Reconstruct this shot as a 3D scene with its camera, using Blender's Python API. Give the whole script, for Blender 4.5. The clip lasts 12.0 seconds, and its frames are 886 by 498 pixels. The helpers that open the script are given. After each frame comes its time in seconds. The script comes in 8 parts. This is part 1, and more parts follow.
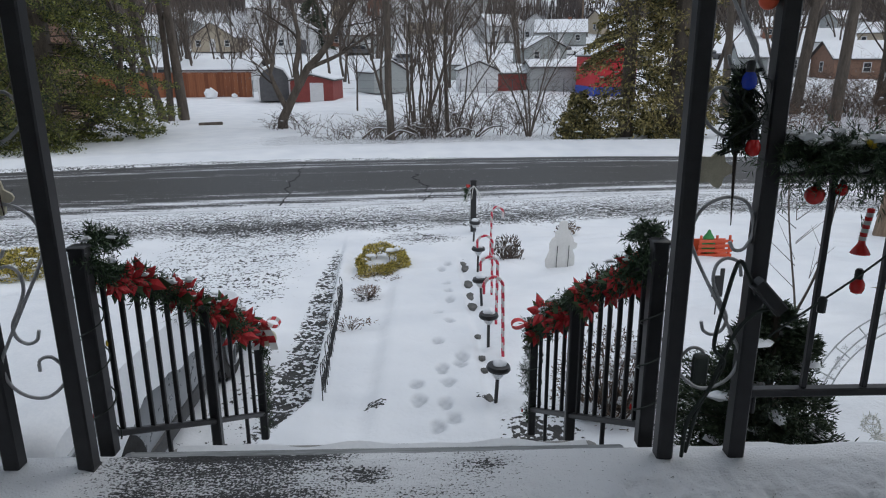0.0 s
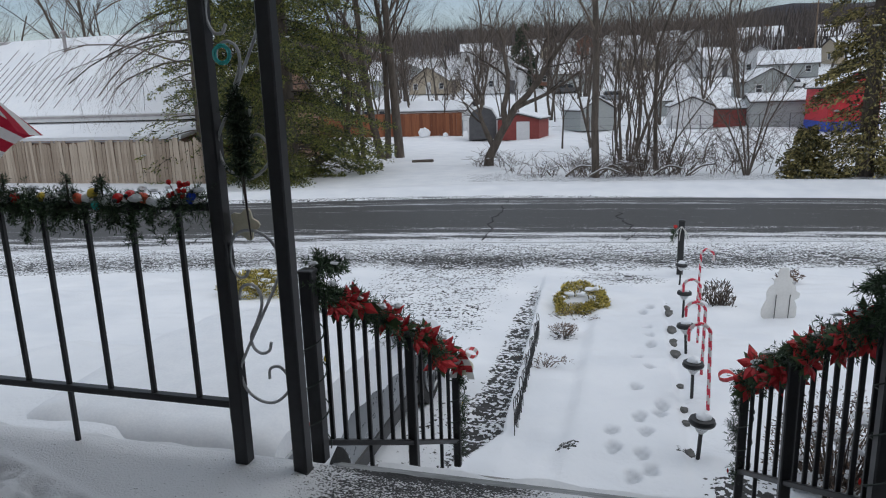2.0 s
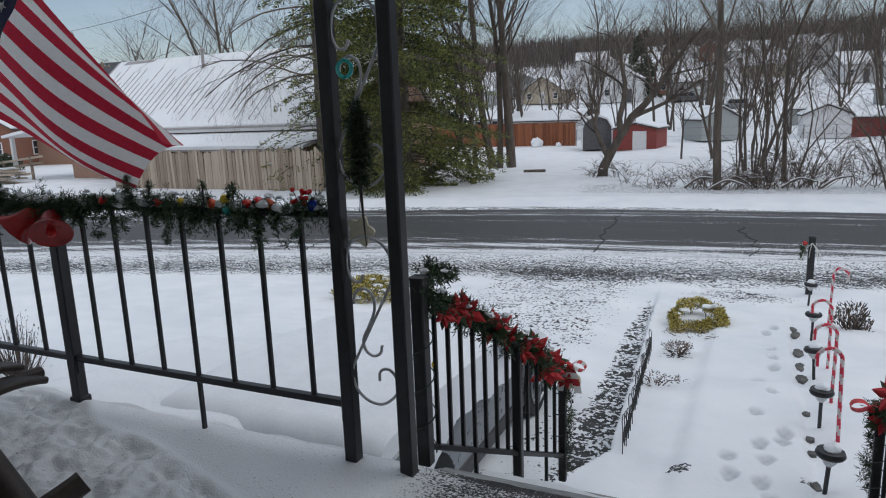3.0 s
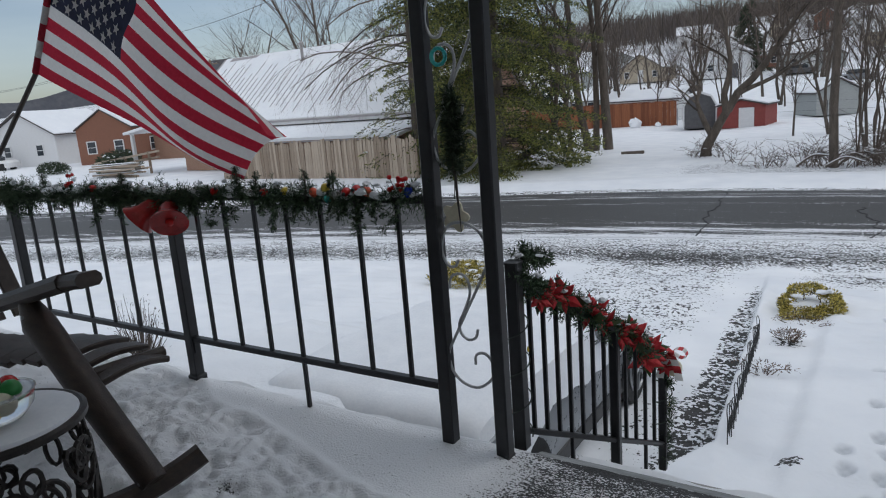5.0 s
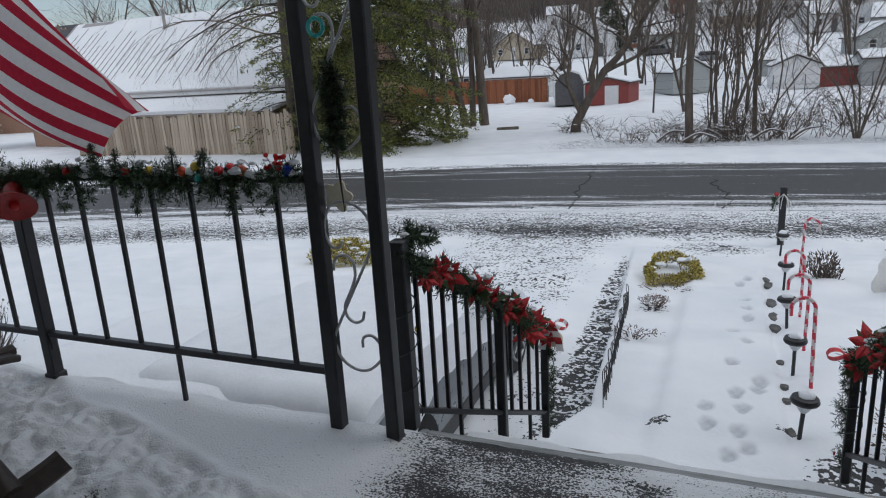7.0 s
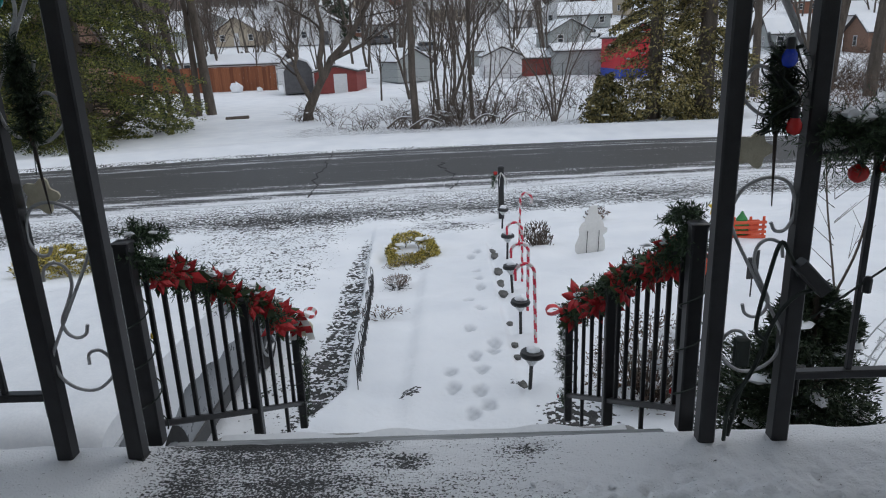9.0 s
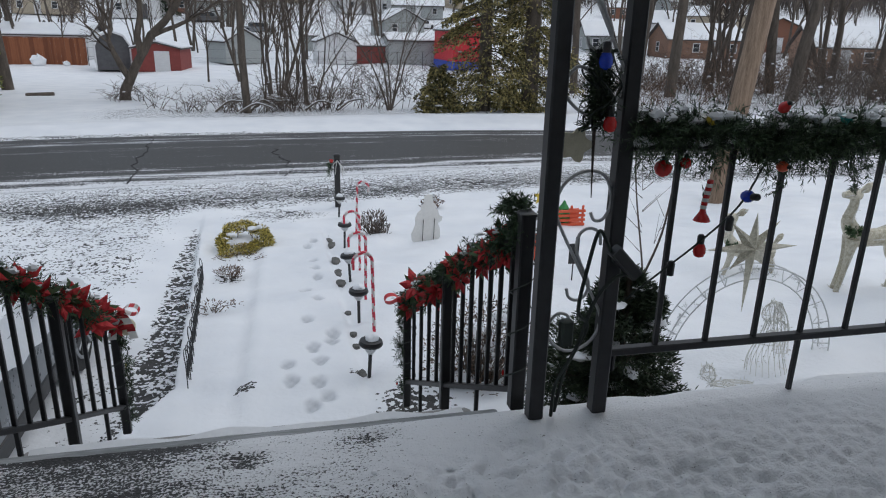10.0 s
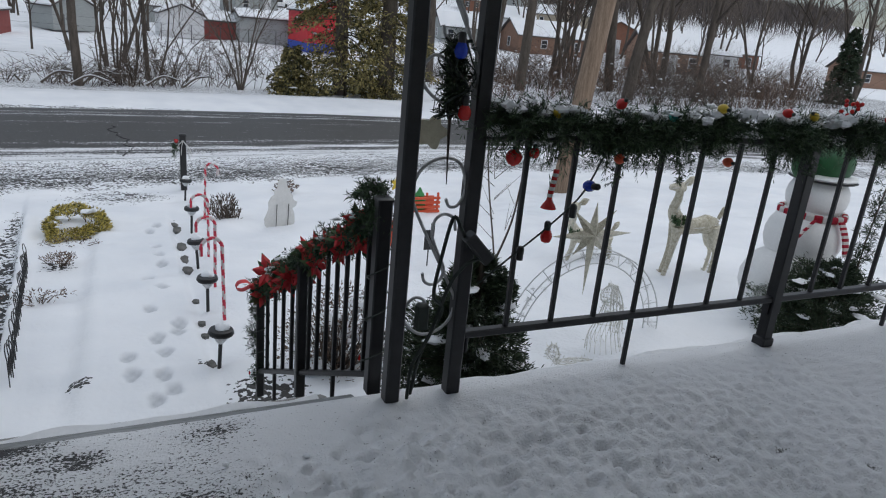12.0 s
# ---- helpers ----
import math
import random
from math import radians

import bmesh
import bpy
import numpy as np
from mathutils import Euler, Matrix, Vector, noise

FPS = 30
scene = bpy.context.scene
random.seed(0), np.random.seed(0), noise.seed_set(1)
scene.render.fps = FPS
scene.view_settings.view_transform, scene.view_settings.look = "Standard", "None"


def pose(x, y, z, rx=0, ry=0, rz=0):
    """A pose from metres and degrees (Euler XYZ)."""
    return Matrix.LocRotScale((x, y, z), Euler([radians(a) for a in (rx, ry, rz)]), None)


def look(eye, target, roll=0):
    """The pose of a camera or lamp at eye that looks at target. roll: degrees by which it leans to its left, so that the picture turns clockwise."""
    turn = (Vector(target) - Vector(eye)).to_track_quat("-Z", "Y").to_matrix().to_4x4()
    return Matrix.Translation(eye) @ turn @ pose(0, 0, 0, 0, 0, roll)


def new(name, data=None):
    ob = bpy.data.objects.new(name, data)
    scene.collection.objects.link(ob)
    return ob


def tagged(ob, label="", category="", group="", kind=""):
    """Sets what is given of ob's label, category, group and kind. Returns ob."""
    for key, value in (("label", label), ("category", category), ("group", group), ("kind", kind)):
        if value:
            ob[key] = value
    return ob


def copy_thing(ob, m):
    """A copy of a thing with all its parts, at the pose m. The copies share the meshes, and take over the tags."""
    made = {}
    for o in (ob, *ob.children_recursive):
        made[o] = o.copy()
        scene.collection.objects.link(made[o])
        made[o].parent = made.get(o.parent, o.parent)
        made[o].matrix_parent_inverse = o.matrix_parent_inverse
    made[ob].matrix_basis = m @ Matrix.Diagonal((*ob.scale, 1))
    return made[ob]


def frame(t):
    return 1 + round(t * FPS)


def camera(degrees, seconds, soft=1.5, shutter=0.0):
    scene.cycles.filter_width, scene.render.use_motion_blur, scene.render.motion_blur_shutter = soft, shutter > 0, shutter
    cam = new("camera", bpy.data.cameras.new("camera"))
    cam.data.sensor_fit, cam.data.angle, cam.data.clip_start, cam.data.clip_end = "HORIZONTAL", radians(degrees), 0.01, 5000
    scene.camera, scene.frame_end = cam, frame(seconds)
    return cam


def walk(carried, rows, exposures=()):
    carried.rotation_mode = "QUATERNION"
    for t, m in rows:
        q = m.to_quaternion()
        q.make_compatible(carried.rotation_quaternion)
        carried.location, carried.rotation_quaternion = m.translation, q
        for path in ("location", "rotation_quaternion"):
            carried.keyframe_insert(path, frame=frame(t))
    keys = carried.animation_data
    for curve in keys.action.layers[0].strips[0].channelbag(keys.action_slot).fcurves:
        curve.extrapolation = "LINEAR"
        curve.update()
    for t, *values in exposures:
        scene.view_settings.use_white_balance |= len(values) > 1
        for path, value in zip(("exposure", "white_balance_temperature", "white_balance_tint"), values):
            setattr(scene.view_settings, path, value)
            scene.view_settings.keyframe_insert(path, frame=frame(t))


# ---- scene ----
cam = camera(65.8, 12.0, soft=1.1)
PATH = [
    (0, (0.372, 0.168, 1.223), (0.414, 2.091, 0.673), -0.3),
    (0.5, (0.375, 0.174, 1.216), (0.406, 2.103, 0.691), -0.3),
    (1, (0.371, 0.154, 1.223), (0.277, 2.092, 0.736), -0.5),
    (1.5, (0.37, 0.149, 1.223), (0.064, 2.071, 0.763), -1.3),
    (2, (0.372, 0.139, 1.229), (-0.158, 2.018, 0.793), -1.8),
    (2.5, (0.37, 0.137, 1.227), (-0.318, 1.969, 0.812), -1.9),
    (3, (0.377, 0.122, 1.233), (-0.453, 1.898, 0.835), -2.2),
    (3.5, (0.379, 0.114, 1.235), (-0.584, 1.822, 0.84), -2.8),
    (3.7, (0.393, 0.097, 1.236), (-0.62, 1.777, 0.844), -3.5),
    (5.5, (0.382, 0.111, 1.233), (-0.694, 1.741, 0.803), -4.4),
    (6, (0.395, 0.091, 1.231), (-0.69, 1.714, 0.796), -4.4),
    (6.5, (0.373, 0.116, 1.231), (-0.673, 1.759, 0.775), -4.6),
    (7, (0.343, 0.153, 1.235), (-0.415, 1.931, 0.72), -3.4),
    (7.5, (0.343, 0.117, 1.213), (-0.143, 1.983, 0.682), -3.2),
    (9.5, (0.343, 0.17, 1.229), (0.519, 2.07, 0.631), -0.6),
    (10, (0.339, 0.169, 1.23), (0.771, 2.022, 0.612), 1.4),
    (10.5, (0.338, 0.176, 1.228), (0.878, 1.994, 0.595), 2.3),
    (11, (0.343, 0.175, 1.225), (1.042, 1.94, 0.596), 4.2),
    (11.5, (0.342, 0.172, 1.227), (1.117, 1.905, 0.598), 5.0),
    (12, (0.335, 0.165, 1.227), (1.161, 1.873, 0.596), 5.5),
]
walk(cam, [(t, look(eye, target, roll)) for t, eye, target, roll in PATH])

# ---- world and light: a dim overcast winter day ----
def nodes_of(owner):
    owner.use_nodes = True
    nt = owner.node_tree
    nt.nodes.clear()
    return nt, (lambda kind: nt.nodes.new(kind)), (lambda a, b: nt.links.new(a, b))


world = bpy.data.worlds.new("winter_sky")
scene.world = world
nt, N, L = nodes_of(world)
w_out = N("ShaderNodeOutputWorld")
w_sky = N("ShaderNodeTexSky")
w_sky.sky_type, w_sky.sun_disc = "NISHITA", False
w_sky.sun_elevation, w_sky.sun_rotation = radians(38), radians(150)
w_bg1 = N("ShaderNodeBackground")
w_bg1.inputs[1].default_value = 0.06
L(w_sky.outputs[0], w_bg1.inputs[0])
w_tc = N("ShaderNodeTexCoord")
w_sep = N("ShaderNodeSeparateXYZ")
L(w_tc.outputs["Generated"], w_sep.inputs[0])
w_ramp = N("ShaderNodeValToRGB")
w_ramp.color_ramp.elements[0].position, w_ramp.color_ramp.elements[0].color = 0.0, (0.165, 0.182, 0.21, 1)
w_mid = w_ramp.color_ramp.elements.new(0.28)
w_mid.color = (0.33, 0.352, 0.39, 1)
w_ramp.color_ramp.elements[2].position, w_ramp.color_ramp.elements[2].color = 0.8, (1.30, 1.34, 1.355, 1)
L(w_sep.outputs[2], w_ramp.inputs[0])
w_map = N("ShaderNodeMapping")
w_map.inputs["Scale"].default_value = (1.2, 1.2, 7.0)
L(w_tc.outputs["Generated"], w_map.inputs[0])
w_noise = N("ShaderNodeTexNoise")
w_noise.inputs["Scale"].default_value, w_noise.inputs["Detail"].default_value = 2.2, 6
L(w_map.outputs[0], w_noise.inputs[0])
w_cl = N("ShaderNodeValToRGB")
w_cl.color_ramp.elements[0].position, w_cl.color_ramp.elements[0].color = 0.36, (0.62, 0.68, 0.78, 1)
w_cl.color_ramp.elements[1].position, w_cl.color_ramp.elements[1].color = 0.66, (1.25, 1.22, 1.18, 1)
L(w_noise.outputs[0], w_cl.inputs[0])
w_mul = N("ShaderNodeMix")
w_mul.data_type, w_mul.blend_type = "RGBA", "MULTIPLY"
w_mul.inputs[0].default_value = 1.0
L(w_ramp.outputs[0], w_mul.inputs[6])
L(w_cl.outputs[0], w_mul.inputs[7])
w_bg2 = N("ShaderNodeBackground")
w_bg2.inputs[1].default_value = 0.585
L(w_mul.outputs[2], w_bg2.inputs[0])
w_add = N("ShaderNodeAddShader")
L(w_bg1.outputs[0], w_add.inputs[0])
L(w_bg2.outputs[0], w_add.inputs[1])
L(w_add.outputs[0], w_out.inputs[0])

sun = new("sun", bpy.data.lights.new("sun", "SUN"))
sun.data.energy, sun.data.angle, sun.data.color = 0.45, radians(40), (1.0, 0.98, 0.94)
sun.matrix_world = look((20, 14, 30), (0, 0, 0))


# ---- materials ----
def ramp(N, c0, c1, p0=0.3, p1=0.7):
    r = N("ShaderNodeValToRGB")
    r.color_ramp.elements[0].position, r.color_ramp.elements[1].position = p0, p1
    r.color_ramp.elements[0].color, r.color_ramp.elements[1].color = (*c0, 1), (*c1, 1)
    return r


def mat(name, c0, c1, scale=8.0, rough=0.7, bump=0.2, metallic=0.0, stretch=(1, 1, 1), island=0.0, fine=9.0, dist=0.01, trans=0.0, thin=0.0):
    """A surface of two tones mixed by coarse and fine grain, with relief; island varies each loose piece, stretch follows a grain."""
    m = bpy.data.materials.new(name)
    nt, N, L = nodes_of(m)
    out, bs = N("ShaderNodeOutputMaterial"), N("ShaderNodeBsdfPrincipled")
    L(bs.outputs[0], out.inputs[0])
    tc, mp = N("ShaderNodeTexCoord"), N("ShaderNodeMapping")
    mp.inputs["Scale"].default_value = stretch
    L(tc.outputs["Object"], mp.inputs[0])
    n1, n2 = N("ShaderNodeTexNoise"), N("ShaderNodeTexNoise")
    n1.inputs["Scale"].default_value, n1.inputs["Detail"].default_value = scale, 4
    n2.inputs["Scale"].default_value, n2.inputs["Detail"].default_value = scale * fine, 3
    L(mp.outputs[0], n1.inputs[0])
    L(mp.outputs[0], n2.inputs[0])
    ad = N("ShaderNodeMath")
    ad.operation = "MULTIPLY_ADD"
    ad.inputs[1].default_value = 0.45
    L(n2.outputs[0], ad.inputs[0])
    sc = N("ShaderNodeMath")
    sc.operation = "MULTIPLY"
    sc.inputs[1].default_value = 0.55
    L(n1.outputs[0], sc.inputs[0])
    L(sc.outputs[0], ad.inputs[2])
    fac = ad.outputs[0]
    if island:
        ge = N("ShaderNodeNewGeometry")
        oi = N("ShaderNodeObjectInfo")
        s1 = N("ShaderNodeMath")
        s1.operation = "ADD"
        L(ge.outputs["Random Per Island"], s1.inputs[0])
        L(oi.outputs["Random"], s1.inputs[1])
        s2 = N("ShaderNodeMath")
        s2.operation = "FRACT"
        L(s1.outputs[0], s2.inputs[0])
        s3 = N("ShaderNodeMath")
        s3.operation = "MULTIPLY_ADD"
        s3.inputs[1].default_value = island
        L(s2.outputs[0], s3.inputs[0])
        s4 = N("ShaderNodeMath")
        s4.operation = "SUBTRACT"
        s4.inputs[1].default_value = island / 2
        L(fac, s4.inputs[0])
        L(s4.outputs[0], s3.inputs[2])
        fac = s3.outputs[0]
    rp = ramp(N, c0, c1, 0.32, 0.68)
    L(fac, rp.inputs[0])
    L(rp.outputs[0], bs.inputs["Base Color"])
    rr = N("ShaderNodeMapRange")
    rr.inputs[3].default_value, rr.inputs[4].default_value = max(0.03, rough - 0.1), min(1, rough + 0.1)
    L(n2.outputs[0], rr.inputs[0])
    L(rr.outputs[0], bs.inputs["Roughness"])
    bs.inputs["Metallic"].default_value = metallic
    if trans:
        bs.inputs["Transmission Weight"].default_value = trans
    if thin:
        tl, ms = N("ShaderNodeBsdfTranslucent"), N("ShaderNodeMixShader")
        ms.inputs[0].default_value = thin
        L(rp.outputs[0], tl.inputs[0])
        L(bs.outputs[0], ms.inputs[1])
        L(tl.outputs[0], ms.inputs[2])
        L(ms.outputs[0], out.inputs[0])
    if bump:
        bm = N("ShaderNodeBump")
        bm.inputs["Strength"].default_value, bm.inputs["Distance"].default_value = bump, dist
        L(ad.outputs[0], bm.inputs["Height"])
        L(bm.outputs[0], bs.inputs["Normal"])
    return m


def snow_mat(name, snow0, snow1, under, scale, streak, spread=0.55, lump=0.02, rel=0.35, crisp=0.07, speck=30.0, swing=3.4, fleck=0.42):
    """Snow over another surface. The mesh's 'bare' values say how thin the snow lies; noise breaks it up into patches."""
    m = bpy.data.materials.new(name)
    nt, N, L = nodes_of(m)
    out, bs = N("ShaderNodeOutputMaterial"), N("ShaderNodeBsdfPrincipled")
    L(bs.outputs[0], out.inputs[0])
    tc, mp = N("ShaderNodeTexCoord"), N("ShaderNodeMapping")
    mp.inputs["Scale"].default_value = streak
    L(tc.outputs["Object"], mp.inputs[0])
    n1 = N("ShaderNodeTexNoise")
    n1.inputs["Scale"].default_value, n1.inputs["Detail"].default_value, n1.inputs["Roughness"].default_value = scale, 8, 0.68
    L(mp.outputs[0], n1.inputs[0])
    n2 = N("ShaderNodeTexNoise")
    n2.inputs["Scale"].default_value, n2.inputs["Detail"].default_value = 1.3, 5
    L(tc.outputs["Object"], n2.inputs[0])
    n3 = N("ShaderNodeTexNoise")
    n3.inputs["Scale"].default_value, n3.inputs["Detail"].default_value = speck, 5
    L(tc.outputs["Object"], n3.inputs[0])
    at = N("ShaderNodeAttribute")
    at.attribute_name = "bare"
    a1 = N("ShaderNodeMath")
    a1.operation = "SUBTRACT"
    a1.inputs[1].default_value = 0.5
    nm = N("ShaderNodeMix")
    nm.inputs[0].default_value = fleck
    L(n1.outputs[0], nm.inputs[2])
    L(n3.outputs[0], nm.inputs[3])
    L(nm.outputs[0], a1.inputs[0])
    a2 = N("ShaderNodeMath")
    a2.operation = "MULTIPLY_ADD"
    a2.inputs[1].default_value = swing
    L(a1.outputs[0], a2.inputs[0])
    L(at.outputs["Fac"], a2.inputs[2])
    mr = N("ShaderNodeMapRange")
    mr.interpolation_type = "SMOOTHSTEP"
    mr.inputs[1].default_value, mr.inputs[2].default_value = spread - crisp, spread + crisp
    L(a2.outputs[0], mr.inputs[0])
    sn = ramp(N, snow0, snow1, 0.3, 0.7)
    L(n2.outputs[0], sn.inputs[0])
    wt = N("ShaderNodeAttribute")
    wt.attribute_name = "wet"
    wx = N("ShaderNodeMix")
    wx.data_type = "RGBA"
    wx.inputs[7].default_value = (0.36, 0.38, 0.41, 1)
    L(wt.outputs["Fac"], wx.inputs[0])
    L(sn.outputs[0], wx.inputs[6])
    un = ramp(N, under[0], under[1], 0.35, 0.65)
    L(n3.outputs[0], un.inputs[0])
    mx = N("ShaderNodeMix")
    mx.data_type = "RGBA"
    L(mr.outputs[0], mx.inputs[0])
    L(wx.outputs[2], mx.inputs[6])
    L(un.outputs[0], mx.inputs[7])
    L(mx.outputs[2], bs.inputs["Base Color"])
    bs.inputs["Roughness"].default_value = 0.62
    hs = N("ShaderNodeMath")
    hs.operation = "MULTIPLY_ADD"
    hs.inputs[1].default_value = -0.8
    L(mr.outputs[0], hs.inputs[0])
    L(n3.outputs[0], hs.inputs[2])
    bm = N("ShaderNodeBump")
    bm.inputs["Strength"].default_value, bm.inputs["Distance"].default_value = rel, lump
    L(hs.outputs[0], bm.inputs["Height"])
    L(bm.outputs[0], bs.inputs["Normal"])
    return m


SNOW0, SNOW1 = (0.74, 0.76, 0.79), (0.85, 0.86, 0.875)
M_ground = snow_mat("yard_snow", SNOW0, SNOW1, ((0.005, 0.005, 0.005), (0.036, 0.034, 0.032)), 6.5, (0.55, 1.6, 1), crisp=0.06, speck=26.0, swing=5.2, fleck=0.62)
M_porch = snow_mat("porch_snow", (0.70, 0.71, 0.73), (0.82, 0.83, 0.85), ((0.006, 0.006, 0.006), (0.05, 0.05, 0.05)), 120.0, (0.4, 1.3, 1), 0.6, 0.013, 0.5, 0.16, 130.0, 4.6, 0.5)
M_road = snow_mat("asphalt_road", (0.62, 0.63, 0.65), (0.74, 0.75, 0.77), ((0.036, 0.036, 0.036), (0.068, 0.067, 0.066)), 3.0, (0.16, 3.2, 1), 0.4, 0.006, 0.2)
M_snow = mat("loose_snow", SNOW0, SNOW1, 6, 0.6, 0.25)
M_roofsnow = mat("roof_snow", (0.76, 0.78, 0.81), (0.86, 0.87, 0.88), 0.8, 0.6, 0.15, dist=0.05)
M_iron = mat("black_painted_iron", (0.007, 0.007, 0.008), (0.019, 0.019, 0.022), 30, 0.42, 0.1, 0.0, dist=0.002)
M_scroll = mat("weathered_silver_scrollwork", (0.30, 0.30, 0.31), (0.55, 0.55, 0.55), 25, 0.5, 0.2, 0.2, dist=0.002)
M_concrete = mat("grey_concrete", (0.22, 0.22, 0.21), (0.38, 0.37, 0.36), 5, 0.85, 0.3)
M_siding = mat("cream_siding", (0.55, 0.53, 0.48), (0.65, 0.63, 0.58), 3, 0.7, 0.1)
M_pine = mat("garland_green", (0.010, 0.026, 0.012), (0.06, 0.105, 0.045), 12, 0.65, 0, island=0.5)
M_red = mat("poinsettia_red", (0.40, 0.012, 0.018), (0.70, 0.045, 0.05), 30, 0.6, 0.1, island=0.4)
M_leaf = mat("holly_leaf_green", (0.03, 0.07, 0.03), (0.10, 0.16, 0.07), 30, 0.5, 0.1, island=0.4)
M_redpl = mat("glossy_red_plastic", (0.45, 0.01, 0.012), (0.6, 0.025, 0.02), 6, 0.18, 0)
M_belred = mat("foil_red_plastic", (0.22, 0.008, 0.008), (0.48, 0.02, 0.018), 25, 0.22, 0.3, dist=0.004)
M_bluepl = mat("glossy_blue_plastic", (0.01, 0.03, 0.35), (0.015, 0.06, 0.5), 6, 0.2, 0)
M_yelpl = mat("glossy_yellow", (0.6, 0.42, 0.03), (0.75, 0.55, 0.06), 8, 0.35, 0)
M_greenpl = mat("green_decoration", (0.015, 0.15, 0.03), (0.03, 0.28, 0.06), 8, 0.4, 0)
M_hatgreen = mat("dark_green_nylon", (0.008, 0.06, 0.018), (0.02, 0.12, 0.035), 8, 0.5, 0.1)
M_orange = mat("red_orange_paint", (0.55, 0.06, 0.02), (0.7, 0.11, 0.04), 8, 0.5, 0.1)
M_teal = mat("teal_glass", (0.02, 0.30, 0.28), (0.05, 0.45, 0.40), 8, 0.15, 0)
M_cane = mat("candy_red", (0.55, 0.02, 0.05), (0.68, 0.05, 0.09), 20, 0.3, 0)
M_white = mat("white_plastic", (0.72, 0.72, 0.71), (0.82, 0.82, 0.81), 6, 0.45, 0.05)
M_cream = mat("cream_lace", (0.55, 0.50, 0.36), (0.75, 0.70, 0.55), 40, 0.8, 0.2)
M_black = mat("black_plastic", (0.008, 0.008, 0.009), (0.02, 0.02, 0.02), 20, 0.4, 0.05)
M_cord = mat("dark_green_cord", (0.006, 0.012, 0.008), (0.015, 0.025, 0.018), 20, 0.5, 0.05)
M_clear = mat("frosted_clear_plastic", (0.78, 0.79, 0.79), (0.88, 0.88, 0.88), 20, 0.3, 0.05, trans=0.6)
M_glass = mat("clear_glass", (0.9, 0.92, 0.92), (0.95, 0.96, 0.96), 4, 0.06, 0, trans=0.95)
M_darkwood = mat("dark_stained_log", (0.018, 0.011, 0.008), (0.055, 0.036, 0.026), 6, 0.5, 0.3, stretch=(1, 6, 6))
M_bronze = mat("dark_bronze_metal", (0.02, 0.017, 0.015), (0.05, 0.042, 0.038), 20, 0.4, 0.1, 0.5)
M_fred = mat("flag_red_cloth", (0.40, 0.016, 0.04), (0.52, 0.03, 0.06), 60, 0.85, 0.15, dist=0.002, thin=0.45)
M_fwhite = mat("flag_white_cloth", (0.72, 0.71, 0.69), (0.82, 0.81, 0.79), 60, 0.85, 0.15, dist=0.002, thin=0.45)
M_fblue = mat("flag_blue_cloth", (0.012, 0.016, 0.045), (0.025, 0.03, 0.075), 60, 0.85, 0.15, dist=0.002)
M_bark = mat("grey_brown_bark", (0.04, 0.033, 0.027), (0.16, 0.13, 0.105), 7, 0.9, 0.5, stretch=(1, 1, 0.25), dist=0.03)
M_twig = mat("bare_twigs", (0.042, 0.033, 0.027), (0.17, 0.135, 0.11), 10, 0.9, 0, island=0.4)
M_brush = mat("dry_brush", (0.06, 0.035, 0.025), (0.20, 0.13, 0.09), 10, 0.9, 0, island=0.5)
M_conifer = mat("evergreen_foliage", (0.016, 0.034, 0.011), (0.21, 0.215, 0.05), 0.8, 0.7, 0, island=0.55)
M_conifer2 = mat("olive_evergreen_foliage", (0.045, 0.048, 0.018), (0.33, 0.27, 0.10), 1.1, 0.7, 0, island=0.55)
M_yew = mat("dark_yew_foliage", (0.009, 0.022, 0.010), (0.05, 0.075, 0.035), 6, 0.7, 0, island=0.5)
M_gold = mat("golden_shrub_foliage", (0.07, 0.065, 0.010), (0.62, 0.50, 0.12), 8, 0.7, 0, island=0.6)
M_tinsel = mat("champagne_tinsel", (0.30, 0.27, 0.19), (0.74, 0.70, 0.58), 34, 0.45, 0.3, 0.1, island=0.25, fine=4)
M_wire = mat("white_wire", (0.55, 0.56, 0.56), (0.7, 0.7, 0.7), 30, 0.4, 0)
M_pole = mat("weathered_pole_wood", (0.10, 0.065, 0.042), (0.36, 0.26, 0.185), 5, 0.9, 0.7, stretch=(6, 6, 0.3))
M_picket = mat("weathered_picket_wood", (0.26, 0.20, 0.15), (0.46, 0.38, 0.30), 4, 0.9, 0.3, stretch=(3, 3, 0.4), island=0.45)
M_cedar = mat("rust_stained_fence", (0.17, 0.055, 0.025), (0.30, 0.11, 0.05), 3, 0.85, 0.2, stretch=(3, 3, 0.3), island=0.4)
M_brick = mat("brown_brick", (0.20, 0.11, 0.075), (0.34, 0.21, 0.15), 7, 0.9, 0.3, stretch=(1, 1, 3), island=0.5)
M_brick2 = mat("orange_brick", (0.17, 0.075, 0.05), (0.30, 0.14, 0.09), 6, 0.9, 0.3, stretch=(1, 1, 3))
M_redshed = mat("barn_red_paint", (0.20, 0.042, 0.036), (0.29, 0.065, 0.055), 4, 0.75, 0.15)
M_grey = mat("grey_shed_paint", (0.07, 0.07, 0.075), (0.12, 0.12, 0.125), 4, 0.75, 0.15)
M_lgrey = mat("pale_grey_siding", (0.30, 0.32, 0.31), (0.40, 0.42, 0.41), 4, 0.75, 0.1, stretch=(1, 1, 5))
M_wside = mat("white_siding", (0.62, 0.62, 0.62), (0.74, 0.74, 0.74), 4, 0.7, 0.1, stretch=(1, 1, 5))
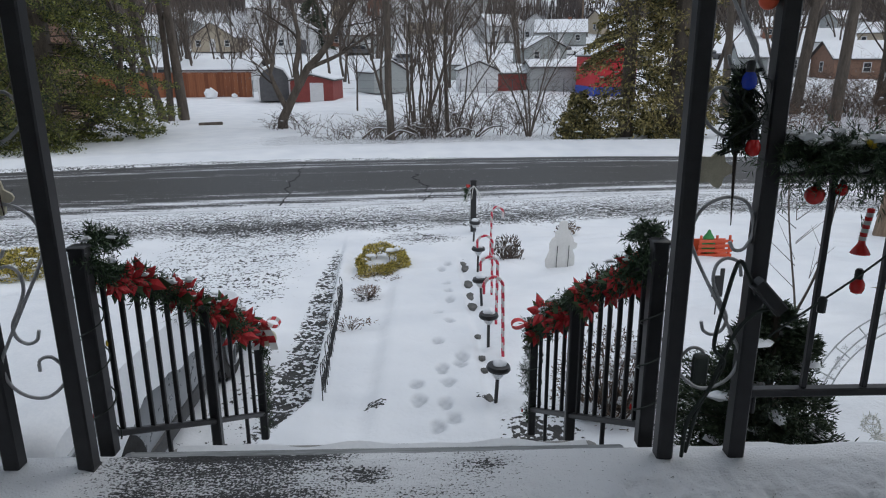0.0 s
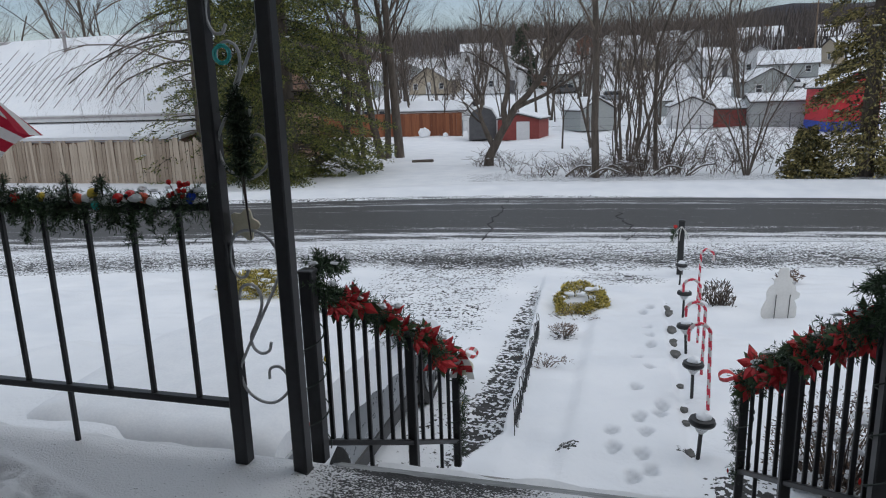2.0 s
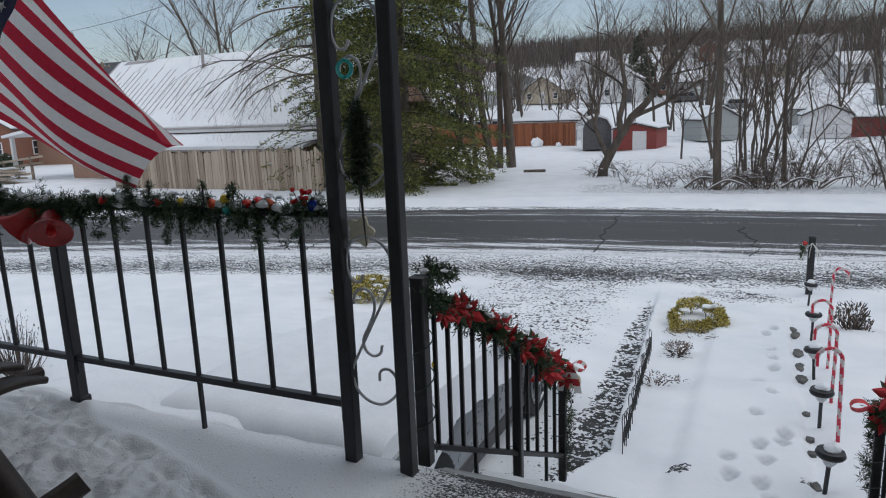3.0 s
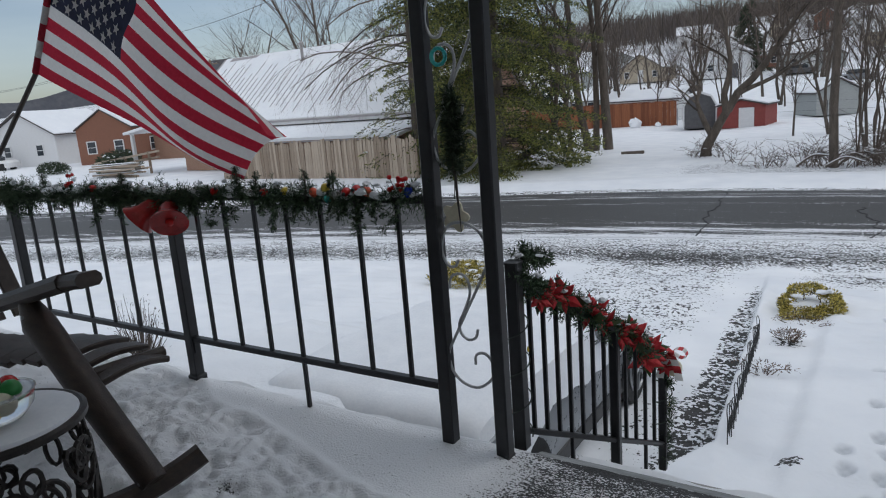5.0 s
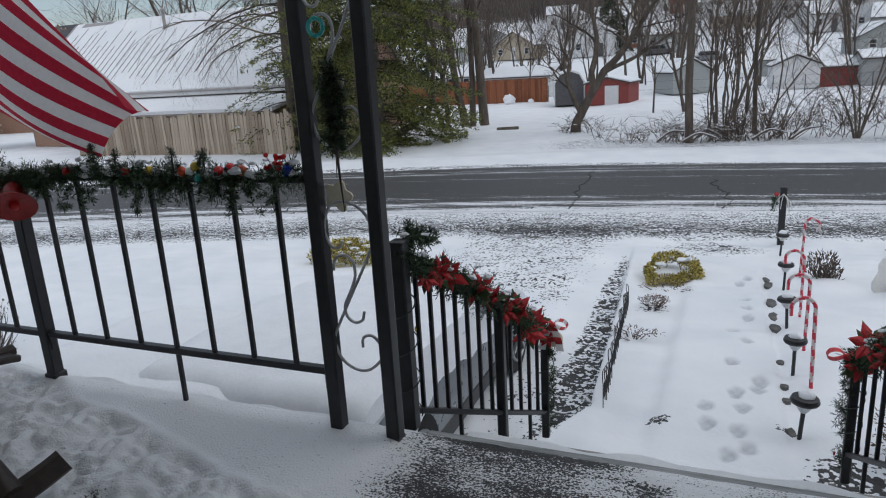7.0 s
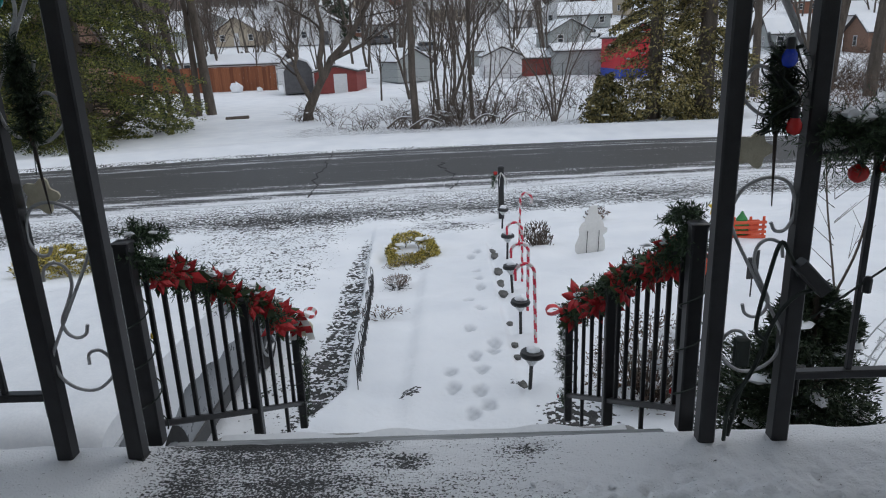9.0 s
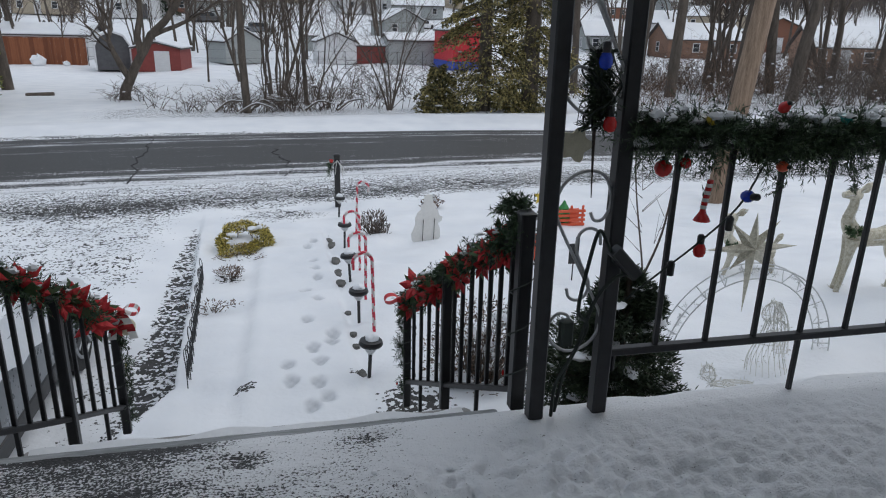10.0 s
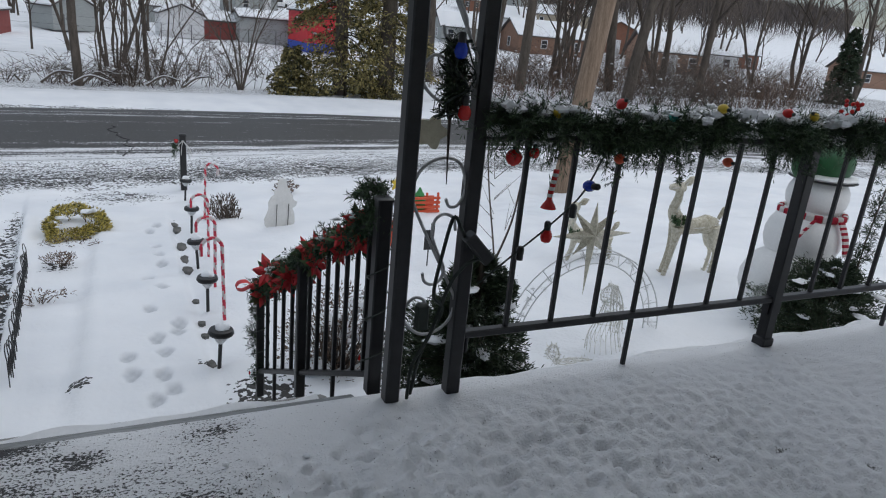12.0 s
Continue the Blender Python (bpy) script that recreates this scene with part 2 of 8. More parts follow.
M_tan = mat("tan_siding", (0.36, 0.30, 0.22), (0.48, 0.41, 0.31), 4, 0.75, 0.1, stretch=(1, 1, 5))
M_shingle = mat("dark_shingle", (0.05, 0.045, 0.045), (0.12, 0.105, 0.10), 5, 0.9, 0.2, stretch=(1, 1, 4))
M_pane = mat("dark_window_pane", (0.02, 0.024, 0.03), (0.06, 0.07, 0.08), 2, 0.12, 0)
M_metroof = mat("galvanised_metal_roof", (0.28, 0.26, 0.26), (0.45, 0.43, 0.43), 3, 0.5, 0.1, 0.5)
M_cargrey = mat("silver_grey_car_paint", (0.22, 0.235, 0.25), (0.30, 0.315, 0.33), 2, 0.3, 0, 0.4)
M_tyre = mat("tyre_rubber", (0.012, 0.012, 0.012), (0.03, 0.03, 0.03), 20, 0.85, 0.3)
M_rim = mat("alloy_rim", (0.25, 0.26, 0.27), (0.4, 0.41, 0.42), 10, 0.35, 0.05, 0.7)
M_stone = mat("grey_field_stone", (0.05, 0.05, 0.047), (0.16, 0.155, 0.145), 8, 0.85, 0.5)
M_hill = mat("distant_wooded_hill", (0.05, 0.055, 0.07), (0.12, 0.12, 0.13), 0.03, 0.95, 0, fine=14)
M_blueshed = mat("bright_blue_paint", (0.02, 0.06, 0.36), (0.035, 0.09, 0.48), 4, 0.6, 0.05)
M_bred = mat("bright_red_paint", (0.50, 0.02, 0.03), (0.62, 0.04, 0.05), 4, 0.6, 0.05)
M_crack = mat("road_crack_tar", (0.012, 0.012, 0.012), (0.03, 0.03, 0.03), 20, 0.8, 0.2)


# ---- mesh builder ----
class Shape:
    """Collects vertices and faces, and links them as one mesh object."""

    def __init__(self):
        self.v, self.f, self.mi, self.n = [], [], [], 0

    def add(self, vs, fs, mi=0):
        vs = np.asarray(vs, float).reshape(-1, 3)
        self.v.append(vs)
        self.f += [[i + self.n for i in f] for f in fs]
        self.mi += [mi] * len(fs)
        self.n += len(vs)
        return self

    def box(self, c, s, rz=0.0, ch=0.0, mi=0, m=None):
        """A block at centre c of size s; ch chamfers its upright edges and its top."""
        x, y, z = s[0] / 2, s[1] / 2, s[2] / 2
        ch = min(ch, x * 0.9, y * 0.9)
        if ch <= 0:
            ring = [(-x, -y), (x, -y), (x, y), (-x, y)]
        else:
            ring = [(-x + ch, -y), (x - ch, -y), (x, -y + ch), (x, y - ch), (x - ch, y), (-x + ch, y), (-x, y - ch), (-x, -y + ch)]
        k = len(ring)
        lev = [(-z, 1.0), (z, 1.0)] if ch <= 0 else [(-z, 1.0), (z - ch, 1.0), (z, 0.0)]
        vs = []
        for h, full in lev:
            for a, b in ring:
                vs.append((a if full else a - math.copysign(min(ch, abs(a)), a), b if full else b - math.copysign(min(ch, abs(b)), b), h))
        fs = [list(range(k))[::-1]]
        for q in range(len(lev) - 1):
            fs += [[q * k + i, q * k + (i + 1) % k, (q + 1) * k + (i + 1) % k, (q + 1) * k + i] for i in range(k)]
        fs.append([(len(lev) - 1) * k + i for i in range(k)])
        mm = m if m is not None else Matrix.Rotation(rz, 4, "Z")
        vs = [mm @ Vector(p) + Vector(c) for p in vs]
        return self.add(vs, fs, mi)

    def bar(self, p, q, w, d=None, ch=0.004, mi=0, up=(0, 0, 1)):
        """A chamfered square bar from p to q."""
        d = d or w
        p, q = Vector(p), Vector(q)
        t = (q - p).normalized()
        u = Vector(up)
        if abs(t.dot(u)) > 0.95:
            u = Vector((0, 1, 0))
        a = t.cross(u).normalized()
        b = t.cross(a).normalized()
        x, y = w / 2, d / 2
        ch = min(ch, x * 0.6, y * 0.6)
        ring = [(-x + ch, -y), (x - ch, -y), (x, -y + ch), (x, y - ch), (x - ch, y), (-x + ch, y), (-x, y - ch), (-x, -y + ch)]
        vs = [o + a * i + b * j for o in (p, q) for i, j in ring]
        fs = [[i, (i + 1) % 8, 8 + (i + 1) % 8, 8 + i] for i in range(8)] + [list(range(8))[::-1], list(range(8, 16))]
        return self.add(vs, fs, mi)

    def sweep(self, pts, w, d, side=(0, 1, 0), ch=0.006, mi=0):
        """A flat board of width w along side and thickness d, bent along pts."""
        P = np.asarray(pts, float)
        T = np.gradient(P, axis=0)
        T /= np.linalg.norm(T, axis=1)[:, None]
        a = np.asarray(side, float)
        B = np.cross(T, a)
        B /= np.linalg.norm(B, axis=1)[:, None]
        x, y = w / 2, d / 2
        ch = min(ch, x * 0.5, y * 0.5)
        ring = [(-x + ch, -y), (x - ch, -y), (x, -y + ch), (x, y - ch), (x - ch, y), (-x + ch, y), (-x, y - ch), (-x, -y + ch)]
        V = [p + a * i + b * j for p, b in zip(P, B) for i, j in ring]
        k = len(P)
        fs = [[i * 8 + j, i * 8 + (j + 1) % 8, (i + 1) * 8 + (j + 1) % 8, (i + 1) * 8 + j] for i in range(k - 1) for j in range(8)]
        fs += [list(range(8))[::-1], [(k - 1) * 8 + j for j in range(8)]]
        return self.add(V, fs, mi)

    def tube(self, pts, r, n=8, mi=0, caps=True):
        """A round tube along pts; r is one radius or one for each point."""
        P = np.asarray(pts, float)
        k = len(P)
        R = np.full(k, r) if np.isscalar(r) else np.asarray(r, float)
        T = np.gradient(P, axis=0)
        T /= np.linalg.norm(T, axis=1)[:, None] + 1e-12
        ref = np.array([0.31, 0.17, 0.93]) if abs(T[0][2]) < 0.9 else np.array([0.95, 0.2, 0.1])
        a = np.cross(T, ref)
        a /= np.linalg.norm(a, axis=1)[:, None] + 1e-12
        b = np.cross(T, a)
        ang = np.linspace(0, 2 * np.pi, n, endpoint=False)
        V = P[:, None] + R[:, None, None] * (np.cos(ang)[None, :, None] * a[:, None] + np.sin(ang)[None, :, None] * b[:, None])
        fs = [[i * n + j, i * n + (j + 1) % n, (i + 1) * n + (j + 1) % n, (i + 1) * n + j] for i in range(k - 1) for j in range(n)]
        if caps:
            fs += [list(range(n))[::-1], [(k - 1) * n + j for j in range(n)]]
        return self.add(V, fs, mi)

    def lathe(self, c, prof, n=16, mi=0, sx=1.0, sy=1.0):
        """A turned form round the upright through c; prof is (radius, height) from the foot up."""
        ang = np.linspace(0, 2 * np.pi, n, endpoint=False)
        V = [(c[0] + r * sx * np.cos(a), c[1] + r * sy * np.sin(a), c[2] + h) for r, h in prof for a in ang]
        k = len(prof)
        fs = [[i * n + j, i * n + (j + 1) % n, (i + 1) * n + (j + 1) % n, (i + 1) * n + j] for i in range(k - 1) for j in range(n)]
        fs += [list(range(n))[::-1], [(k - 1) * n + j for j in range(n)]]
        return self.add(V, fs, mi)

    def ball(self, c, r, n=12, mi=0, wob=0.0, seed=0):
        r = (r, r, r) if np.isscalar(r) else r
        rg = random.Random(seed)
        rows = max(4, n // 2)
        vs, fs = [], []
        ph = [rg.uniform(0, 6) for _ in range(4)]
        for i in range(rows + 1):
            th = math.pi * i / rows
            for j in range(n):
                a = 2 * math.pi * j / n
                k = 1 + wob * (math.sin(3 * a + ph[0] + 2 * th) + math.sin(2 * a + ph[1]) * math.cos(3 * th + ph[2])) * 0.5
                vs.append((c[0] + r[0] * k * math.sin(th) * math.cos(a), c[1] + r[1] * k * math.sin(th) * math.sin(a), c[2] - r[2] * k * math.cos(th)))
        for i in range(rows):
            for j in range(n):
                fs.append([i * n + j, i * n + (j + 1) % n, (i + 1) * n + (j + 1) % n, (i + 1) * n + j])
        return self.add(vs, fs, mi)

    def blades(self, base, along, width, mi=0):
        """Many slender leaf blades: base points, vectors to the tips, and half widths."""
        base, along = np.asarray(base, float), np.asarray(along, float)
        k = len(base)
        side = np.cross(along, np.random.normal(size=(k, 3)))
        side /= np.linalg.norm(side, axis=1)[:, None] + 1e-9
        w = np.broadcast_to(np.asarray(width, float).reshape(-1, 1), (k, 1))
        V = np.stack([base, base + along * 0.5 + side * w, base + along, base + along * 0.5 - side * w], axis=1)
        F = (np.arange(k)[:, None] * 4 + np.array([0, 1, 2, 3])).tolist()
        return self.add(V, F, mi)

    def mesh(self, name, mats, smooth=False):
        me = bpy.data.meshes.new(name)
        V = np.concatenate(self.v) if self.v else np.zeros((0, 3))
        me.from_pydata(V.tolist(), [], self.f)
        for m in mats if isinstance(mats, (list, tuple)) else [mats]:
            me.materials.append(m)
        me.polygons.foreach_set("material_index", self.mi)
        if smooth:
            me.polygons.foreach_set("use_smooth", [True] * len(me.polygons))
            me.set_sharp_from_angle(angle=radians(42))
        me.update()
        return me


def part(name, shape, mats, parent, label="", smooth=True, at=None):
    ob = new(name, shape.mesh(name, mats, smooth))
    ob.parent = parent
    if at is not None:
        ob.location = at
    return tagged(ob, label=label)


def thing(name, m, label, category, group="", kind=""):
    ob = new(name)
    ob.empty_display_size = 0.1
    ob.matrix_basis = m if isinstance(m, Matrix) else Matrix.Translation(m)
    return tagged(ob, label, category, group, kind)


def solid(name, shape, mats, label, category, kind="", smooth=False, at=(0, 0, 0), group=""):
    ob = new(name, shape.mesh(name, mats, smooth))
    ob.location = at
    return tagged(ob, label, category, group, kind)


def curve_pts(ctrl, per=8):
    """A smooth line through control points."""
    C = np.asarray(ctrl, float)
    C = np.vstack([2 * C[0] - C[1], C, 2 * C[-1] - C[-2]])
    out = []
    for i in range(1, len(C) - 2):
        p0, p1, p2, p3 = C[i - 1:i + 3]
        for k in range(per):
            t = k / per
            out.append(0.5 * (2 * p1 + (p2 - p0) * t + (2 * p0 - 5 * p1 + 4 * p2 - p3) * t * t + (3 * p1 - p0 - 3 * p2 + p3) * t ** 3))
    out.append(C[-2])
    return np.array(out)


# ---- the lie of the land ----
ROAD_X = [-200, -60, -30, -18, -12, -4.5, 1, 6, 13, 17, 30, 60, 200]
ROAD_NEAR = [-60, -6, 4.6, 8.9, 10.9, 13.0, 13.7, 14.5, 14.3, 13.4, 10.2, 2, -40]
ROAD_FAR = [-53, 1.0, 11, 15.2, 17.4, 19.1, 19.6, 19.8, 19.0, 18.2, 15.4, 8, -33]
GY = [-400, 2.0, 3.4, 11.4, 13.4, 13.9, 19.6, 20.0, 21.5, 24, 50, 84, 135, 210, 340, 560]
GZ = [-1.0, -0.9, -0.9, -1.5, -1.6, -1.70, -1.70, -1.62, -1.5, -1.75, -2.0, -1.65, 3.1, 11.4, 24, 37]


def smooth_line(xs, X, Y):
    g = np.linspace(-200, 200, 1601)
    y = np.interp(g, X, Y)
    k = np.hanning(29)
    y = np.convolve(np.pad(y, 14, mode="edge"), k / k.sum(), "valid")
    return np.interp(xs, g, y)


def bed_edge(y):
    """Where the planting bed ends beside the sunken drive."""
    return np.interp(y, [3.2, 3.75, 4.3, 8.6, 11.0], [-0.68, -0.62, -0.43, -0.74, -0.88])


def land(x, y):
    """Height of the ground, without small lumps."""
    x, y = np.asarray(x, float), np.asarray(y, float)
    shift = (13.7 - smooth_line(x, ROAD_X, ROAD_NEAR)) * np.clip((45 - y) / 22, 0, 1) * np.clip((y - 2) / 5, 0, 1)
    z = np.interp(y + shift, GY, GZ)
    bank = 2.5 + 1.05 * np.clip((y - 6.3) / 1.4, 0, 1)
    rim = bed_edge(y)
    drive = np.clip((rim - x) / 0.06, 0, 1) * np.clip((x + bank + 0.12) / 0.26, 0, 1) * np.clip((11.0 - y) / 4.5, 0, 1) * np.clip((y - 3.25) / 0.25, 0, 1)
    z = z - drive * np.clip(z + 1.5, 0, 1)
    return z


def out_there(x, y):
    """Spreads the far hillside outwards."""
    k = float(np.interp(y, [50, 70, 100, 150, 250], [1.0, 1.2, 1.35, 1.4, 1.36]))
    return x * k, y * k


def put_on(x, y, dz=0.0):
    return (x, y, float(land(x, y)) + dz)


# ---- ground, road, porch, house front ----
def sheet(name, X, Y, Z, bare, material, label, category, wet=None):
    """A height sheet over the grid X, Y, with 'bare' values for its snow cover."""
    ny, nx = X.shape
    V = np.stack([X, Y, Z], -1).reshape(-1, 3)
    i = np.arange(ny - 1)[:, None] * nx + np.arange(nx - 1)[None]
    F = np.stack([i, i + 1, i + nx + 1, i + nx], -1).reshape(-1, 4)
    me = bpy.data.meshes.new(name)
    me.from_pydata(V.tolist(), [], F.tolist())
    at = me.attributes.new("bare", "FLOAT", "POINT")
    at.data.foreach_set("value", np.asarray(bare, float).reshape(-1))
    if wet is not None:
        at = me.attributes.new("wet", "FLOAT", "POINT")
        at.data.foreach_set("value", np.asarray(wet, float).reshape(-1))
    me.materials.append(material)
    me.polygons.foreach_set("use_smooth", [True] * len(me.polygons))
    me.update()
    return tagged(new(name, me), label, category, kind="structure")


def waves(x, y, seed, amp, size):
    """Soft lumps as a sum of crossing waves."""
    rg = np.random.RandomState(seed)
    z = 0
    for _ in range(9):
        a, f = rg.uniform(0, 6.28), rg.uniform(0.6, 1.9) / size
        z = z + np.sin((x * np.cos(a) + y * np.sin(a)) * f * 6.28 + rg.uniform(0, 6.28))
    return z * amp / 4


def bump(v, a, b, s):
    """1 between a and b, with soft edges of width s."""
    return np.clip((v - a) / s + 0.5, 0, 1) * np.clip((b - v) / s + 0.5, 0, 1)


FOOT = [(0.30, 4.2), (0.47, 4.15), (0.28, 4.45), (0.50, 4.5), (0.52, 3.95), (0.42, 3.85), (0.62, 5.0), (0.46, 4.75), (0.60, 4.85), (0.44, 5.4),
        (0.55, 5.9), (0.45, 6.2), (0.58, 6.6), (0.56, 7.3), (0.52, 8.0), (0.60, 8.2), (0.57, 6.95)]
gx = np.unique(np.concatenate([np.linspace(-420, -60, 25), np.linspace(-60, -12, 49), np.linspace(-12, -5, 36), np.linspace(-5, 2, 141), np.linspace(-1.0, -0.3, 36), np.linspace(0.12, 0.78, 45), np.linspace(2, 9, 88),
                               np.linspace(9, 24, 46), np.linspace(24, 70, 47), np.linspace(70, 420, 24)]).round(4))
gyy = np.unique(np.concatenate([np.linspace(-80, 1.5, 14), np.linspace(1.5, 11.5, 201), np.linspace(3.6, 5.2, 81), np.linspace(5.2, 8.4, 110), np.linspace(11.5, 22.5, 100), np.linspace(22.5, 60, 60), np.linspace(60, 160, 51), np.linspace(160, 520, 30)]).round(4))
X, Y = np.meshgrid(gx, gyy)
Z = land(X, Y)
rn, rf = smooth_line(X, ROAD_X, ROAD_NEAR), smooth_line(X, ROAD_X, ROAD_FAR)
near_yard = np.clip((rn - Y) / 2, 0, 1)
Z = Z + waves(X, Y, 1, 0.02, 1.4) * near_yard + waves(X, Y, 2, 0.012, 0.45) * near_yard + waves(X, Y, 3, 0.1, 14) * np.clip((Y - 23) / 10, 0, 1)
# snow drifted up round the car
Z = Z + 0.36 * bump(X, -4.6, -1.85, 1.1) * bump(Y, 2.3, 5.0, 1.3)
bed = bump(X, -0.34 - 0.07 * (Y - 4.3), 0.0, 0.1) * bump(Y, 3.7, 9.4, 0.3)
Z = Z - 0.04 * bed + 0.015 * np.exp(-((X - 0.02) / 0.05) ** 2) * bump(Y, 3.9, 7.6, 0.4)
Z = Z - 0.03 * bump(X, 0.74, 0.84, 0.05) * bump(Y, 3.9, 8.8, 0.4)
bare, wet = np.zeros_like(Z), np.zeros_like(Z)
# footprints: shallow dents, greyed in the colour for slush and for their faint shade
for fx, fy in FOOT:
    d = np.hypot((X - fx) / 0.048, (Y - fy) / 0.08) + 0.16 * np.sin(X * 61 + fy * 9) * np.sin(Y * 47 + fx * 7)
    Z = Z - 0.03 * np.exp(-d ** 4)
    wet += (0.66 + 0.14 * np.sin(X * 90) * np.sin(Y * 70)) * np.exp(-d ** 4)
strip = np.clip((Y - (rn - 3.2)) / 0.9, 0, 1) * np.clip((rn + 0.2 - Y) / 0.9, 0.35, 1) * (Y < rn + 0.3)
bare += 0.35 * strip + 0.31 * np.exp(-((Y - (rn - 2.0)) / 0.85) ** 2)
bare += 0.10 * np.exp(-((Y - (rn - 2.4)) / 0.5) ** 2) * np.exp(-((X - 0.5) / 5) ** 2)
bare += 0.60 * bump(X, -0.95, bed_edge(Y) - 0.02, 0.12) * bump(Y, 3.2, 9.3, 0.8)
bare += 0.22 * bump(X, -1.5, -0.85, 0.5) * bump(Y, 3.2, 6.2, 1.0)
bare += 0.30 * bump(X, -3.4, -1.2, 0.6) * bump(Y, 7.0, 11.2, 1.2)
bare += 0.52 * np.exp(-((Y - (rf + 0.1)) / 0.2) ** 2)
bare += 0.30 * bump(Y, 23.2, 26.5, 1.0) * bump(X, -6, 6.5, 2) + 0.5 * bump(Y, 23.5, 46, 5) * bump(X, 14, 60, 4)
bare += 0.34 * np.clip((Y - 95) / 80, 0, 1)
for px, py, r, v in [(-0.27, 6.9, 0.13, 0.75), (-0.38, 5.9, 0.2, 0.3), (0.02, 4.15, 0.07, 0.9), (0.73, 4.25, 0.07, 0.9), (1.02, 3.72, 0.22, 0.8), (-0.25, 7.6, 0.3, 0.2), (-0.05, 9.9, 0.5, 0.42), (0.55, 9.9, 0.35, 0.42)]:
    bare += v * np.exp(-(np.hypot(X - px, Y - py) / r) ** 2)
Z = Z - 0.07 * ((Y > rn) & (Y < rf)) - 0.25 * ((Y < 2.0) & (np.abs(X) < 7))
bare = bare - 0.55 * np.clip(1 - bare / 0.28, 0, 1)
ground = sheet("ground", X, Y, Z, bare, M_ground, "snow-covered yard, gravel shoulder and fields with footprints", "ground", wet)

us = np.concatenate([np.linspace(-200, -34, 24), np.linspace(-32, 34, 200), np.linspace(36, 200, 24)])
vs_ = np.linspace(0, 1, 60)
U, W = np.meshgrid(us, vs_)
rnu, rfu = smooth_line(U, ROAD_X, ROAD_NEAR), smooth_line(U, ROAD_X, ROAD_FAR)
RY = rnu + (rfu - rnu) * W
RZ = -1.655 + 0.05 * (1 - (2 * W - 1) ** 2)+ 0.0 * U
rbare = 0.86 - 0.75 * np.exp(-((W - 0.02) / 0.05) ** 2) - 0.62 * np.exp(-((W - 0.125) / 0.035) ** 2) - 0.36 * np.exp(-((W - 0.22) / 0.03) ** 2) - 0.44 * np.exp(-((W - 0.80) / 0.03) ** 2) - 0.40 * np.exp(-((W - 0.88) / 0.025) ** 2) - 0.3 * np.exp(-((W - 1.0) / 0.04) ** 2) - 0.22 * np.exp(-((W - 0.62) / 0.03) ** 2)
road = sheet("road", U, RY, RZ, rbare, M_road, "wet dark asphalt street with streaks of slush", "road")
for cx, sd, reach, slant in ((-2.5, 3, 0.93, -0.034), (0.25, 5, 0.5, -0.008), (-8.6, 8, 0.5, 0.0)):
    rg = random.Random(sd)
    pts = []
    x = cx
    for k in range(22):
        wv = k / 21
        x = cx + slant * k + 0.8 * (x - cx - slant * k) + rg.uniform(-0.1, 0.1)
        a, b = float(smooth_line(x, ROAD_X, ROAD_NEAR)), float(smooth_line(x, ROAD_X, ROAD_FAR))
        pts.append((x, a + (b - a) * (0.03 + reach * wv), -1.655 + 0.05 * (1 - (2 * (0.03 + reach * wv) - 1) ** 2) + 0.003))
    s = Shape()
    for p, q in zip(pts[:-1], pts[1:]):
        s.bar(p, q, rg.uniform(0.012, 0.04), 0.008, 0.001)
    part("crack", s, M_crack, road)

# porch slab and its snow
slab = Shape().box((0.2, 0.80, -0.11), (10.4, 2.64, 0.17), ch=0.012)
slab.box((0.2, 0.72, -0.95), (10.2, 2.44, 1.5))
solid("porch_floor", slab, M_concrete, "grey concrete porch slab on its foundation", "porch floor", "structure")
def lumps(x, y, size, seed):
    """Smooth random lumps of about the given size, from 0 to 1."""
    rs = np.random.RandomState(seed)
    tab = rs.rand(128, 128)
    u, v = x / size + 640.0, y / size + 640.0
    i, j = np.floor(u).astype(int), np.floor(v).astype(int)
    fu, fv = u - i, v - j
    fu, fv = fu * fu * (3 - 2 * fu), fv * fv * (3 - 2 * fv)
    i, j = i % 128, j % 128
    i2, j2 = (i + 1) % 128, (j + 1) % 128
    return (tab[j, i] * (1 - fu) + tab[j, i2] * fu) * (1 - fv) + (tab[j2, i] * (1 - fu) + tab[j2, i2] * fu) * fv


px = np.unique(np.concatenate([np.linspace(-5, -2.6, 80), np.linspace(-2.6, 2.9, 520), np.linspace(2.9, 5.4, 80)]).round(4))
py = np.unique(np.concatenate([np.linspace(-0.52, 0.8, 40), np.linspace(0.8, 2.12, 135)]).round(4))
X, Y = np.meshgrid(px, py)
wob = 0.14 * (lumps(X, Y, 0.12, 5) - 0.5) + 0.16 * (lumps(X, Y, 0.3, 6) - 0.5)
mat_area = bump(X + wob, -0.55, 0.58, 0.22) * bump(Y, 0.3, 2.2, 0.14)
edge = np.clip((2.12 - Y) / 0.04, 0, 1)
tread = bump(Y + 0.6 * wob + 0.28 * np.clip(0.5 - X, 0, 1), 0.4, 1.88, 0.3) * (1 - 0.8 * mat_area) * np.clip(0.45 + 0.9 * lumps(X, Y, 0.4, 7), 0, 1)
tread = tread * np.clip(1.25 - 0.28 * np.abs(X - 1.2), 0.45, 1)
fine_snow = 0.022 * (lumps(X + 0.3 * Y, Y - 0.4 * X, 0.11, 21) - 0.5) + 0.014 * np.abs(lumps(X - 0.5 * Y, Y + 0.3 * X, 0.06, 22) - 0.5) + 0.026 * (lumps(X + 0.6 * Y, Y - 0.5 * X, 0.028, 23) - 0.5) + 0.018 * (lumps(X, Y, 0.019, 27) - 0.5)
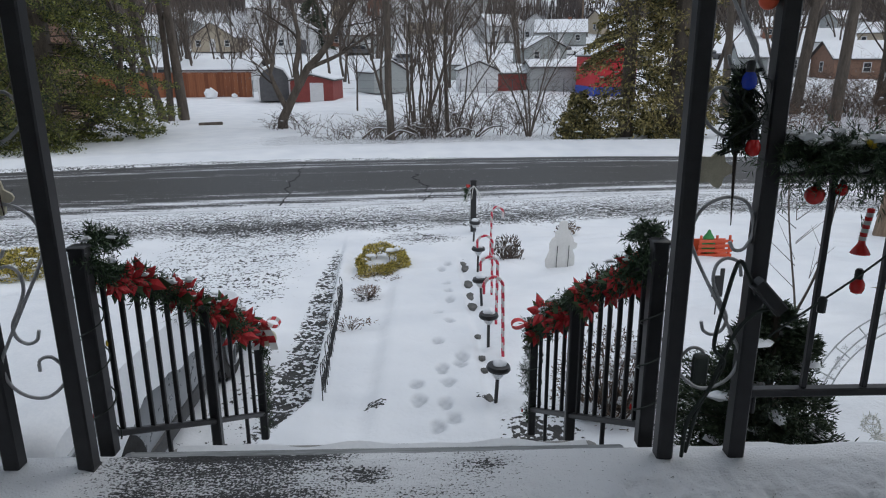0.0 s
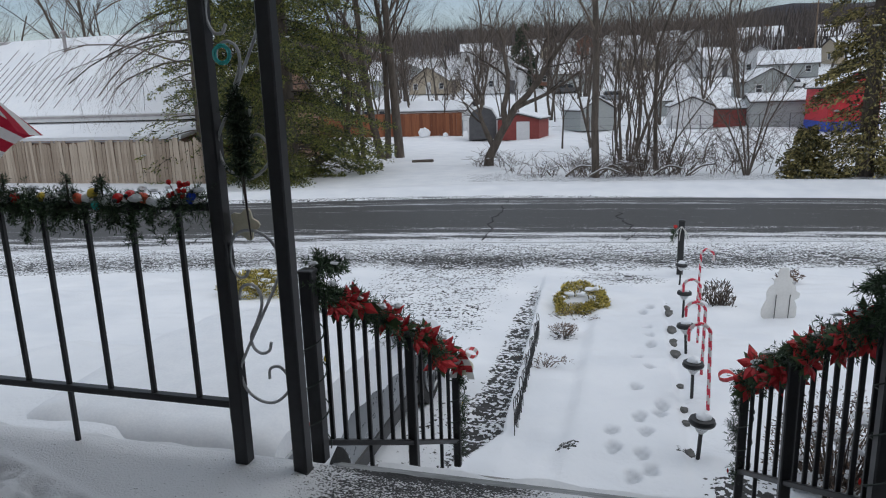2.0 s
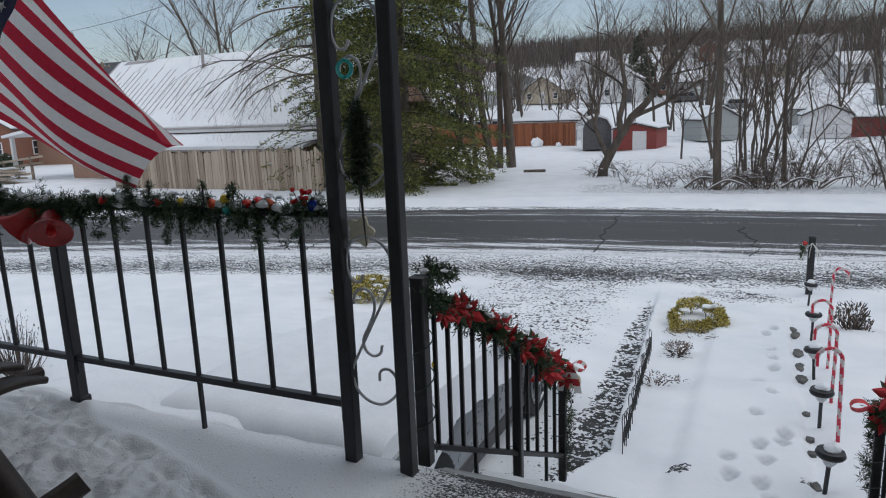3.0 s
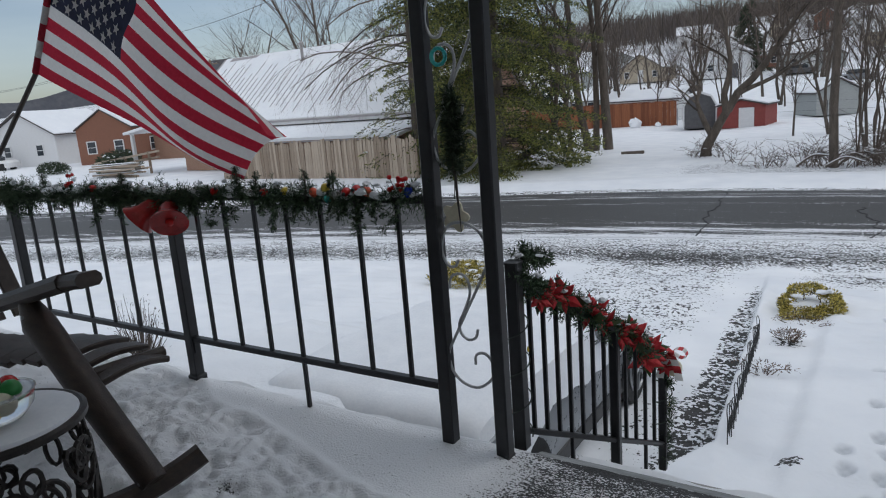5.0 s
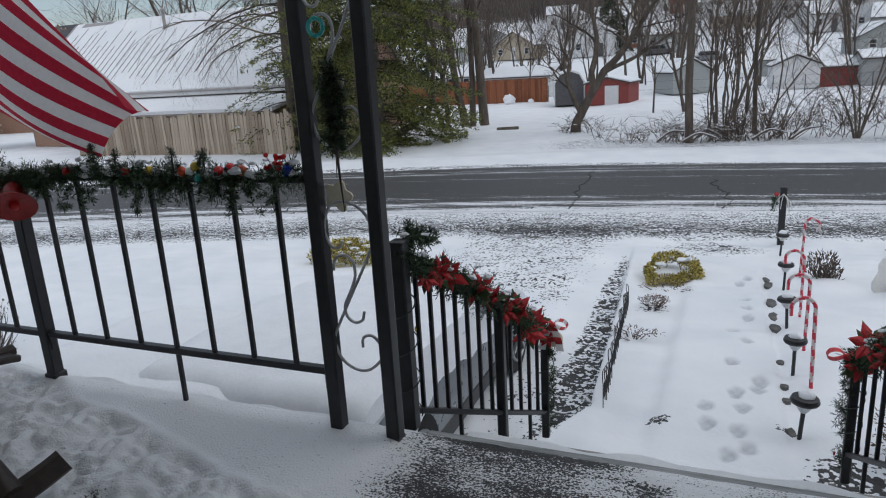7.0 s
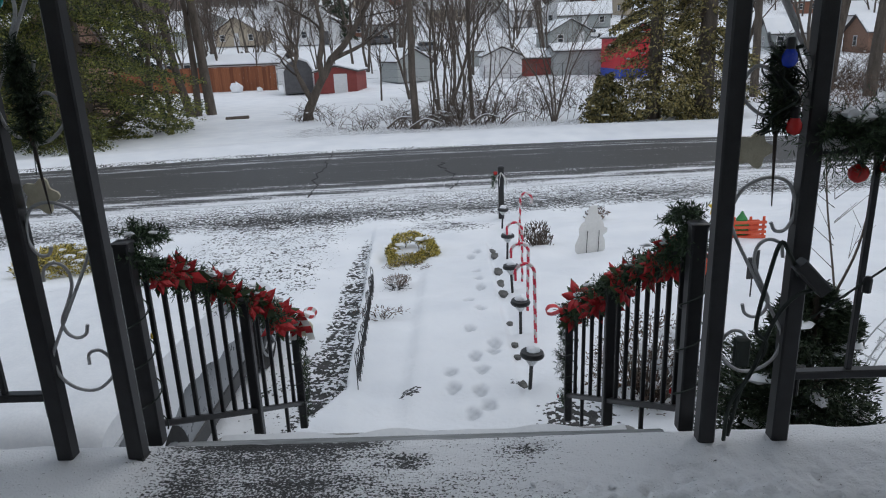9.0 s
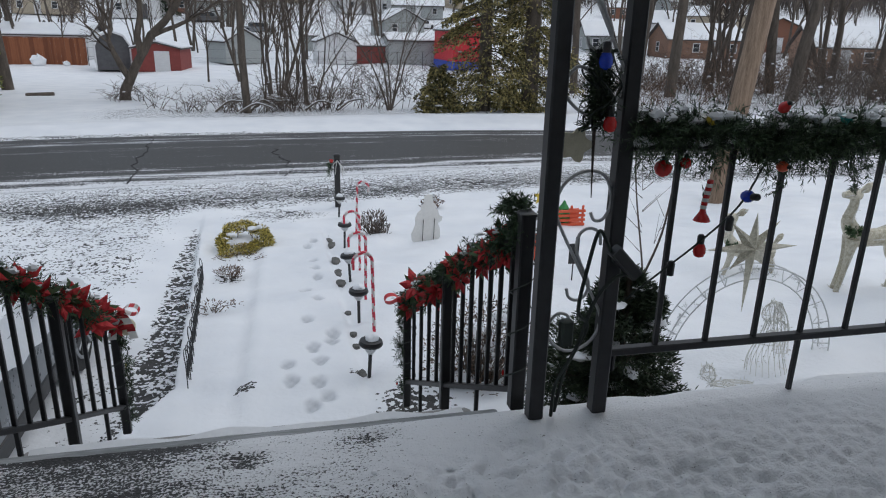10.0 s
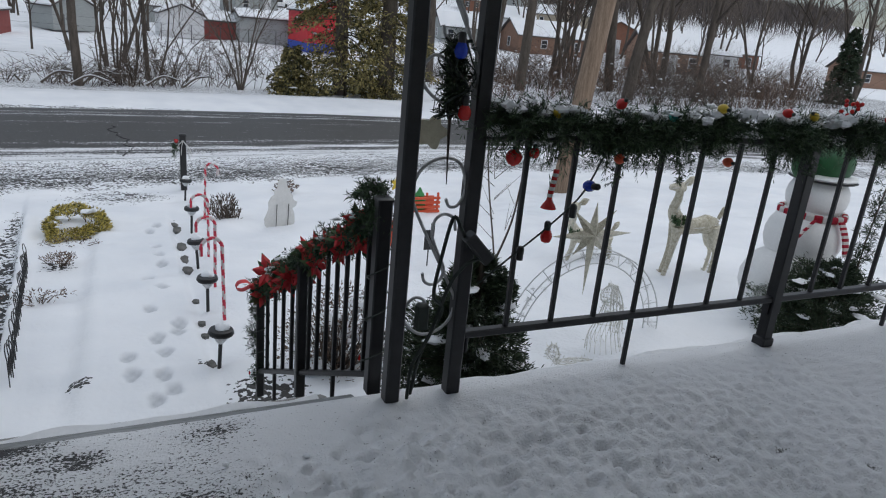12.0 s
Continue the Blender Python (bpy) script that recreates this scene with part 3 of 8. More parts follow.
pits = np.clip(lumps(X, Y, 0.05, 24) - 0.72, 0, 1) * np.clip(lumps(X, Y, 0.19, 25) * 2 - 0.6, 0, 1)
Z = -0.02 + 0.018 * edge * (1 - 0.75 * mat_area) + waves(X, Y, 11, 0.0018, 0.6) * edge + (fine_snow - 0.20 * pits + 0.012) * tread + 0.01 * np.exp(-((Y - 2.04) / 0.1) ** 2) * (1 - mat_area)
Z = Z + 0.004 * (lumps(X * 0.4, Y, 0.02, 26) - 0.5) * mat_area
rim = 1.66 - 0.28 * (X + 1.05) + 0.5 * wob - Y
path_left = np.clip(rim / 0.05, 0, 1) * np.clip((-0.62 - X) / 0.3, 0, 1)
Z = Z + path_left * (-0.004 + 0.05 * (lumps(X, Y, 0.10, 31) - 0.5) + 0.04 * np.abs(lumps(X + 0.4 * Y, Y, 0.05, 32) - 0.5) + 0.022 * (lumps(X, Y - 0.3 * X, 0.03, 33) - 0.5))
Z = Z + 0.016 * np.exp(-(rim / 0.035) ** 2) * np.clip((-0.62 - X) / 0.3, 0, 1)
rg = np.random.RandomState(4)
left_part = np.clip((0.22 + 1.2 * wob - X) / 0.25, 0, 1)
bare = mat_area * (0.29 + 0.46 * left_part + 0.34 * (lumps(X * 0.5, Y, 0.09, 8) - 0.5) + 0.30 * (lumps(X * 0.16, Y, 0.026, 9) - 0.5))
bare = bare + 0.42 * mat_area * left_part * np.exp(-((Y - 2.105) / 0.018) ** 2) + 0.25 * bump(X, -0.55, 0.7, 0.2) * np.exp(-((Y + 0.12 * X - 1.76) / 0.05) ** 2)
for k in range(70):
    fx, fy = rg.uniform(-2.9, 4.4), rg.uniform(0.5, 1.9)
    d = np.hypot((X - fx) / 0.05, (Y - fy) / 0.035) + wob * 4
    Z = Z - rg.uniform(-0.008, 0.014) * np.exp(-d ** 2)
for fx, fy, r, v in ((0.18, 2.0, 0.055, 0.55), (0.61, 1.79, 0.06, 0.45), (0.19, 1.84, 0.09, 0.3), (0.58, 2.045, 0.05, 0.3), (1.961, 1.449, 0.024, 0.9), (2.23, 1.42, 0.02, 0.9), (2.433, 1.242, 0.024, 0.9), (-1.44, 1.44, 0.05, 0.6), (-1.22, 1.22, 0.05, 0.6), (1.09, 1.93, 0.012, 0.6)):
    g_ = np.exp(-(np.hypot(X - fx, (Y - fy) * 1.4) / r) ** 2)
    bare = bare + v * g_
    Z = Z - 0.010 * g_
Z = np.maximum(Z, -0.0235)
sheet("porch_snow", X, Y, Z, bare, M_porch, "trodden snow on the porch with a scraped dark strip", "snow")
# loose crumbs of trodden snow
cl = Shape()
rg = random.Random(88)
for k in range(260):
    x, y = (rg.gauss(1.3, 0.5), rg.uniform(0.9, 1.85)) if k < 190 else (rg.gauss(-1.5, 0.5), rg.uniform(0.9, 1.75))
    r = 0.003 + 0.007 * rg.random() ** 3
    cl.ball((x, y, 0.0 + r * 0.1), (r * rg.uniform(1, 1.5), r, r * 0.7), 6, wob=0.2, seed=k)
solid("snow_clods", cl, M_snow, "loose crumbs of kicked-up snow on the porch", "snow", "stuff", smooth=True)
# snow lip along the front of the slab
lip = Shape()
for x0, x1 in ((-5.0, -0.78), (1.16, 5.4)):
    xs = np.linspace(x0, x1, int((x1 - x0) / 0.06))
    P = np.stack([xs, 2.095 + 0.008 * np.sin(xs * 9) + 0.01 * np.sin(xs * 23), -0.035 + 0.004 * np.sin(xs * 14)], 1)
    lip.tube(P, 0.036 + 0.006 * np.sin(xs * 11), 8)
solid("snow_lip", lip, M_snow, "rounded ridge of snow on the porch edge", "snow", "structure", smooth=True)
# grey edge boards over the steps
eb = Shape()
eb.box((0.2, 2.145, -0.045), (1.62, 0.05, 0.03), ch=0.005)
solid("edge_board", eb, mat("worn_grey_boards", (0.16, 0.17, 0.17), (0.42, 0.43, 0.44), 5, 0.8, 0.3, stretch=(0.4, 4, 4)), "worn grey edge boards at the head of the steps", "board", "structure")
st = Shape()
sn = Shape()
for k in range(4):
    y0, z0 = 2.16 + 0.29 * k, -0.19 * (k + 1) - 0.03
    st.box((0.2, y0 + 0.145 + 0.03, z0 - 0.5), (1.62 - 0.06 * k, 0.35, 1.0), ch=0.012)
    xs = np.linspace(-0.55, 0.95, 40)
    sn.tube(np.stack([xs, y0 + 0.24 + 0.012 * np.sin(xs * 13 + k), z0 + 0.01 + 0.006 * np.sin(xs * 21 + k)], 1), 0.05, 8)
solid("front_steps", st, M_concrete, "concrete steps down from the porch", "steps", "structure")
solid("step_snow", sn, M_snow, "snow lying on the front steps", "snow", "structure", smooth=True)
# unseen: house front behind the viewer; porch ceiling and beam, which shade the floor
hw = Shape()
for x0, x1, z0, z1 in ((-5.2, -0.25, -0.02, 2.5), (0.95, 5.6, -0.02, 2.5), (-0.25, 0.95, 2.1, 2.5)):
    hw.box(((x0 + x1) / 2, -0.6, (z0 + z1) / 2), (x1 - x0, 0.16, z1 - z0))
solid("wall_front", hw, M_siding, "cream siding of the house front", "wall", "structure")
dk = Shape().box((0.35, -0.66, 1.04), (1.18, 0.05, 2.08))
solid("door_1", dk, M_white, "white front door", "door", "structure")
solid("ceiling", Shape().box((0.2, 0.8, 2.56), (10.8, 3.1, 0.12)), M_white, "white painted porch ceiling", "ceiling", "structure")
solid("porch_beam", Shape().box((0.2, 2.05, 2.42), (10.6, 0.14, 0.16), ch=0.01), M_white, "white beam over the porch columns", "beam", "structure")


# ---- ornamental iron columns ----
def scroll_lines(dz):
    big = [(-0.82, 0.70), (-0.835, 0.675), (-0.865, 0.68), (-0.885, 0.735), (-0.86, 0.81), (-0.80, 0.83), (-0.735, 0.80), (-0.705, 0.73), (-0.725, 0.66), (-0.80, 0.52), (-0.86, 0.41),
           (-0.887, 0.35), (-0.875, 0.285), (-0.83, 0.245), (-0.77, 0.24), (-0.715, 0.285), (-0.71, 0.335), (-0.74, 0.37), (-0.775, 0.36), (-0.78, 0.325)]
    small = [(-0.865, 0.595), (-0.855, 0.635), (-0.82, 0.65), (-0.79, 0.63), (-0.785, 0.58), (-0.81, 0.52), (-0.835, 0.47), (-0.828, 0.43), (-0.80, 0.413), (-0.772, 0.425), (-0.762, 0.455)]
    return [[(x, z + dz) for x, z in big], [(x, z + dz) for x, z in small]]


def column(name_label, x_mid, mirror):
    col = thing("iron_column", (x_mid, 2.042, -0.02), name_label, "column", "porch columns")
    for sx in (-0.112, 0.112):
        p = Shape().bar((sx, 0, 0), (sx, 0, 2.37), 0.05, ch=0.005, up=(0, 1, 0))
        p.box((sx, 0, 0.012), (0.056, 0.056, 0.024), ch=0.004)
        part("post", p, M_iron, col)
    for dz in (0.0, 0.76, 1.52):
        for line in scroll_lines(dz):
            P = curve_pts([((x + 0.795) * (-1 if mirror else 1), 0.0, z + 0.02) for x, z in line if z < 2.3], 5)
            if len(P) > 6:
                part("scroll", Shape().tube(P, 0.0052, 7), M_scroll, col, "silver-grey wrought scroll")
    return col


column("pair of black iron posts with silver scrollwork", -0.795, False)
column("pair of black iron posts with silver scrolls and cords", 1.21, True)


# ---- porch railings ----
def railing(x0, x1, xs, leg_at, label):
    r = thing("porch_railing", (0, 2.042, 0), label, "railing", "porch railings")
    part("top_rail", Shape().bar((x0, 0, 0.905), (x1, 0, 0.905), 0.045, 0.026), M_iron, r)
    part("bottom_rail", Shape().bar((x0, 0, 0.222), (x1, 0, 0.222), 0.034, 0.026), M_iron, r)
    for k, x in enumerate(xs):
        leg = k == leg_at
        part("baluster", Shape().bar((x, 0, -0.02 if leg else 0.23), (x, 0, 0.9), 0.0165, ch=0.002, up=(0, 1, 0)), M_iron, r)
    for x in (x0, x1):
        s = x0 < x1 and (0.012 if x == x0 else -0.012)
        part("bracket", Shape().box((x + s, 0, 0.19), (0.012, 0.03, 0.07), ch=0.003), M_iron, r)
    return r


def rail_post(x):
    p = thing("railing_post", (x, 2.042, -0.02), "square black iron railing post with a foot collar", "post", "railing posts")
    part("tube", Shape().bar((0, 0, 0), (0, 0, 0.945), 0.05, ch=0.004, up=(0, 1, 0)), M_iron, p)
    part("foot_collar", Shape().box((0, 0, 0.032), (0.066, 0.066, 0.064), ch=0.006), M_iron, p)
    return p


railing(-0.933, -2.315, [-1.061 - 0.1845 * k for k in range(7)], 3, "black iron porch railing with plain square balusters")
railing(-2.365, -3.755, [-2.523 - 0.213 * k for k in range(6)], 3, "black iron porch railing with plain square balusters")
railing(1.348, 2.818, [1.512 + 0.1875 * k for k in range(7)], 3, "black iron porch railing with plain square balusters")
railing(2.868, 4.36, [3.066 + 0.198 * k for k in range(6)], 3, "black iron porch railing with plain square balusters")
for x in (-2.34, -3.78, 2.843, 4.385):
    rail_post(x)


# ---- stair railings ----
def stair_rail(side):
    """side -1: driveway side, 1: yard side."""
    if side < 0:
        A, B, C = (-0.695, 2.2), (-0.515, 2.72), (-0.447, 3.2)
    else:
        A, B, C = (1.09, 2.2), (0.955, 2.72), (0.875, 3.2)
    tops, bots = (0.66, 0.27, -0.03), (-0.05, -0.37, -0.61)
    rails_t, rails_b = (0.60, 0.255, -0.055), (0.02, -0.235, -0.475)
    r = thing("stair_railing", (0, 0, 0), "black iron stair railing with square balusters beside the steps", "railing", "stair railings")
    P = [A, B, C]
    for k, (x, y) in enumerate(P):
        w = (0.05, 0.040, 0.036)[k]
        s = Shape().bar((x, y, bots[k]), (x, y, tops[k]), w, ch=0.005, up=(0, 1, 0))
        if k == 0:
            s.box((x, y, tops[0]), (0.056, 0.056, 0.012), ch=0.004)
        part("post", s, M_iron, r)
    for k, n in ((0, 7), (1, 4)):
        (xa, ya), (xb, yb) = P[k], P[k + 1]
        part("sloping_rail", Shape().bar((xa, ya, rails_t[k]), (xb, yb, rails_t[k + 1]), 0.036, 0.022), M_iron, r)
        part("bottom_rail", Shape().bar((xa, ya, rails_b[k]), (xb, yb, rails_b[k + 1]), 0.030, 0.022), M_iron, r)
        for i in range(n):
            t = (i + 1) / (n + 1)
            x, y = xa + (xb - xa) * t, ya + (yb - ya) * t
            zt, zb = rails_t[k] + (rails_t[k + 1] - rails_t[k]) * t, rails_b[k] + (rails_b[k + 1] - rails_b[k]) * t
            if i == n // 2:
                zb -= 0.16
            part("baluster", Shape().bar((x, y, zb), (x, y, zt), 0.0155, ch=0.002, up=(0, 1, 0)), M_iron, r)
    return P, rails_t


SL = stair_rail(-1)
SR = stair_rail(1)


# ---- evergreen garlands ----
def needle_rope(P, radius, count, length, seed, droop=0.0, fat=0.05, knots=0):
    """Needles round a path P: tufts of blades on short sprigs."""
    rs = np.random.RandomState(seed)
    np.random.seed(seed)
    P = np.asarray(P, float)
    seg = np.r_[0, np.cumsum(np.linalg.norm(np.diff(P, axis=0), axis=1))]
    s = Shape()
    tufts = max(6, count // 22)
    u = rs.uniform(0, seg[-1], tufts)
    swell = np.ones(tufts)
    if knots:
        at, size = rs.uniform(0, seg[-1], knots), rs.uniform(0.8, 1.5, knots)
        pick = rs.randint(0, knots, tufts)
        near = rs.rand(tufts) < 0.72
        u = np.where(near, np.clip(at[pick] + rs.normal(0, 0.035, tufts), 0, seg[-1]), u)
        swell = np.where(near, size[pick], 0.75)
    C = np.stack([np.interp(u, seg, P[:, k]) for k in range(3)], 1)
    D = rs.normal(size=(tufts, 3))
    D /= np.linalg.norm(D, axis=1)[:, None]
    D[:, 2] -= droop * rs.uniform(0, 1, tufts)
    D *= (radius * swell * rs.uniform(0.5, 1.25, tufts))[:, None]
    t = rs.uniform(0.1, 1, (tufts, 22))
    base = C[:, None] + D[:, None] * t[..., None]
    away = D[:, None] / radius * 0.55 + rs.normal(size=(tufts, 22, 3)) * 0.62
    away /= np.linalg.norm(away, axis=2)[..., None]
    away *= (length * rs.uniform(0.6, 1.2, (tufts, 22)))[..., None]
    s.blades(base.reshape(-1, 3), away.reshape(-1, 3), length * fat)
    return s


def clumps(P, count, r, seed, up=0.5, spread=0.05):
    rs = np.random.RandomState(seed)
    s = Shape()
    for k in range(count):
        c = P[rs.randint(len(P))] + rs.normal(size=3) * (spread, spread * 0.6, 0.01) + np.array([0, 0, up])
        q = r * rs.uniform(0.5, 1.3)
        s.ball(c, (q * rs.uniform(1, 2.4), q, q * rs.uniform(0.5, 0.9)), 8, wob=0.55, seed=seed * 97 + k)
    return s


def poinsettia(s_red, s_leaf, c, size, seed, facing=(0, -0.75, 0.5)):
    """A flower of pointed petals round c."""
    rg = random.Random(seed)
    f = Vector(facing).normalized()
    a = f.orthogonal().normalized()
    b = f.cross(a)
    V, F = [Vector(c)], []
    for ring, n, ln, lift in ((0, 6, 1.0, 0.15), (1, 5, 0.62, 0.5)):
        for k in range(n):
            t = 2 * math.pi * (k + 0.5 * ring) / n + rg.uniform(-0.25, 0.25)
            d = (a * math.cos(t) + b * math.sin(t) + f * (lift + rg.uniform(-0.2, 0.15))).normalized()
            w = d.cross(f).normalized()
            l_ = size * ln * rg.uniform(0.8, 1.15)
            o, q = Vector(c), len(V)
            V += [o + d * l_ * 0.5 + w * l_ * 0.24, o + d * l_, o + d * l_ * 0.5 - w * l_ * 0.24, o + d * l_ * 0.5 + f * l_ * 0.08]
            F += [[0, q, q + 3], [q, q + 1, q + 3], [q + 1, q + 2, q + 3], [q + 2, 0, q + 3]]
    s_red.add(V, F)
    V, F = [Vector(c) - f * 0.01], []
    for k in range(4):
        t = rg.uniform(0, 6.28)
        d = (a * math.cos(t) + b * math.sin(t) - f * 0.1).normalized()
        w = d.cross(f).normalized()
        l_ = size * rg.uniform(0.9, 1.25)
        o, q = V[0], len(V)
        V += [o + d * l_ * 0.5 + w * l_ * 0.2, o + d * l_, o + d * l_ * 0.5 - w * l_ * 0.2]
        F.append([0, q, q + 1, q + 2])
    s_leaf.add(V, F)


def rail_garland(x0, x1, seed, label, dense, rad=0.075):
    xs = np.linspace(x0, x1, 60)
    rs = np.random.RandomState(seed)
    P = np.stack([xs, np.full(60, 2.03), 0.915 + (0.03 if rad > 0.07 else 0.0) + 0.012 * np.sin(xs * 7 + seed)], 1)
    g = thing("rail_garland", (0, 0, 0), label, "garland", "rail garlands")
    part("needles", needle_rope(P, rad, int(4.2 * dense * abs(x1 - x0)), 0.024 if rad < 0.07 else 0.028, seed, 0.55, fat=0.06, knots=int(11 * abs(x1 - x0))), M_pine, g, smooth=False)
    hang = Shape()
    for k in range(int((17 if rad < 0.07 else 10) * abs(x1 - x0))):
        x = rs.uniform(min(x0, x1), max(x0, x1))
        l_ = 0.04 + 0.12 * rs.rand() ** 1.6
        sub = needle_rope([(x, 2.03, 0.90), (x + rs.uniform(-0.03, 0.03), 2.0, 0.90 - l_)], 0.026, 240, 0.022, seed * 31 + k, 0.3, 0.075)
        hang.add(np.concatenate(sub.v), sub.f)
    part("hanging_sprig", hang, M_pine, g, smooth=False)
    top = Shape()
    at = x0
    while abs(at - x0) < abs(x1 - x0) - 0.1:
        l_ = rs.uniform(0.08, 0.3)
        e = np.linspace(0, 1, 9)
        xx = at + np.sign(x1 - x0) * l_ * e
        top.tube(np.stack([xx, 2.03 + 0.008 * np.sin(xx * 40), 0.922 + 0.006 * np.sin(xx * 31 + 1)], 1), 0.004 + 0.018 * np.sin(np.pi * e) ** 0.5 * rs.uniform(0.7, 1.2), 8)
        at += np.sign(x1 - x0) * (l_ + rs.uniform(0.0, 0.12))
    tagged(part("snow_strip", top, M_snow, g, "snow lying along the handrail"), kind="stuff")
    tagged(part("snow_cover", clumps(P, int((26 if rad < 0.07 else 75) * abs(x1 - x0)), 0.011 if rad < 0.07 else 0.017, seed + 3, 0.016 + rad * 0.3, 0.035), M_snow, g, "patches of settled snow"), kind="stuff")
    return g


rail_garland(-0.95, -2.36, 21, "thin green artificial pine garland dusted with snow on the railing", 4200, 0.055)
rail_garland(-2.36, -3.95, 22, "bushy green artificial pine garland dusted with snow on the railing", 6500, 0.068)
rail_garland(1.33, 2.86, 23, "thick green pine garland with snow on the railing", 9500, 0.085)
rail_garland(2.86, 4.4, 24, "thick green pine garland with snow on the railing", 7500, 0.085)


def tree_ornament(kind, x, z, seed, y=2.02):
    """Small ornaments set in the rail garlands."""
    if kind == "berries":
        t = thing("berry_pick", (x, y, z), "sprig of glossy red berries in the garland", "berry sprig", "garland ornaments")
        rg = random.Random(seed)
        for k in range(11):
            p = (rg.uniform(-0.035, 0.035), rg.uniform(-0.02, 0.02), rg.uniform(0.01, 0.07))
            b = part("berry", Shape().ball(p, 0.009, 8), M_redpl, t)
            part("stem", Shape().tube([(0, 0, -0.02), p], 0.0015, 4), M_cord, b)
        return t
    if kind == "mini_tree":
        t = thing("tiny_tree", (x, y, z), "tiny frosted bottle-brush tree in the garland", "tiny tree", "garland ornaments")
        s = needle_rope([(0, 0, 0), (0, 0, 0.04)], 0.04, 420, 0.022, seed)
        v = needle_rope([(0, 0, 0.04), (0, 0, 0.075)], 0.018, 260, 0.018, seed + 1)
        s.add(np.concatenate(v.v), v.f)
        part("needles", s, M_pine, t, smooth=False)
        part("stem", Shape().tube([(0, 0, -0.03), (0, 0, 0.085)], 0.003, 5), M_darkwood, t)
        return t
    m, word = {"red": (M_redpl, "red"), "blue": (M_bluepl, "blue"), "gold": (M_yelpl, "golden yellow"), "orange": (M_orange, "orange-red"), "green": (M_greenpl, "green"), "teal": (M_teal, "teal")}[kind]
    t = thing("bauble", pose(x, y, z, 60 + 50 * math.sin(seed), 70 * math.cos(seed * 1.7), 0), "small glossy " + word + " bulb ornament in the garland", "ornament", "garland ornaments")
    part("ball", Shape().lathe((0, 0, 0), [(0.003, -0.02), (0.012, -0.015), (0.0175, -0.003), (0.0175, 0.006), (0.012, 0.016), (0.007, 0.021)], 12), m, t)
    part("cap", Shape().lathe((0, 0, 0.02), [(0.007, 0), (0.007, 0.009), (0.003, 0.012)], 8), M_cord, t)
    return t


for kind, x, z in [("berries", -1.03, 0.95), ("blue", -0.99, 0.955), ("red", -1.22, 0.965), ("orange", -1.17, 0.955), ("red", -1.27, 0.955), ("mini_tree", -1.33, 0.95), ("gold", -1.37, 0.97), ("teal", -1.36, 0.93), ("mini_tree", -1.47, 0.95),
                   ("orange", -1.43, 0.95), ("gold", -1.58, 0.955), ("red", -1.70, 0.95), ("mini_tree", -1.85, 0.97), ("mini_tree", -1.74, 0.95), ("red", -2.0, 0.95), ("mini_tree", -2.65, 0.95), ("red", -2.9, 0.96), ("berries", -3.1, 0.96), ("mini_tree", -3.35, 0.95),
                   ("red", 1.82, 0.985), ("gold", 2.27, 0.985), ("gold", 1.58, 0.95), ("red", 2.60, 0.98), ("teal", 2.05, 0.95), ("orange", 1.85, 0.86), ("orange", 2.35, 0.85), ("berries", 2.95, 0.97), ("red", 3.2, 0.97), ("gold", 2.75, 0.97)]:
    tree_ornament(kind, x, z + (0.035 if x > 0 and z > 0.9 else -0.022), int(abs(x) * 100), 2.0 if x > 0 else 2.02)


def stair_garland(side, seed, P, zt):
    pts = [(P[0][0] + (P[1][0] - P[0][0]) * 0.1, P[0][1] + 0.06, zt[0] + 0.05)]
    for k in range(2):
        for t in np.linspace(0.05, 1, 12):
            pts.append((P[k][0] + (P[k + 1][0] - P[k][0]) * t, P[k][1] + (P[k + 1][1] - P[k][1]) * t, zt[k] + (zt[k + 1] - zt[k]) * t + 0.02))
    end = pts[-1]
    g = thing("stair_garland", (0, 0, 0), "pine garland with red poinsettias wound along the stair railing", "garland", "stair garlands")
    pts = np.array(pts)
    part("needles", needle_rope(pts, 0.07, 15000, 0.027, seed, 0.45, fat=0.07), M_pine, g, smooth=False)
    tuft = needle_rope([pts[0] + (0.02 * side, -0.03, 0.035), pts[0] + (0.0, 0.05, 0.02), pts[0] + (-0.02 * side, 0.14, -0.03)], 0.042, 1300, 0.028, seed + 9, fat=0.07)
    part("end_tuft", tuft, M_pine, g, smooth=False)
    tail = needle_rope([(end[0] - 0.02 * side, end[1], end[2]), (end[0] - 0.03 * side, end[1] + 0.02, end[2] - 0.25), (end[0] - 0.01 * side, end[1], end[2] - 0.52)], 0.035, 1700, 0.03, seed + 4)
    part("tail", tail, M_pine, g, smooth=False)
    rg = random.Random(seed)
    for k in range(17):
        i = 4 + int(k * 1.25)
        c = pts[min(i, len(pts) - 1)] + np.array([rg.uniform(-0.03, 0.03), -0.06, rg.uniform(-0.045, 0.08)])
        red, leaf = Shape(), Shape()
        poinsettia(red, leaf, c, rg.uniform(0.05, 0.086), seed * 13 + k, (rg.uniform(-0.6, 0.6), -0.75, rg.uniform(0.1, 0.8)))
        o = part("poinsettia", red, M_red, g, smooth=False)
        part("leaf_spray", leaf, M_leaf, o, smooth=False)
    tagged(part("snow_cover", clumps(pts, 46, 0.010, seed + 5, 0.034, 0.035), M_snow, g, "patches of settled snow"), kind="stuff")
    return end


eL = stair_garland(-1, 41, *SL)
eR = stair_garland(1, 42, *SR)


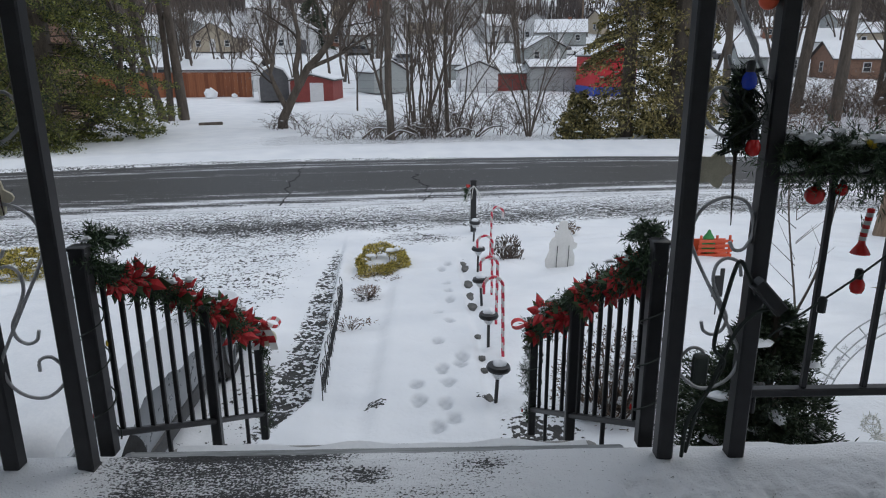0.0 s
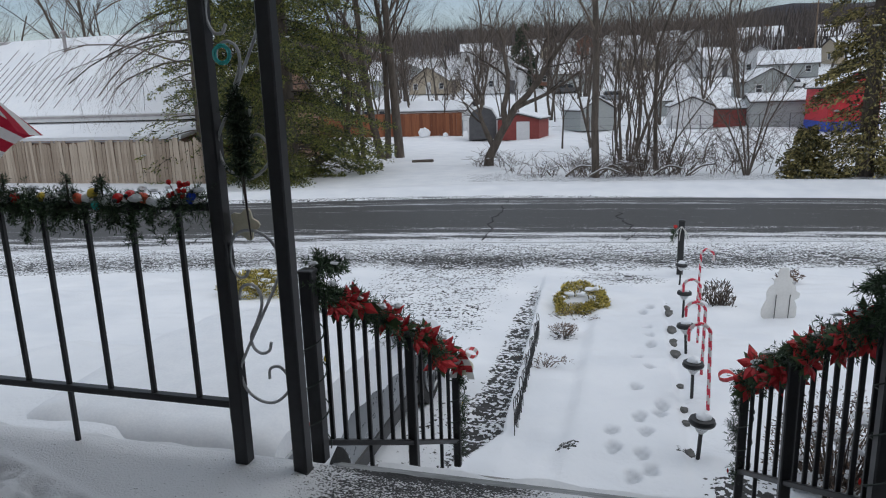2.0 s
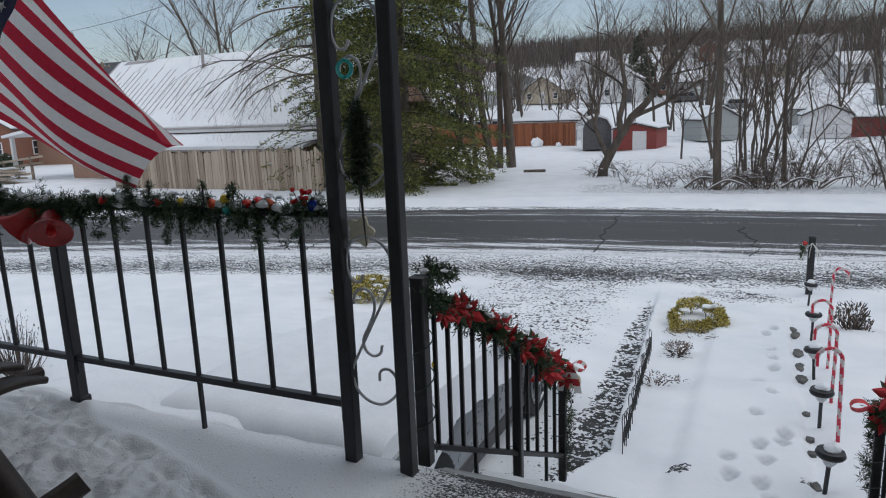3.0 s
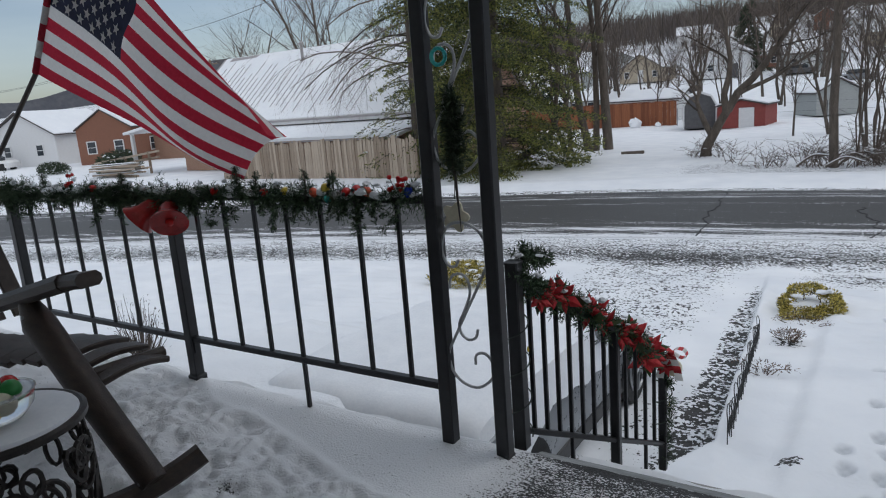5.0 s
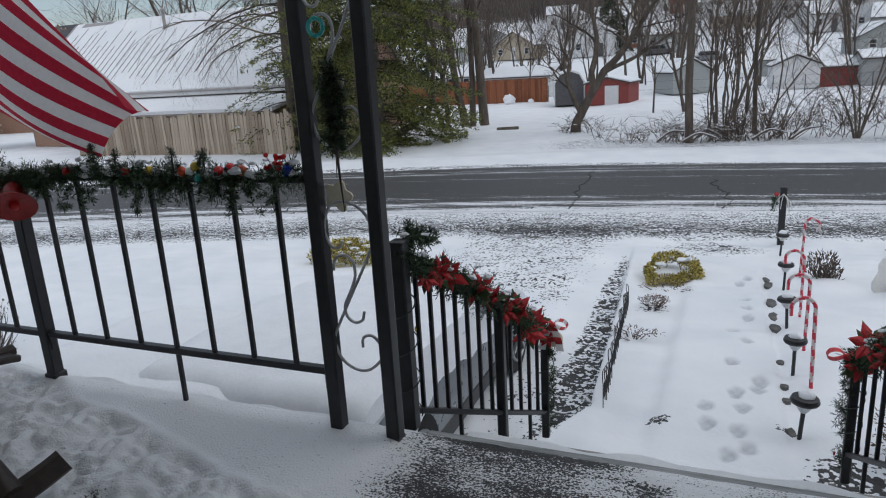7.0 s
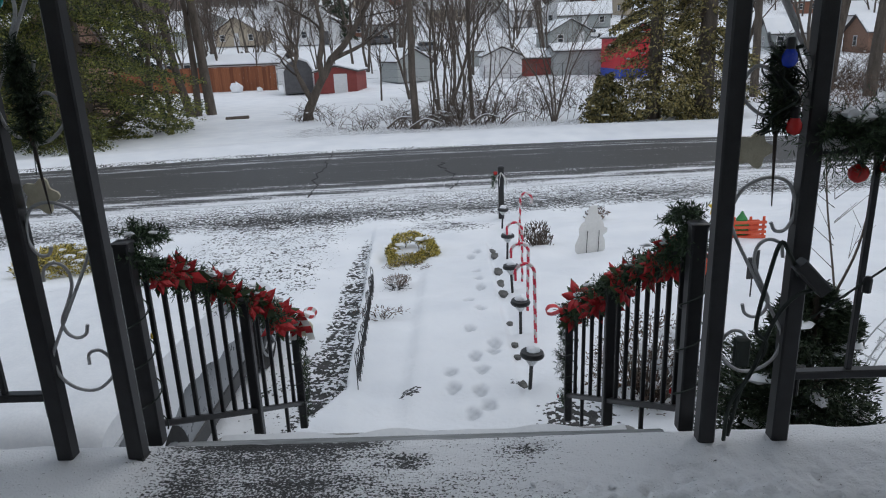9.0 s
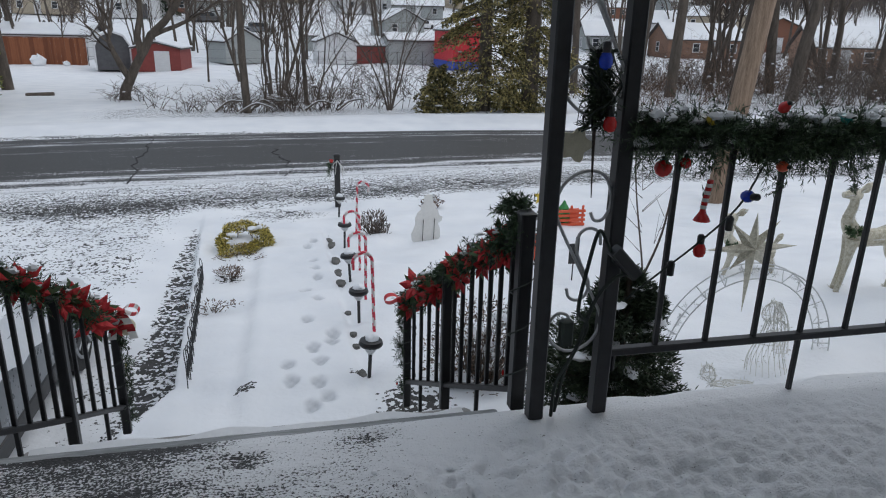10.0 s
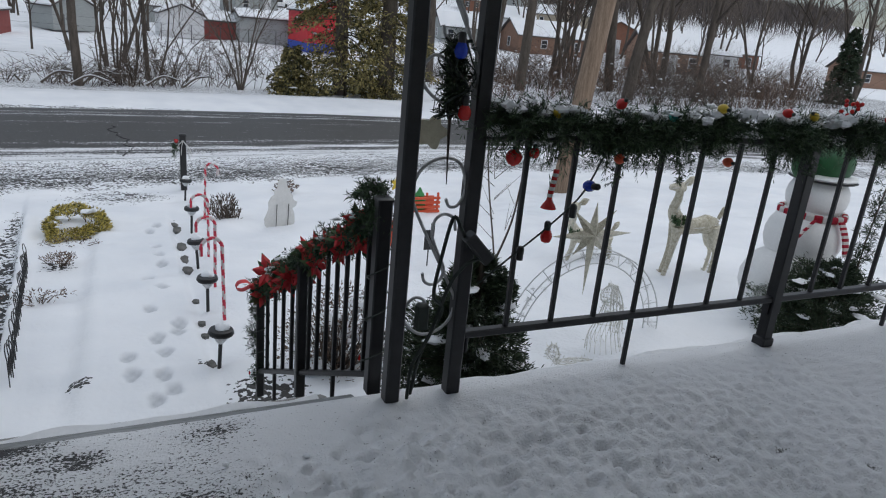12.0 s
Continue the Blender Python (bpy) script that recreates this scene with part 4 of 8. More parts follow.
def bow(p, label, stripe):
    b = thing("ribbon_bow", p, label, "bow", "bows")
    for sgn in (-1, 1):
        ring = [(0, 0, 0), (0.03 * sgn, -0.02, 0.03), (0.065 * sgn, -0.03, 0.03), (0.075 * sgn, -0.02, 0.0), (0.045 * sgn, -0.01, -0.015), (0, 0, 0)]
        C = curve_pts(ring, 5)
        s = Shape()
        for i in range(len(C) - 1):
            s.add([C[i] + (0, -0.022, 0), C[i + 1] + (0, -0.022, 0), C[i + 1] + (0, 0.022, 0), C[i] + (0, 0.022, 0)], [[0, 1, 2, 3]], (i // 3) % 2 if stripe else 0)
        part("loop", s, [M_red, M_fwhite], b)
        T = curve_pts([(0, -0.02, 0), (0.03 * sgn, -0.04, -0.05), (0.045 * sgn, -0.04, -0.12)], 6)
        s = Shape()
        for i in range(len(T) - 1):
            s.add([T[i] + (-0.017, 0, 0), T[i + 1] + (-0.017, 0, 0), T[i + 1] + (0.017, 0.004, 0), T[i] + (0.017, 0.004, 0)], [[0, 1, 2, 3]], (i // 3) % 2 if stripe else 0)
        if not stripe:
            continue
        part("tail", s, [M_red, M_fwhite], b)
    part("knot", Shape().ball((0, -0.015, 0), (0.016, 0.014, 0.016), 10), M_red, b)
    return b


bow((eL[0] + 0.05, eL[1] - 0.03, eL[2] + 0.05), "red and white striped ribbon bow at the railing end", True)
bow((eR[0] - 0.045, eR[1] - 0.04, eR[2] + 0.03), "plain red ribbon bow at the railing end", False)
sb = thing("snow_ball_ornament", (eL[0] + 0.055, eL[1] - 0.02, eL[2] - 0.03), "cream knitted ball ornament at the railing end", "ornament")
part("ball", Shape().ball((0, 0, 0), (0.042, 0.04, 0.04), 14, wob=0.05), M_cream, sb)


# ---- things hung on the columns and railings ----
def swag(x, z0, z1, zs, seed, label):
    """A bunch of dark greenery hung between two column posts, with a long thin stem below."""
    s = thing("hanging_swag", (x, 2.03, 0), label, "swag", "hanging swags")
    part("needles", needle_rope(curve_pts([(0, 0, z0), (0.012, 0.0, (z0 + z1) / 2), (0, 0, z1)], 6), 0.045, 3400, 0.030, seed, 0.5, 0.06), M_yew, s, smooth=False)
    part("stem", Shape().tube([(0, 0, z1 + 0.03), (0.006, 0, (z1 + zs) / 2), (0.012, 0, zs)], [0.007, 0.004, 0.0015], 6), M_darkwood, s, "thin brown tapering stem")
    return s


swag(-0.805, 1.25, 1.02, 0.80, 51, "dark green pine swag hung between the iron posts")
sw = swag(1.215, 1.17, 0.98, 0.75, 52, "dark pine swag wound with light cords between the posts")
for k in range(9):
    rg = random.Random(60 + k)
    z = 1.17
    pts = [(rg.uniform(-0.05, 0.05), -0.02, 1.18)]
    for j in range(5):
        pts.append((rg.uniform(-0.06, 0.06), rg.uniform(-0.05, 0.02), 1.18 - 0.045 * (j + 1)))
    part("cord", Shape().tube(curve_pts(pts, 5), 0.003, 5), M_cord, sw)


def big_bulb(p, m, word, tilt=0.0):
    b = thing("light_bulb", pose(*p, tilt, 0, 0), "large glossy " + word + " holiday light bulb", "light bulb", "holiday bulbs")
    part("bulb", Shape().lathe((0, 0, 0), [(0.003, -0.025), (0.015, -0.019), (0.020, -0.006), (0.019, 0.008), (0.012, 0.022)], 14), m, b)
    part("socket", Shape().lathe((0, 0, 0.02), [(0.0115, 0), (0.0115, 0.026), (0.007, 0.032)], 10), M_black, b)
    return b


big_bulb((1.215, 1.99, 1.15), M_bluepl, "blue")
big_bulb((1.245, 1.99, 0.975), M_redpl, "red")
big_bulb((1.60, 2.0, 0.575), M_redpl, "red")
big_bulb((1.745, 2.0, 0.745), M_bluepl, "blue", 80)
for x, z, r_ in ((1.455, 0.835, 0.027), (1.53, 0.85, 0.018)):
    bb = thing("red_bauble", (x, 2.03, z), "large glossy red ball ornament hung under the garland", "ornament", "red baubles")
    part("ball", Shape().ball((0, 0, 0), r_, 16), M_redpl, bb)
    part("cap", Shape().lathe((0, 0, r_ * 0.92), [(0.008, 0), (0.008, 0.009), (0.003, 0.013)], 10), M_cord, bb)
og = thing("orange_ornament", (1.27, 2.05, 1.353), "orange-red glass ball ornament hung on a cord", "ornament")
part("ball", Shape().ball((0, 0, 0), (0.026, 0.022, 0.026), 14), M_orange, og)
part("cord", Shape().tube([(0, -0.012, 0.02), (0.004, -0.012, 0.2), (0.006, 0, 0.9)], 0.0028, 5), M_cord, og)
tl = thing("glass_ornament", (-0.835, 2.03, 1.372), "teal glass ornament looped on a scroll", "ornament")
part("ring", Shape().tube([(0.026 * math.cos(a), 0, 0.026 * math.sin(a)) for a in np.linspace(0, 6.28, 17)], 0.007, 6), M_teal, tl)
lc = thing("string_lights", (0, 0, 0), "dark green string-light cord draped from the railing", "cord")
part("cord", Shape().tube(curve_pts([(1.36, 2.0, 0.42), (1.45, 1.99, 0.50), (1.6, 1.99, 0.615), (1.72, 2.0, 0.72), (1.80, 2.01, 0.86)], 6), 0.0035, 5), M_cord, lc)
for p in ((1.50, 1.99, 0.52), (1.685, 1.99, 0.66)):
    part("socket", Shape().lathe((p[0], p[1], p[2]), [(0.012, -0.02), (0.013, 0.02), (0.006, 0.028)], 8), M_black, lc)
co = thing("candy_ornament", Matrix.Translation((1.592, 2.0, 0.715)) @ Matrix.Scale(0.78, 4), "red and white striped twist with a red bell foot", "ornament")
for k in range(8):
    part("stripe", Shape().lathe((0.006 * k * 0.35, 0, -0.005 + 0.0145 * k), [(0.0125, 0), (0.0125, 0.0145)], 10), M_redpl if k % 2 else M_fwhite, co)
part("bell_foot", Shape().lathe((0, 0, -0.055), [(0.034, 0), (0.026, 0.016), (0.014, 0.034), (0.010, 0.052)], 12), M_redpl, co)


def plaque(x, z, label):
    p = thing("lace_ornament", (x, 2.06, z), label, "ornament", "lace ornaments")
    ring = [(0.046 * (1 + 0.2 * math.cos(5 * a)) * math.cos(a), 0, 0.046 * (1 + 0.2 * math.cos(5 * a)) * math.sin(a)) for a in np.linspace(0, 2 * math.pi, 30, endpoint=False)]
    s = Shape()
    n = len(ring)
    V = [(q[0], -0.004, q[2]) for q in ring] + [(q[0], 0.004, q[2]) for q in ring]
    s.add(V, [list(range(n)), list(range(n, 2 * n))[::-1]] + [[i, (i + 1) % n, n + (i + 1) % n, n + i][::-1] for i in range(n)])
    part("lace", s, M_cream, p, smooth=False)
    part("string", Shape().tube([(0, 0, 0.06), (0.005, 0, 0.12)], 0.0015, 4), M_cord, p)


plaque(-0.83, 0.845, "cream lace star ornament hung on the iron scrolls")
plaque(1.175, 0.905, "cream lace star ornament hung on the iron scrolls")

# extension cord hung on the yard-side column
ec = thing("extension_cord", (0, 0, 0), "dark green extension cord looped over a scroll", "cord")
part("loop", Shape().tube(curve_pts([(1.16, 2.02, 0.03), (1.18, 2.0, 0.2), (1.235, 1.99, 0.34), (1.20, 1.99, 0.40), (1.22, 1.99, 0.55), (1.245, 1.99, 0.655), (1.27, 1.98, 0.62), (1.30, 1.98, 0.56)], 7), 0.006, 6), M_cord, ec)
part("cable", Shape().tube(curve_pts([(1.145, 2.01, 0.02), (1.15, 2.0, 0.15), (1.2, 1.99, 0.26), (1.25, 1.99, 0.42), (1.30, 1.98, 0.5), (1.36, 1.98, 0.52)], 7), 0.006, 6), M_cord, ec)
part("plug_block", Shape().bar((1.29, 1.97, 0.60), (1.37, 1.97, 0.515), 0.04, 0.04, 0.006), M_black, ec, "black outdoor plug block")
part("timer_box", Shape().box((1.165, 1.99, 0.33), (0.04, 0.035, 0.085), ch=0.006), M_cord, ec, "green outlet box")

# pair of red bells under the garland
for k, (x, z, ry) in enumerate(((-2.40, 0.87, 42), (-2.29, 0.865, -42))):
    b = thing("red_bell", pose(x, 2.0, z, -32, ry, 0), "glossy red plastic bell hung under the railing garland", "bell", "red bells")
    part("body", Shape().lathe((0, 0, -0.10), [(0.06, 0.004), (0.082, -0.004), (0.08, 0.004), (0.062, 0.022), (0.047, 0.05), (0.042, 0.08), (0.033, 0.105), (0.012, 0.118)], 24), M_belred, b)
    part("clapper", Shape().ball((0, 0, -0.10), 0.02, 10), M_redpl, b)
    part("ribbon", Shape().bar((0, 0, 0.0), (0.02, 0, 0.09), 0.02, 0.004), M_red, b)

# light string wound round the newel posts
for x, y, z0, z1, sd in ((-0.695, 2.2, 0.0, 0.5, 1), (1.09, 2.2, 0.0, 0.55, 2), (0.875, 3.2, -0.55, -0.15, 3), (-0.447, 3.2, -0.55, -0.15, 4)):
    w = thing("string_lights", (x, y, 0), "dark mini-light string wound round the railing post", "string lights", "post lights")
    t = np.linspace(0, 1, 60)
    part("wire", Shape().tube(np.stack([0.043 * np.cos(t * 22), 0.043 * np.sin(t * 22), z0 + (z1 - z0) * t], 1), 0.0028, 4), M_cord, w)
    for k in range(4):
        a = 22 * (k + 0.5) / 4
        part("mini_bulb", Shape().lathe((0.05 * math.cos(a), 0.05 * math.sin(a), z0 + (z1 - z0) * (k + 0.5) / 4), [(0.003, 0), (0.005, 0.008), (0.002, 0.02)], 6), (M_redpl, M_cord, M_yelpl, M_cord)[k], w)


# ---- flag on its staff ----
fl = thing("flag", (0, 0, 0), "red and white striped flag with starred blue canton on staff", "flag")
A, B = np.array([-3.36, 2.10, 1.53]), np.array([-2.90, 2.12, 2.22])
part("staff", Shape().tube([(-4.10, 2.06, 0.93), tuple(A), tuple(B), (-2.80, 2.12, 2.28)], 0.0135, 10), M_darkwood, fl, "brown wooden staff")
part("bracket", Shape().tube([(-4.12, 2.05, 0.915), (-4.04, 2.065, 0.985)], 0.022, 10), M_iron, fl)
part("finial", Shape().ball((-2.79, 2.12, 2.30), 0.025, 10), M_yelpl, fl)
nu, nv = 66, 52


def flag_point(u, v):
    """u along the fly, v up the hoist."""
    lo = A + u * np.array([1.50, 0.02, -0.54]) + np.array([0, 0, -0.05 * math.sin(u * 3.1)])
    hi = B + u * np.array([1.16, -0.02, -1.04]) + np.array([0.05, 0, 0.07]) * math.sin(u * 3.1)
    fold = 0.09 * math.sin(u * 5.5 + v * 2.2) * u + 0.05 * math.sin(v * 7 + u * 3) * u
    p = lo + (hi - lo) * v ** (1 + 0.25 * u)
    return p + np.array([0.02 * math.sin(v * 9) * u, fold + 0.16 * u * max(0, v - 0.62) * math.sin(v * 11), -0.03 * u * math.sin(v * 8)])


s = Shape()
s.add([flag_point(i / nu, j / nv) for j in range(nv + 1) for i in range(nu + 1)], [])
for j in range(nv):
    for i in range(nu):
        k = j * (nu + 1) + i
        stripe = j * 13 // nv
        canton = j >= nv * 6 / 13 and i < nu * 0.40
        s.f.append([k, k + 1, k + nu + 2, k + nu + 1])
        s.mi.append(2 if canton else stripe % 2)
part("cloth", s, [M_fred, M_fwhite, M_fblue], fl)
for r_ in range(9):
    for c_ in range(6 if r_ % 2 == 0 else 5):
        u0 = (0.035 + 0.066 * c_ + (0.033 if r_ % 2 else 0))
        v0 = 6 / 13 + (7 / 13) * (r_ + 0.75) / 9.6
        star = Shape()
        ring = []
        for k in range(10):
            a = math.pi * k / 5 + math.pi / 2
            rad = 0.032 if k % 2 == 0 else 0.0135
            ring.append(flag_point(u0 + rad * math.cos(a) / 1.62, min(1, v0 + rad * math.sin(a) / 0.82)) + np.array([0, -0.004, 0]))
        mid = sum(ring) / 10
        star.add(ring + [mid], [[k, (k + 1) % 10, 10] for k in range(10)])
        part("star", star, M_fwhite, fl, smooth=False)
for k in range(9):
    a, b = A + (B - A) * k / 9, A + (B - A) * (k + 1) / 9
    part("sleeve", Shape().tube([a, b], 0.02, 10), M_fwhite if k % 2 else M_fred, fl, "stripe of the hoist sleeve")


# ---- rocking chair, slatted footrest, side table ----
rc = thing("rocking_chair", (0, 0, 0), "dark-stained rustic wooden rocking chair on the snowy porch", "chair")


def plank(pts, w, d, ch=0.008):
    s = Shape()
    for a, b in zip(pts[:-1], pts[1:]):
        s.bar(a, b, w, d, ch)
    return s


part("armrest", Shape().bar((-3.3, 1.33, 0.385), (-1.90, 1.30, 0.735), 0.10, 0.062, 0.018).bar((-1.905, 1.30, 0.733), (-1.775, 1.297, 0.752), 0.09, 0.05, 0.02), M_darkwood, rc)
leg = Shape().tube([(-2.21, 1.30, 0.63), (-2.14, 1.29, 0.56), (-1.86, 1.285, 0.31), (-1.58, 1.28, 0.075)], [0.034, 0.058, 0.054, 0.047], 12)
part("front_leg", leg, M_darkwood, rc)
for p in ((-2.135, 1.235, 0.60), (-1.845, 1.235, 0.305), (-1.60, 1.237, 0.09)):
    part("bolt", Shape().ball(p, (0.008, 0.005, 0.008), 8), M_rim, rc, "bright steel bolt")
t = np.linspace(0, 1, 12)
runner = np.stack([-1.66 + 0.125 * t, 1.13 + 0.31 * t, 0.04 + 0.075 * t ** 2], 1)
part("rocker", Shape().sweep(runner, 0.06, 0.07, (0.927, -0.374, 0), 0.014), M_darkwood, rc)
part("back_leg", Shape().tube([(-3.2, 1.32, 0.09), (-3.28, 1.32, 0.42)], 0.04, 10), M_darkwood, rc)
part("cross_brace", Shape().tube([(-2.0, 1.30, 0.36), (-2.0, 1.66, 0.34)], 0.024, 8), M_darkwood, rc)
for k in range(11):
    x = -1.97 - 0.125 * k
    zz = 0.375 - 0.012 * abs(k - 2.0) - (0.02 if k > 4 else 0)
    arc = [(x + 0.02 * math.sin(q * 3), 1.33 + 0.30 * q, zz + 0.03 * math.sin(q * 3.14) - (0.02 if k == 0 else 0)) for q in np.linspace(0, 1, 8)]
    part("seat_slat", Shape().sweep(arc, 0.10, 0.024, (1, 0, 0), 0.006), M_darkwood, rc)
for k in range(4):
    y0 = 1.42 + 0.13 * k
    part("back_slat", Shape().bar((-3.4, y0, 0.30), (-3.75, y0, 0.95), 0.09, 0.022, 0.006), M_darkwood, rc)

tb = thing("side_table", (-1.66, 0.88, 0.0), "dark metal drum table with pierced leaf pattern and snow on top", "table")
R, H = 0.235, 0.455
part("tabletop", Shape().lathe((0, 0, H - 0.022), [(R, 0), (R + 0.012, 0.006), (R + 0.012, 0.02), (R, 0.026), (R - 0.02, 0.02)], 36), M_bronze, tb)
part("rim", Shape().tube([(R * math.cos(a), R * math.sin(a), 0.012) for a in np.linspace(0, 6.2832, 33)], 0.012, 6), M_bronze, tb)
part("snow_layer", Shape().lathe((0.02, 0.02, H - 0.002), [(R - 0.03, 0), (R - 0.035, 0.012), (R - 0.07, 0.017), (0.01, 0.018)], 30, sx=1.0, sy=0.98), M_snow, tb, "thin layer of snow")
rg = random.Random(77)
for k in range(95):
    a0, z0 = rg.uniform(0, 6.283), rg.uniform(0.07, H - 0.08)
    r0, el, tw = rg.uniform(0.018, 0.030), rg.uniform(1.9, 3.2), rg.uniform(-0.9, 0.9)
    pts = []
    for q in np.linspace(0, 6.2832, 13):
        du, dv = r0 * math.cos(q), r0 * el * 0.7 * math.sin(q)
        u = du * math.cos(tw) - dv * math.sin(tw)
        v = du * math.sin(tw) + dv * math.cos(tw)
        aa = a0 + u / R
        pts.append((R * math.cos(aa), R * math.sin(aa), min(max(z0 + v, 0.02), H - 0.03)))
    part("lattice_loop", Shape().tube(pts, 0.0075, 5), M_bronze, tb)
gb = thing("glass_bowl", (-1.615, 0.885, H + 0.012), "clear glass bowl filled with colourful holiday balls", "bowl")
prof = [(0.03, 0.0), (0.07, 0.012), (0.098, 0.045), (0.104, 0.085)]
part("bowl", Shape().lathe((0, 0, 0), prof, 24), M_glass, gb)
part("lip", Shape().tube([(0.104 * math.cos(a), 0.104 * math.sin(a), 0.085) for a in np.linspace(0, 6.2832, 25)], 0.004, 6), M_glass, gb)
for k, (x, y, z, m) in enumerate([(0.045, -0.03, 0.06, M_yelpl), (0.05, 0.03, 0.095, M_greenpl), (-0.01, 0.05, 0.09, M_redpl), (-0.03, -0.03, 0.07, M_bluepl), (0.01, 0.0, 0.105, M_greenpl), (0.03, -0.055, 0.075, M_cream), (-0.05, 0.02, 0.09, M_yelpl), (0.06, 0.0, 0.07, M_cream)]):
    bb = thing("holiday_ball", (-1.615 + x, 0.885 + y, H + 0.012 + z), "small shiny holiday ball in the glass bowl", "ornament", "balls in the bowl")
    part("ball", Shape().ball((0, 0, 0), 0.028, 12), m, bb)


# ---- yard decorations along the walk ----
def solar_light(x, y, hgt, k):
    b = thing("solar_light", pose(*put_on(x, y, -0.04), 3 * math.sin(k * 2.1), 3 * math.cos(k * 1.7), 0), "black solar path light capped with snow", "path light", "solar path lights")
    part("stake", Shape().tube([(0, 0, 0), (0, 0, hgt - 0.10)], 0.013, 8), M_black, b)
    part("lens", Shape().lathe((0, 0, hgt - 0.11), [(0.016, 0), (0.026, 0.012), (0.052, 0.05), (0.06, 0.075)], 16), M_clear, b, "clear ribbed lens")
    part("cap", Shape().lathe((0, 0, hgt - 0.04), [(0.074, -0.008), (0.08, 0.004), (0.072, 0.026), (0.03, 0.036)], 18), M_black, b)
    part("snow_cap", Shape().ball((0.004, 0.0, hgt - 0.004), (0.047, 0.045, 0.034), 12, wob=0.15, seed=k), M_snow, b, "mound of snow")


for k, (x, y, h) in enumerate([(0.797, 4.18, 0.31), (0.845, 5.26, 0.33), (0.88, 6.37, 0.33), (0.935, 7.7, 0.36), (1.01, 9.55, 0.36)]):
    solar_light(x, y, h, k)


def candy_cane(x, y, h, turn, tilt):
    c = thing("candy_cane", pose(*put_on(x, y, -0.03), tilt, 0, turn), "red and white striped plastic candy cane stake", "candy cane", "candy canes")
    r = 0.013
    P = [(0, 0, z) for z in np.linspace(0, h - 0.075, 26)]
    P += [(-0.075 + 0.075 * math.cos(a), 0, h - 0.075 + 0.075 * math.sin(a)) for a in np.linspace(0.15, math.pi, 12)] + [(-0.15, 0, h - 0.075 - 0.05)]
    P = np.array(P)
    n = 10
    T = np.gradient(P, axis=0)
    T /= np.linalg.norm(T, axis=1)[:, None]
    V = []
    for p, t in zip(P, T):
        a = np.array([0, 1.0, 0])
        b = np.cross(t, a)
        V += [p + r * (math.cos(q) * a + math.sin(q) * b) for q in np.linspace(0, 6.2832, n, endpoint=False)]
    s = Shape()
    s.add(V, [])
    for i in range(len(P) - 1):
        for j in range(n):
            s.f.append([i * n + j, i * n + (j + 1) % n, (i + 1) * n + (j + 1) % n, (i + 1) * n + j])
            s.mi.append(((j + 2 * i) % n) // 5)
    part("cane", s, [M_fwhite, M_cane], c)
    return c


for x, y, h, tn, tl_ in [(0.935, 5.0, 0.66, 10, -4), (0.96, 5.8, 0.66, 5, 3), (1.005, 6.7, 0.66, -6, 0), (1.13, 8.3, 0.72, 150, 4)]:
    candy_cane(x, y, h, tn, tl_)

# arched wire edging along the bed
for k in range(4):
    y0 = 4.3 + 0.66 * k
    ef = thing("edging_fence", (0, 0, 0), "black arched wire garden edging poking out of the snow", "garden edging", "garden edging")
    for j in range(4):
        ya = y0 + 0.14 * j
        x = bed_edge(ya) + 0.085
        z = float(land(x + 0.1, ya)) - 0.09
        hh = 0.30 - 0.03 * ((k + j) % 3)
        arch = [(x - 0.012 * math.sin(q), ya + 0.07 - 0.07 * math.cos(q), z + (hh - 0.07) + 0.07 * math.sin(q)) for q in np.linspace(0, math.pi, 9)]
        part("arch", Shape().tube([(x, ya, z)] + arch + [(x, ya + 0.14, z)], 0.0036, 5), M_black, ef)
        part("inner_loop", Shape().tube([(x, ya + 0.07 + 0.032 * math.cos(q), z + hh * 0.55 + 0.06 * math.sin(q)) for q in np.linspace(0, 6.2832, 11)], 0.0035, 5), M_black, ef)
    zr = float(land(-0.3, y0)) - 0.09
    part("cross_wire", Shape().tube([(bed_edge(y0) + 0.085, y0, zr + 0.13), (bed_edge(y0 + 0.56) + 0.085, y0 + 0.56, zr + 0.09)], 0.004, 5), M_black, ef)


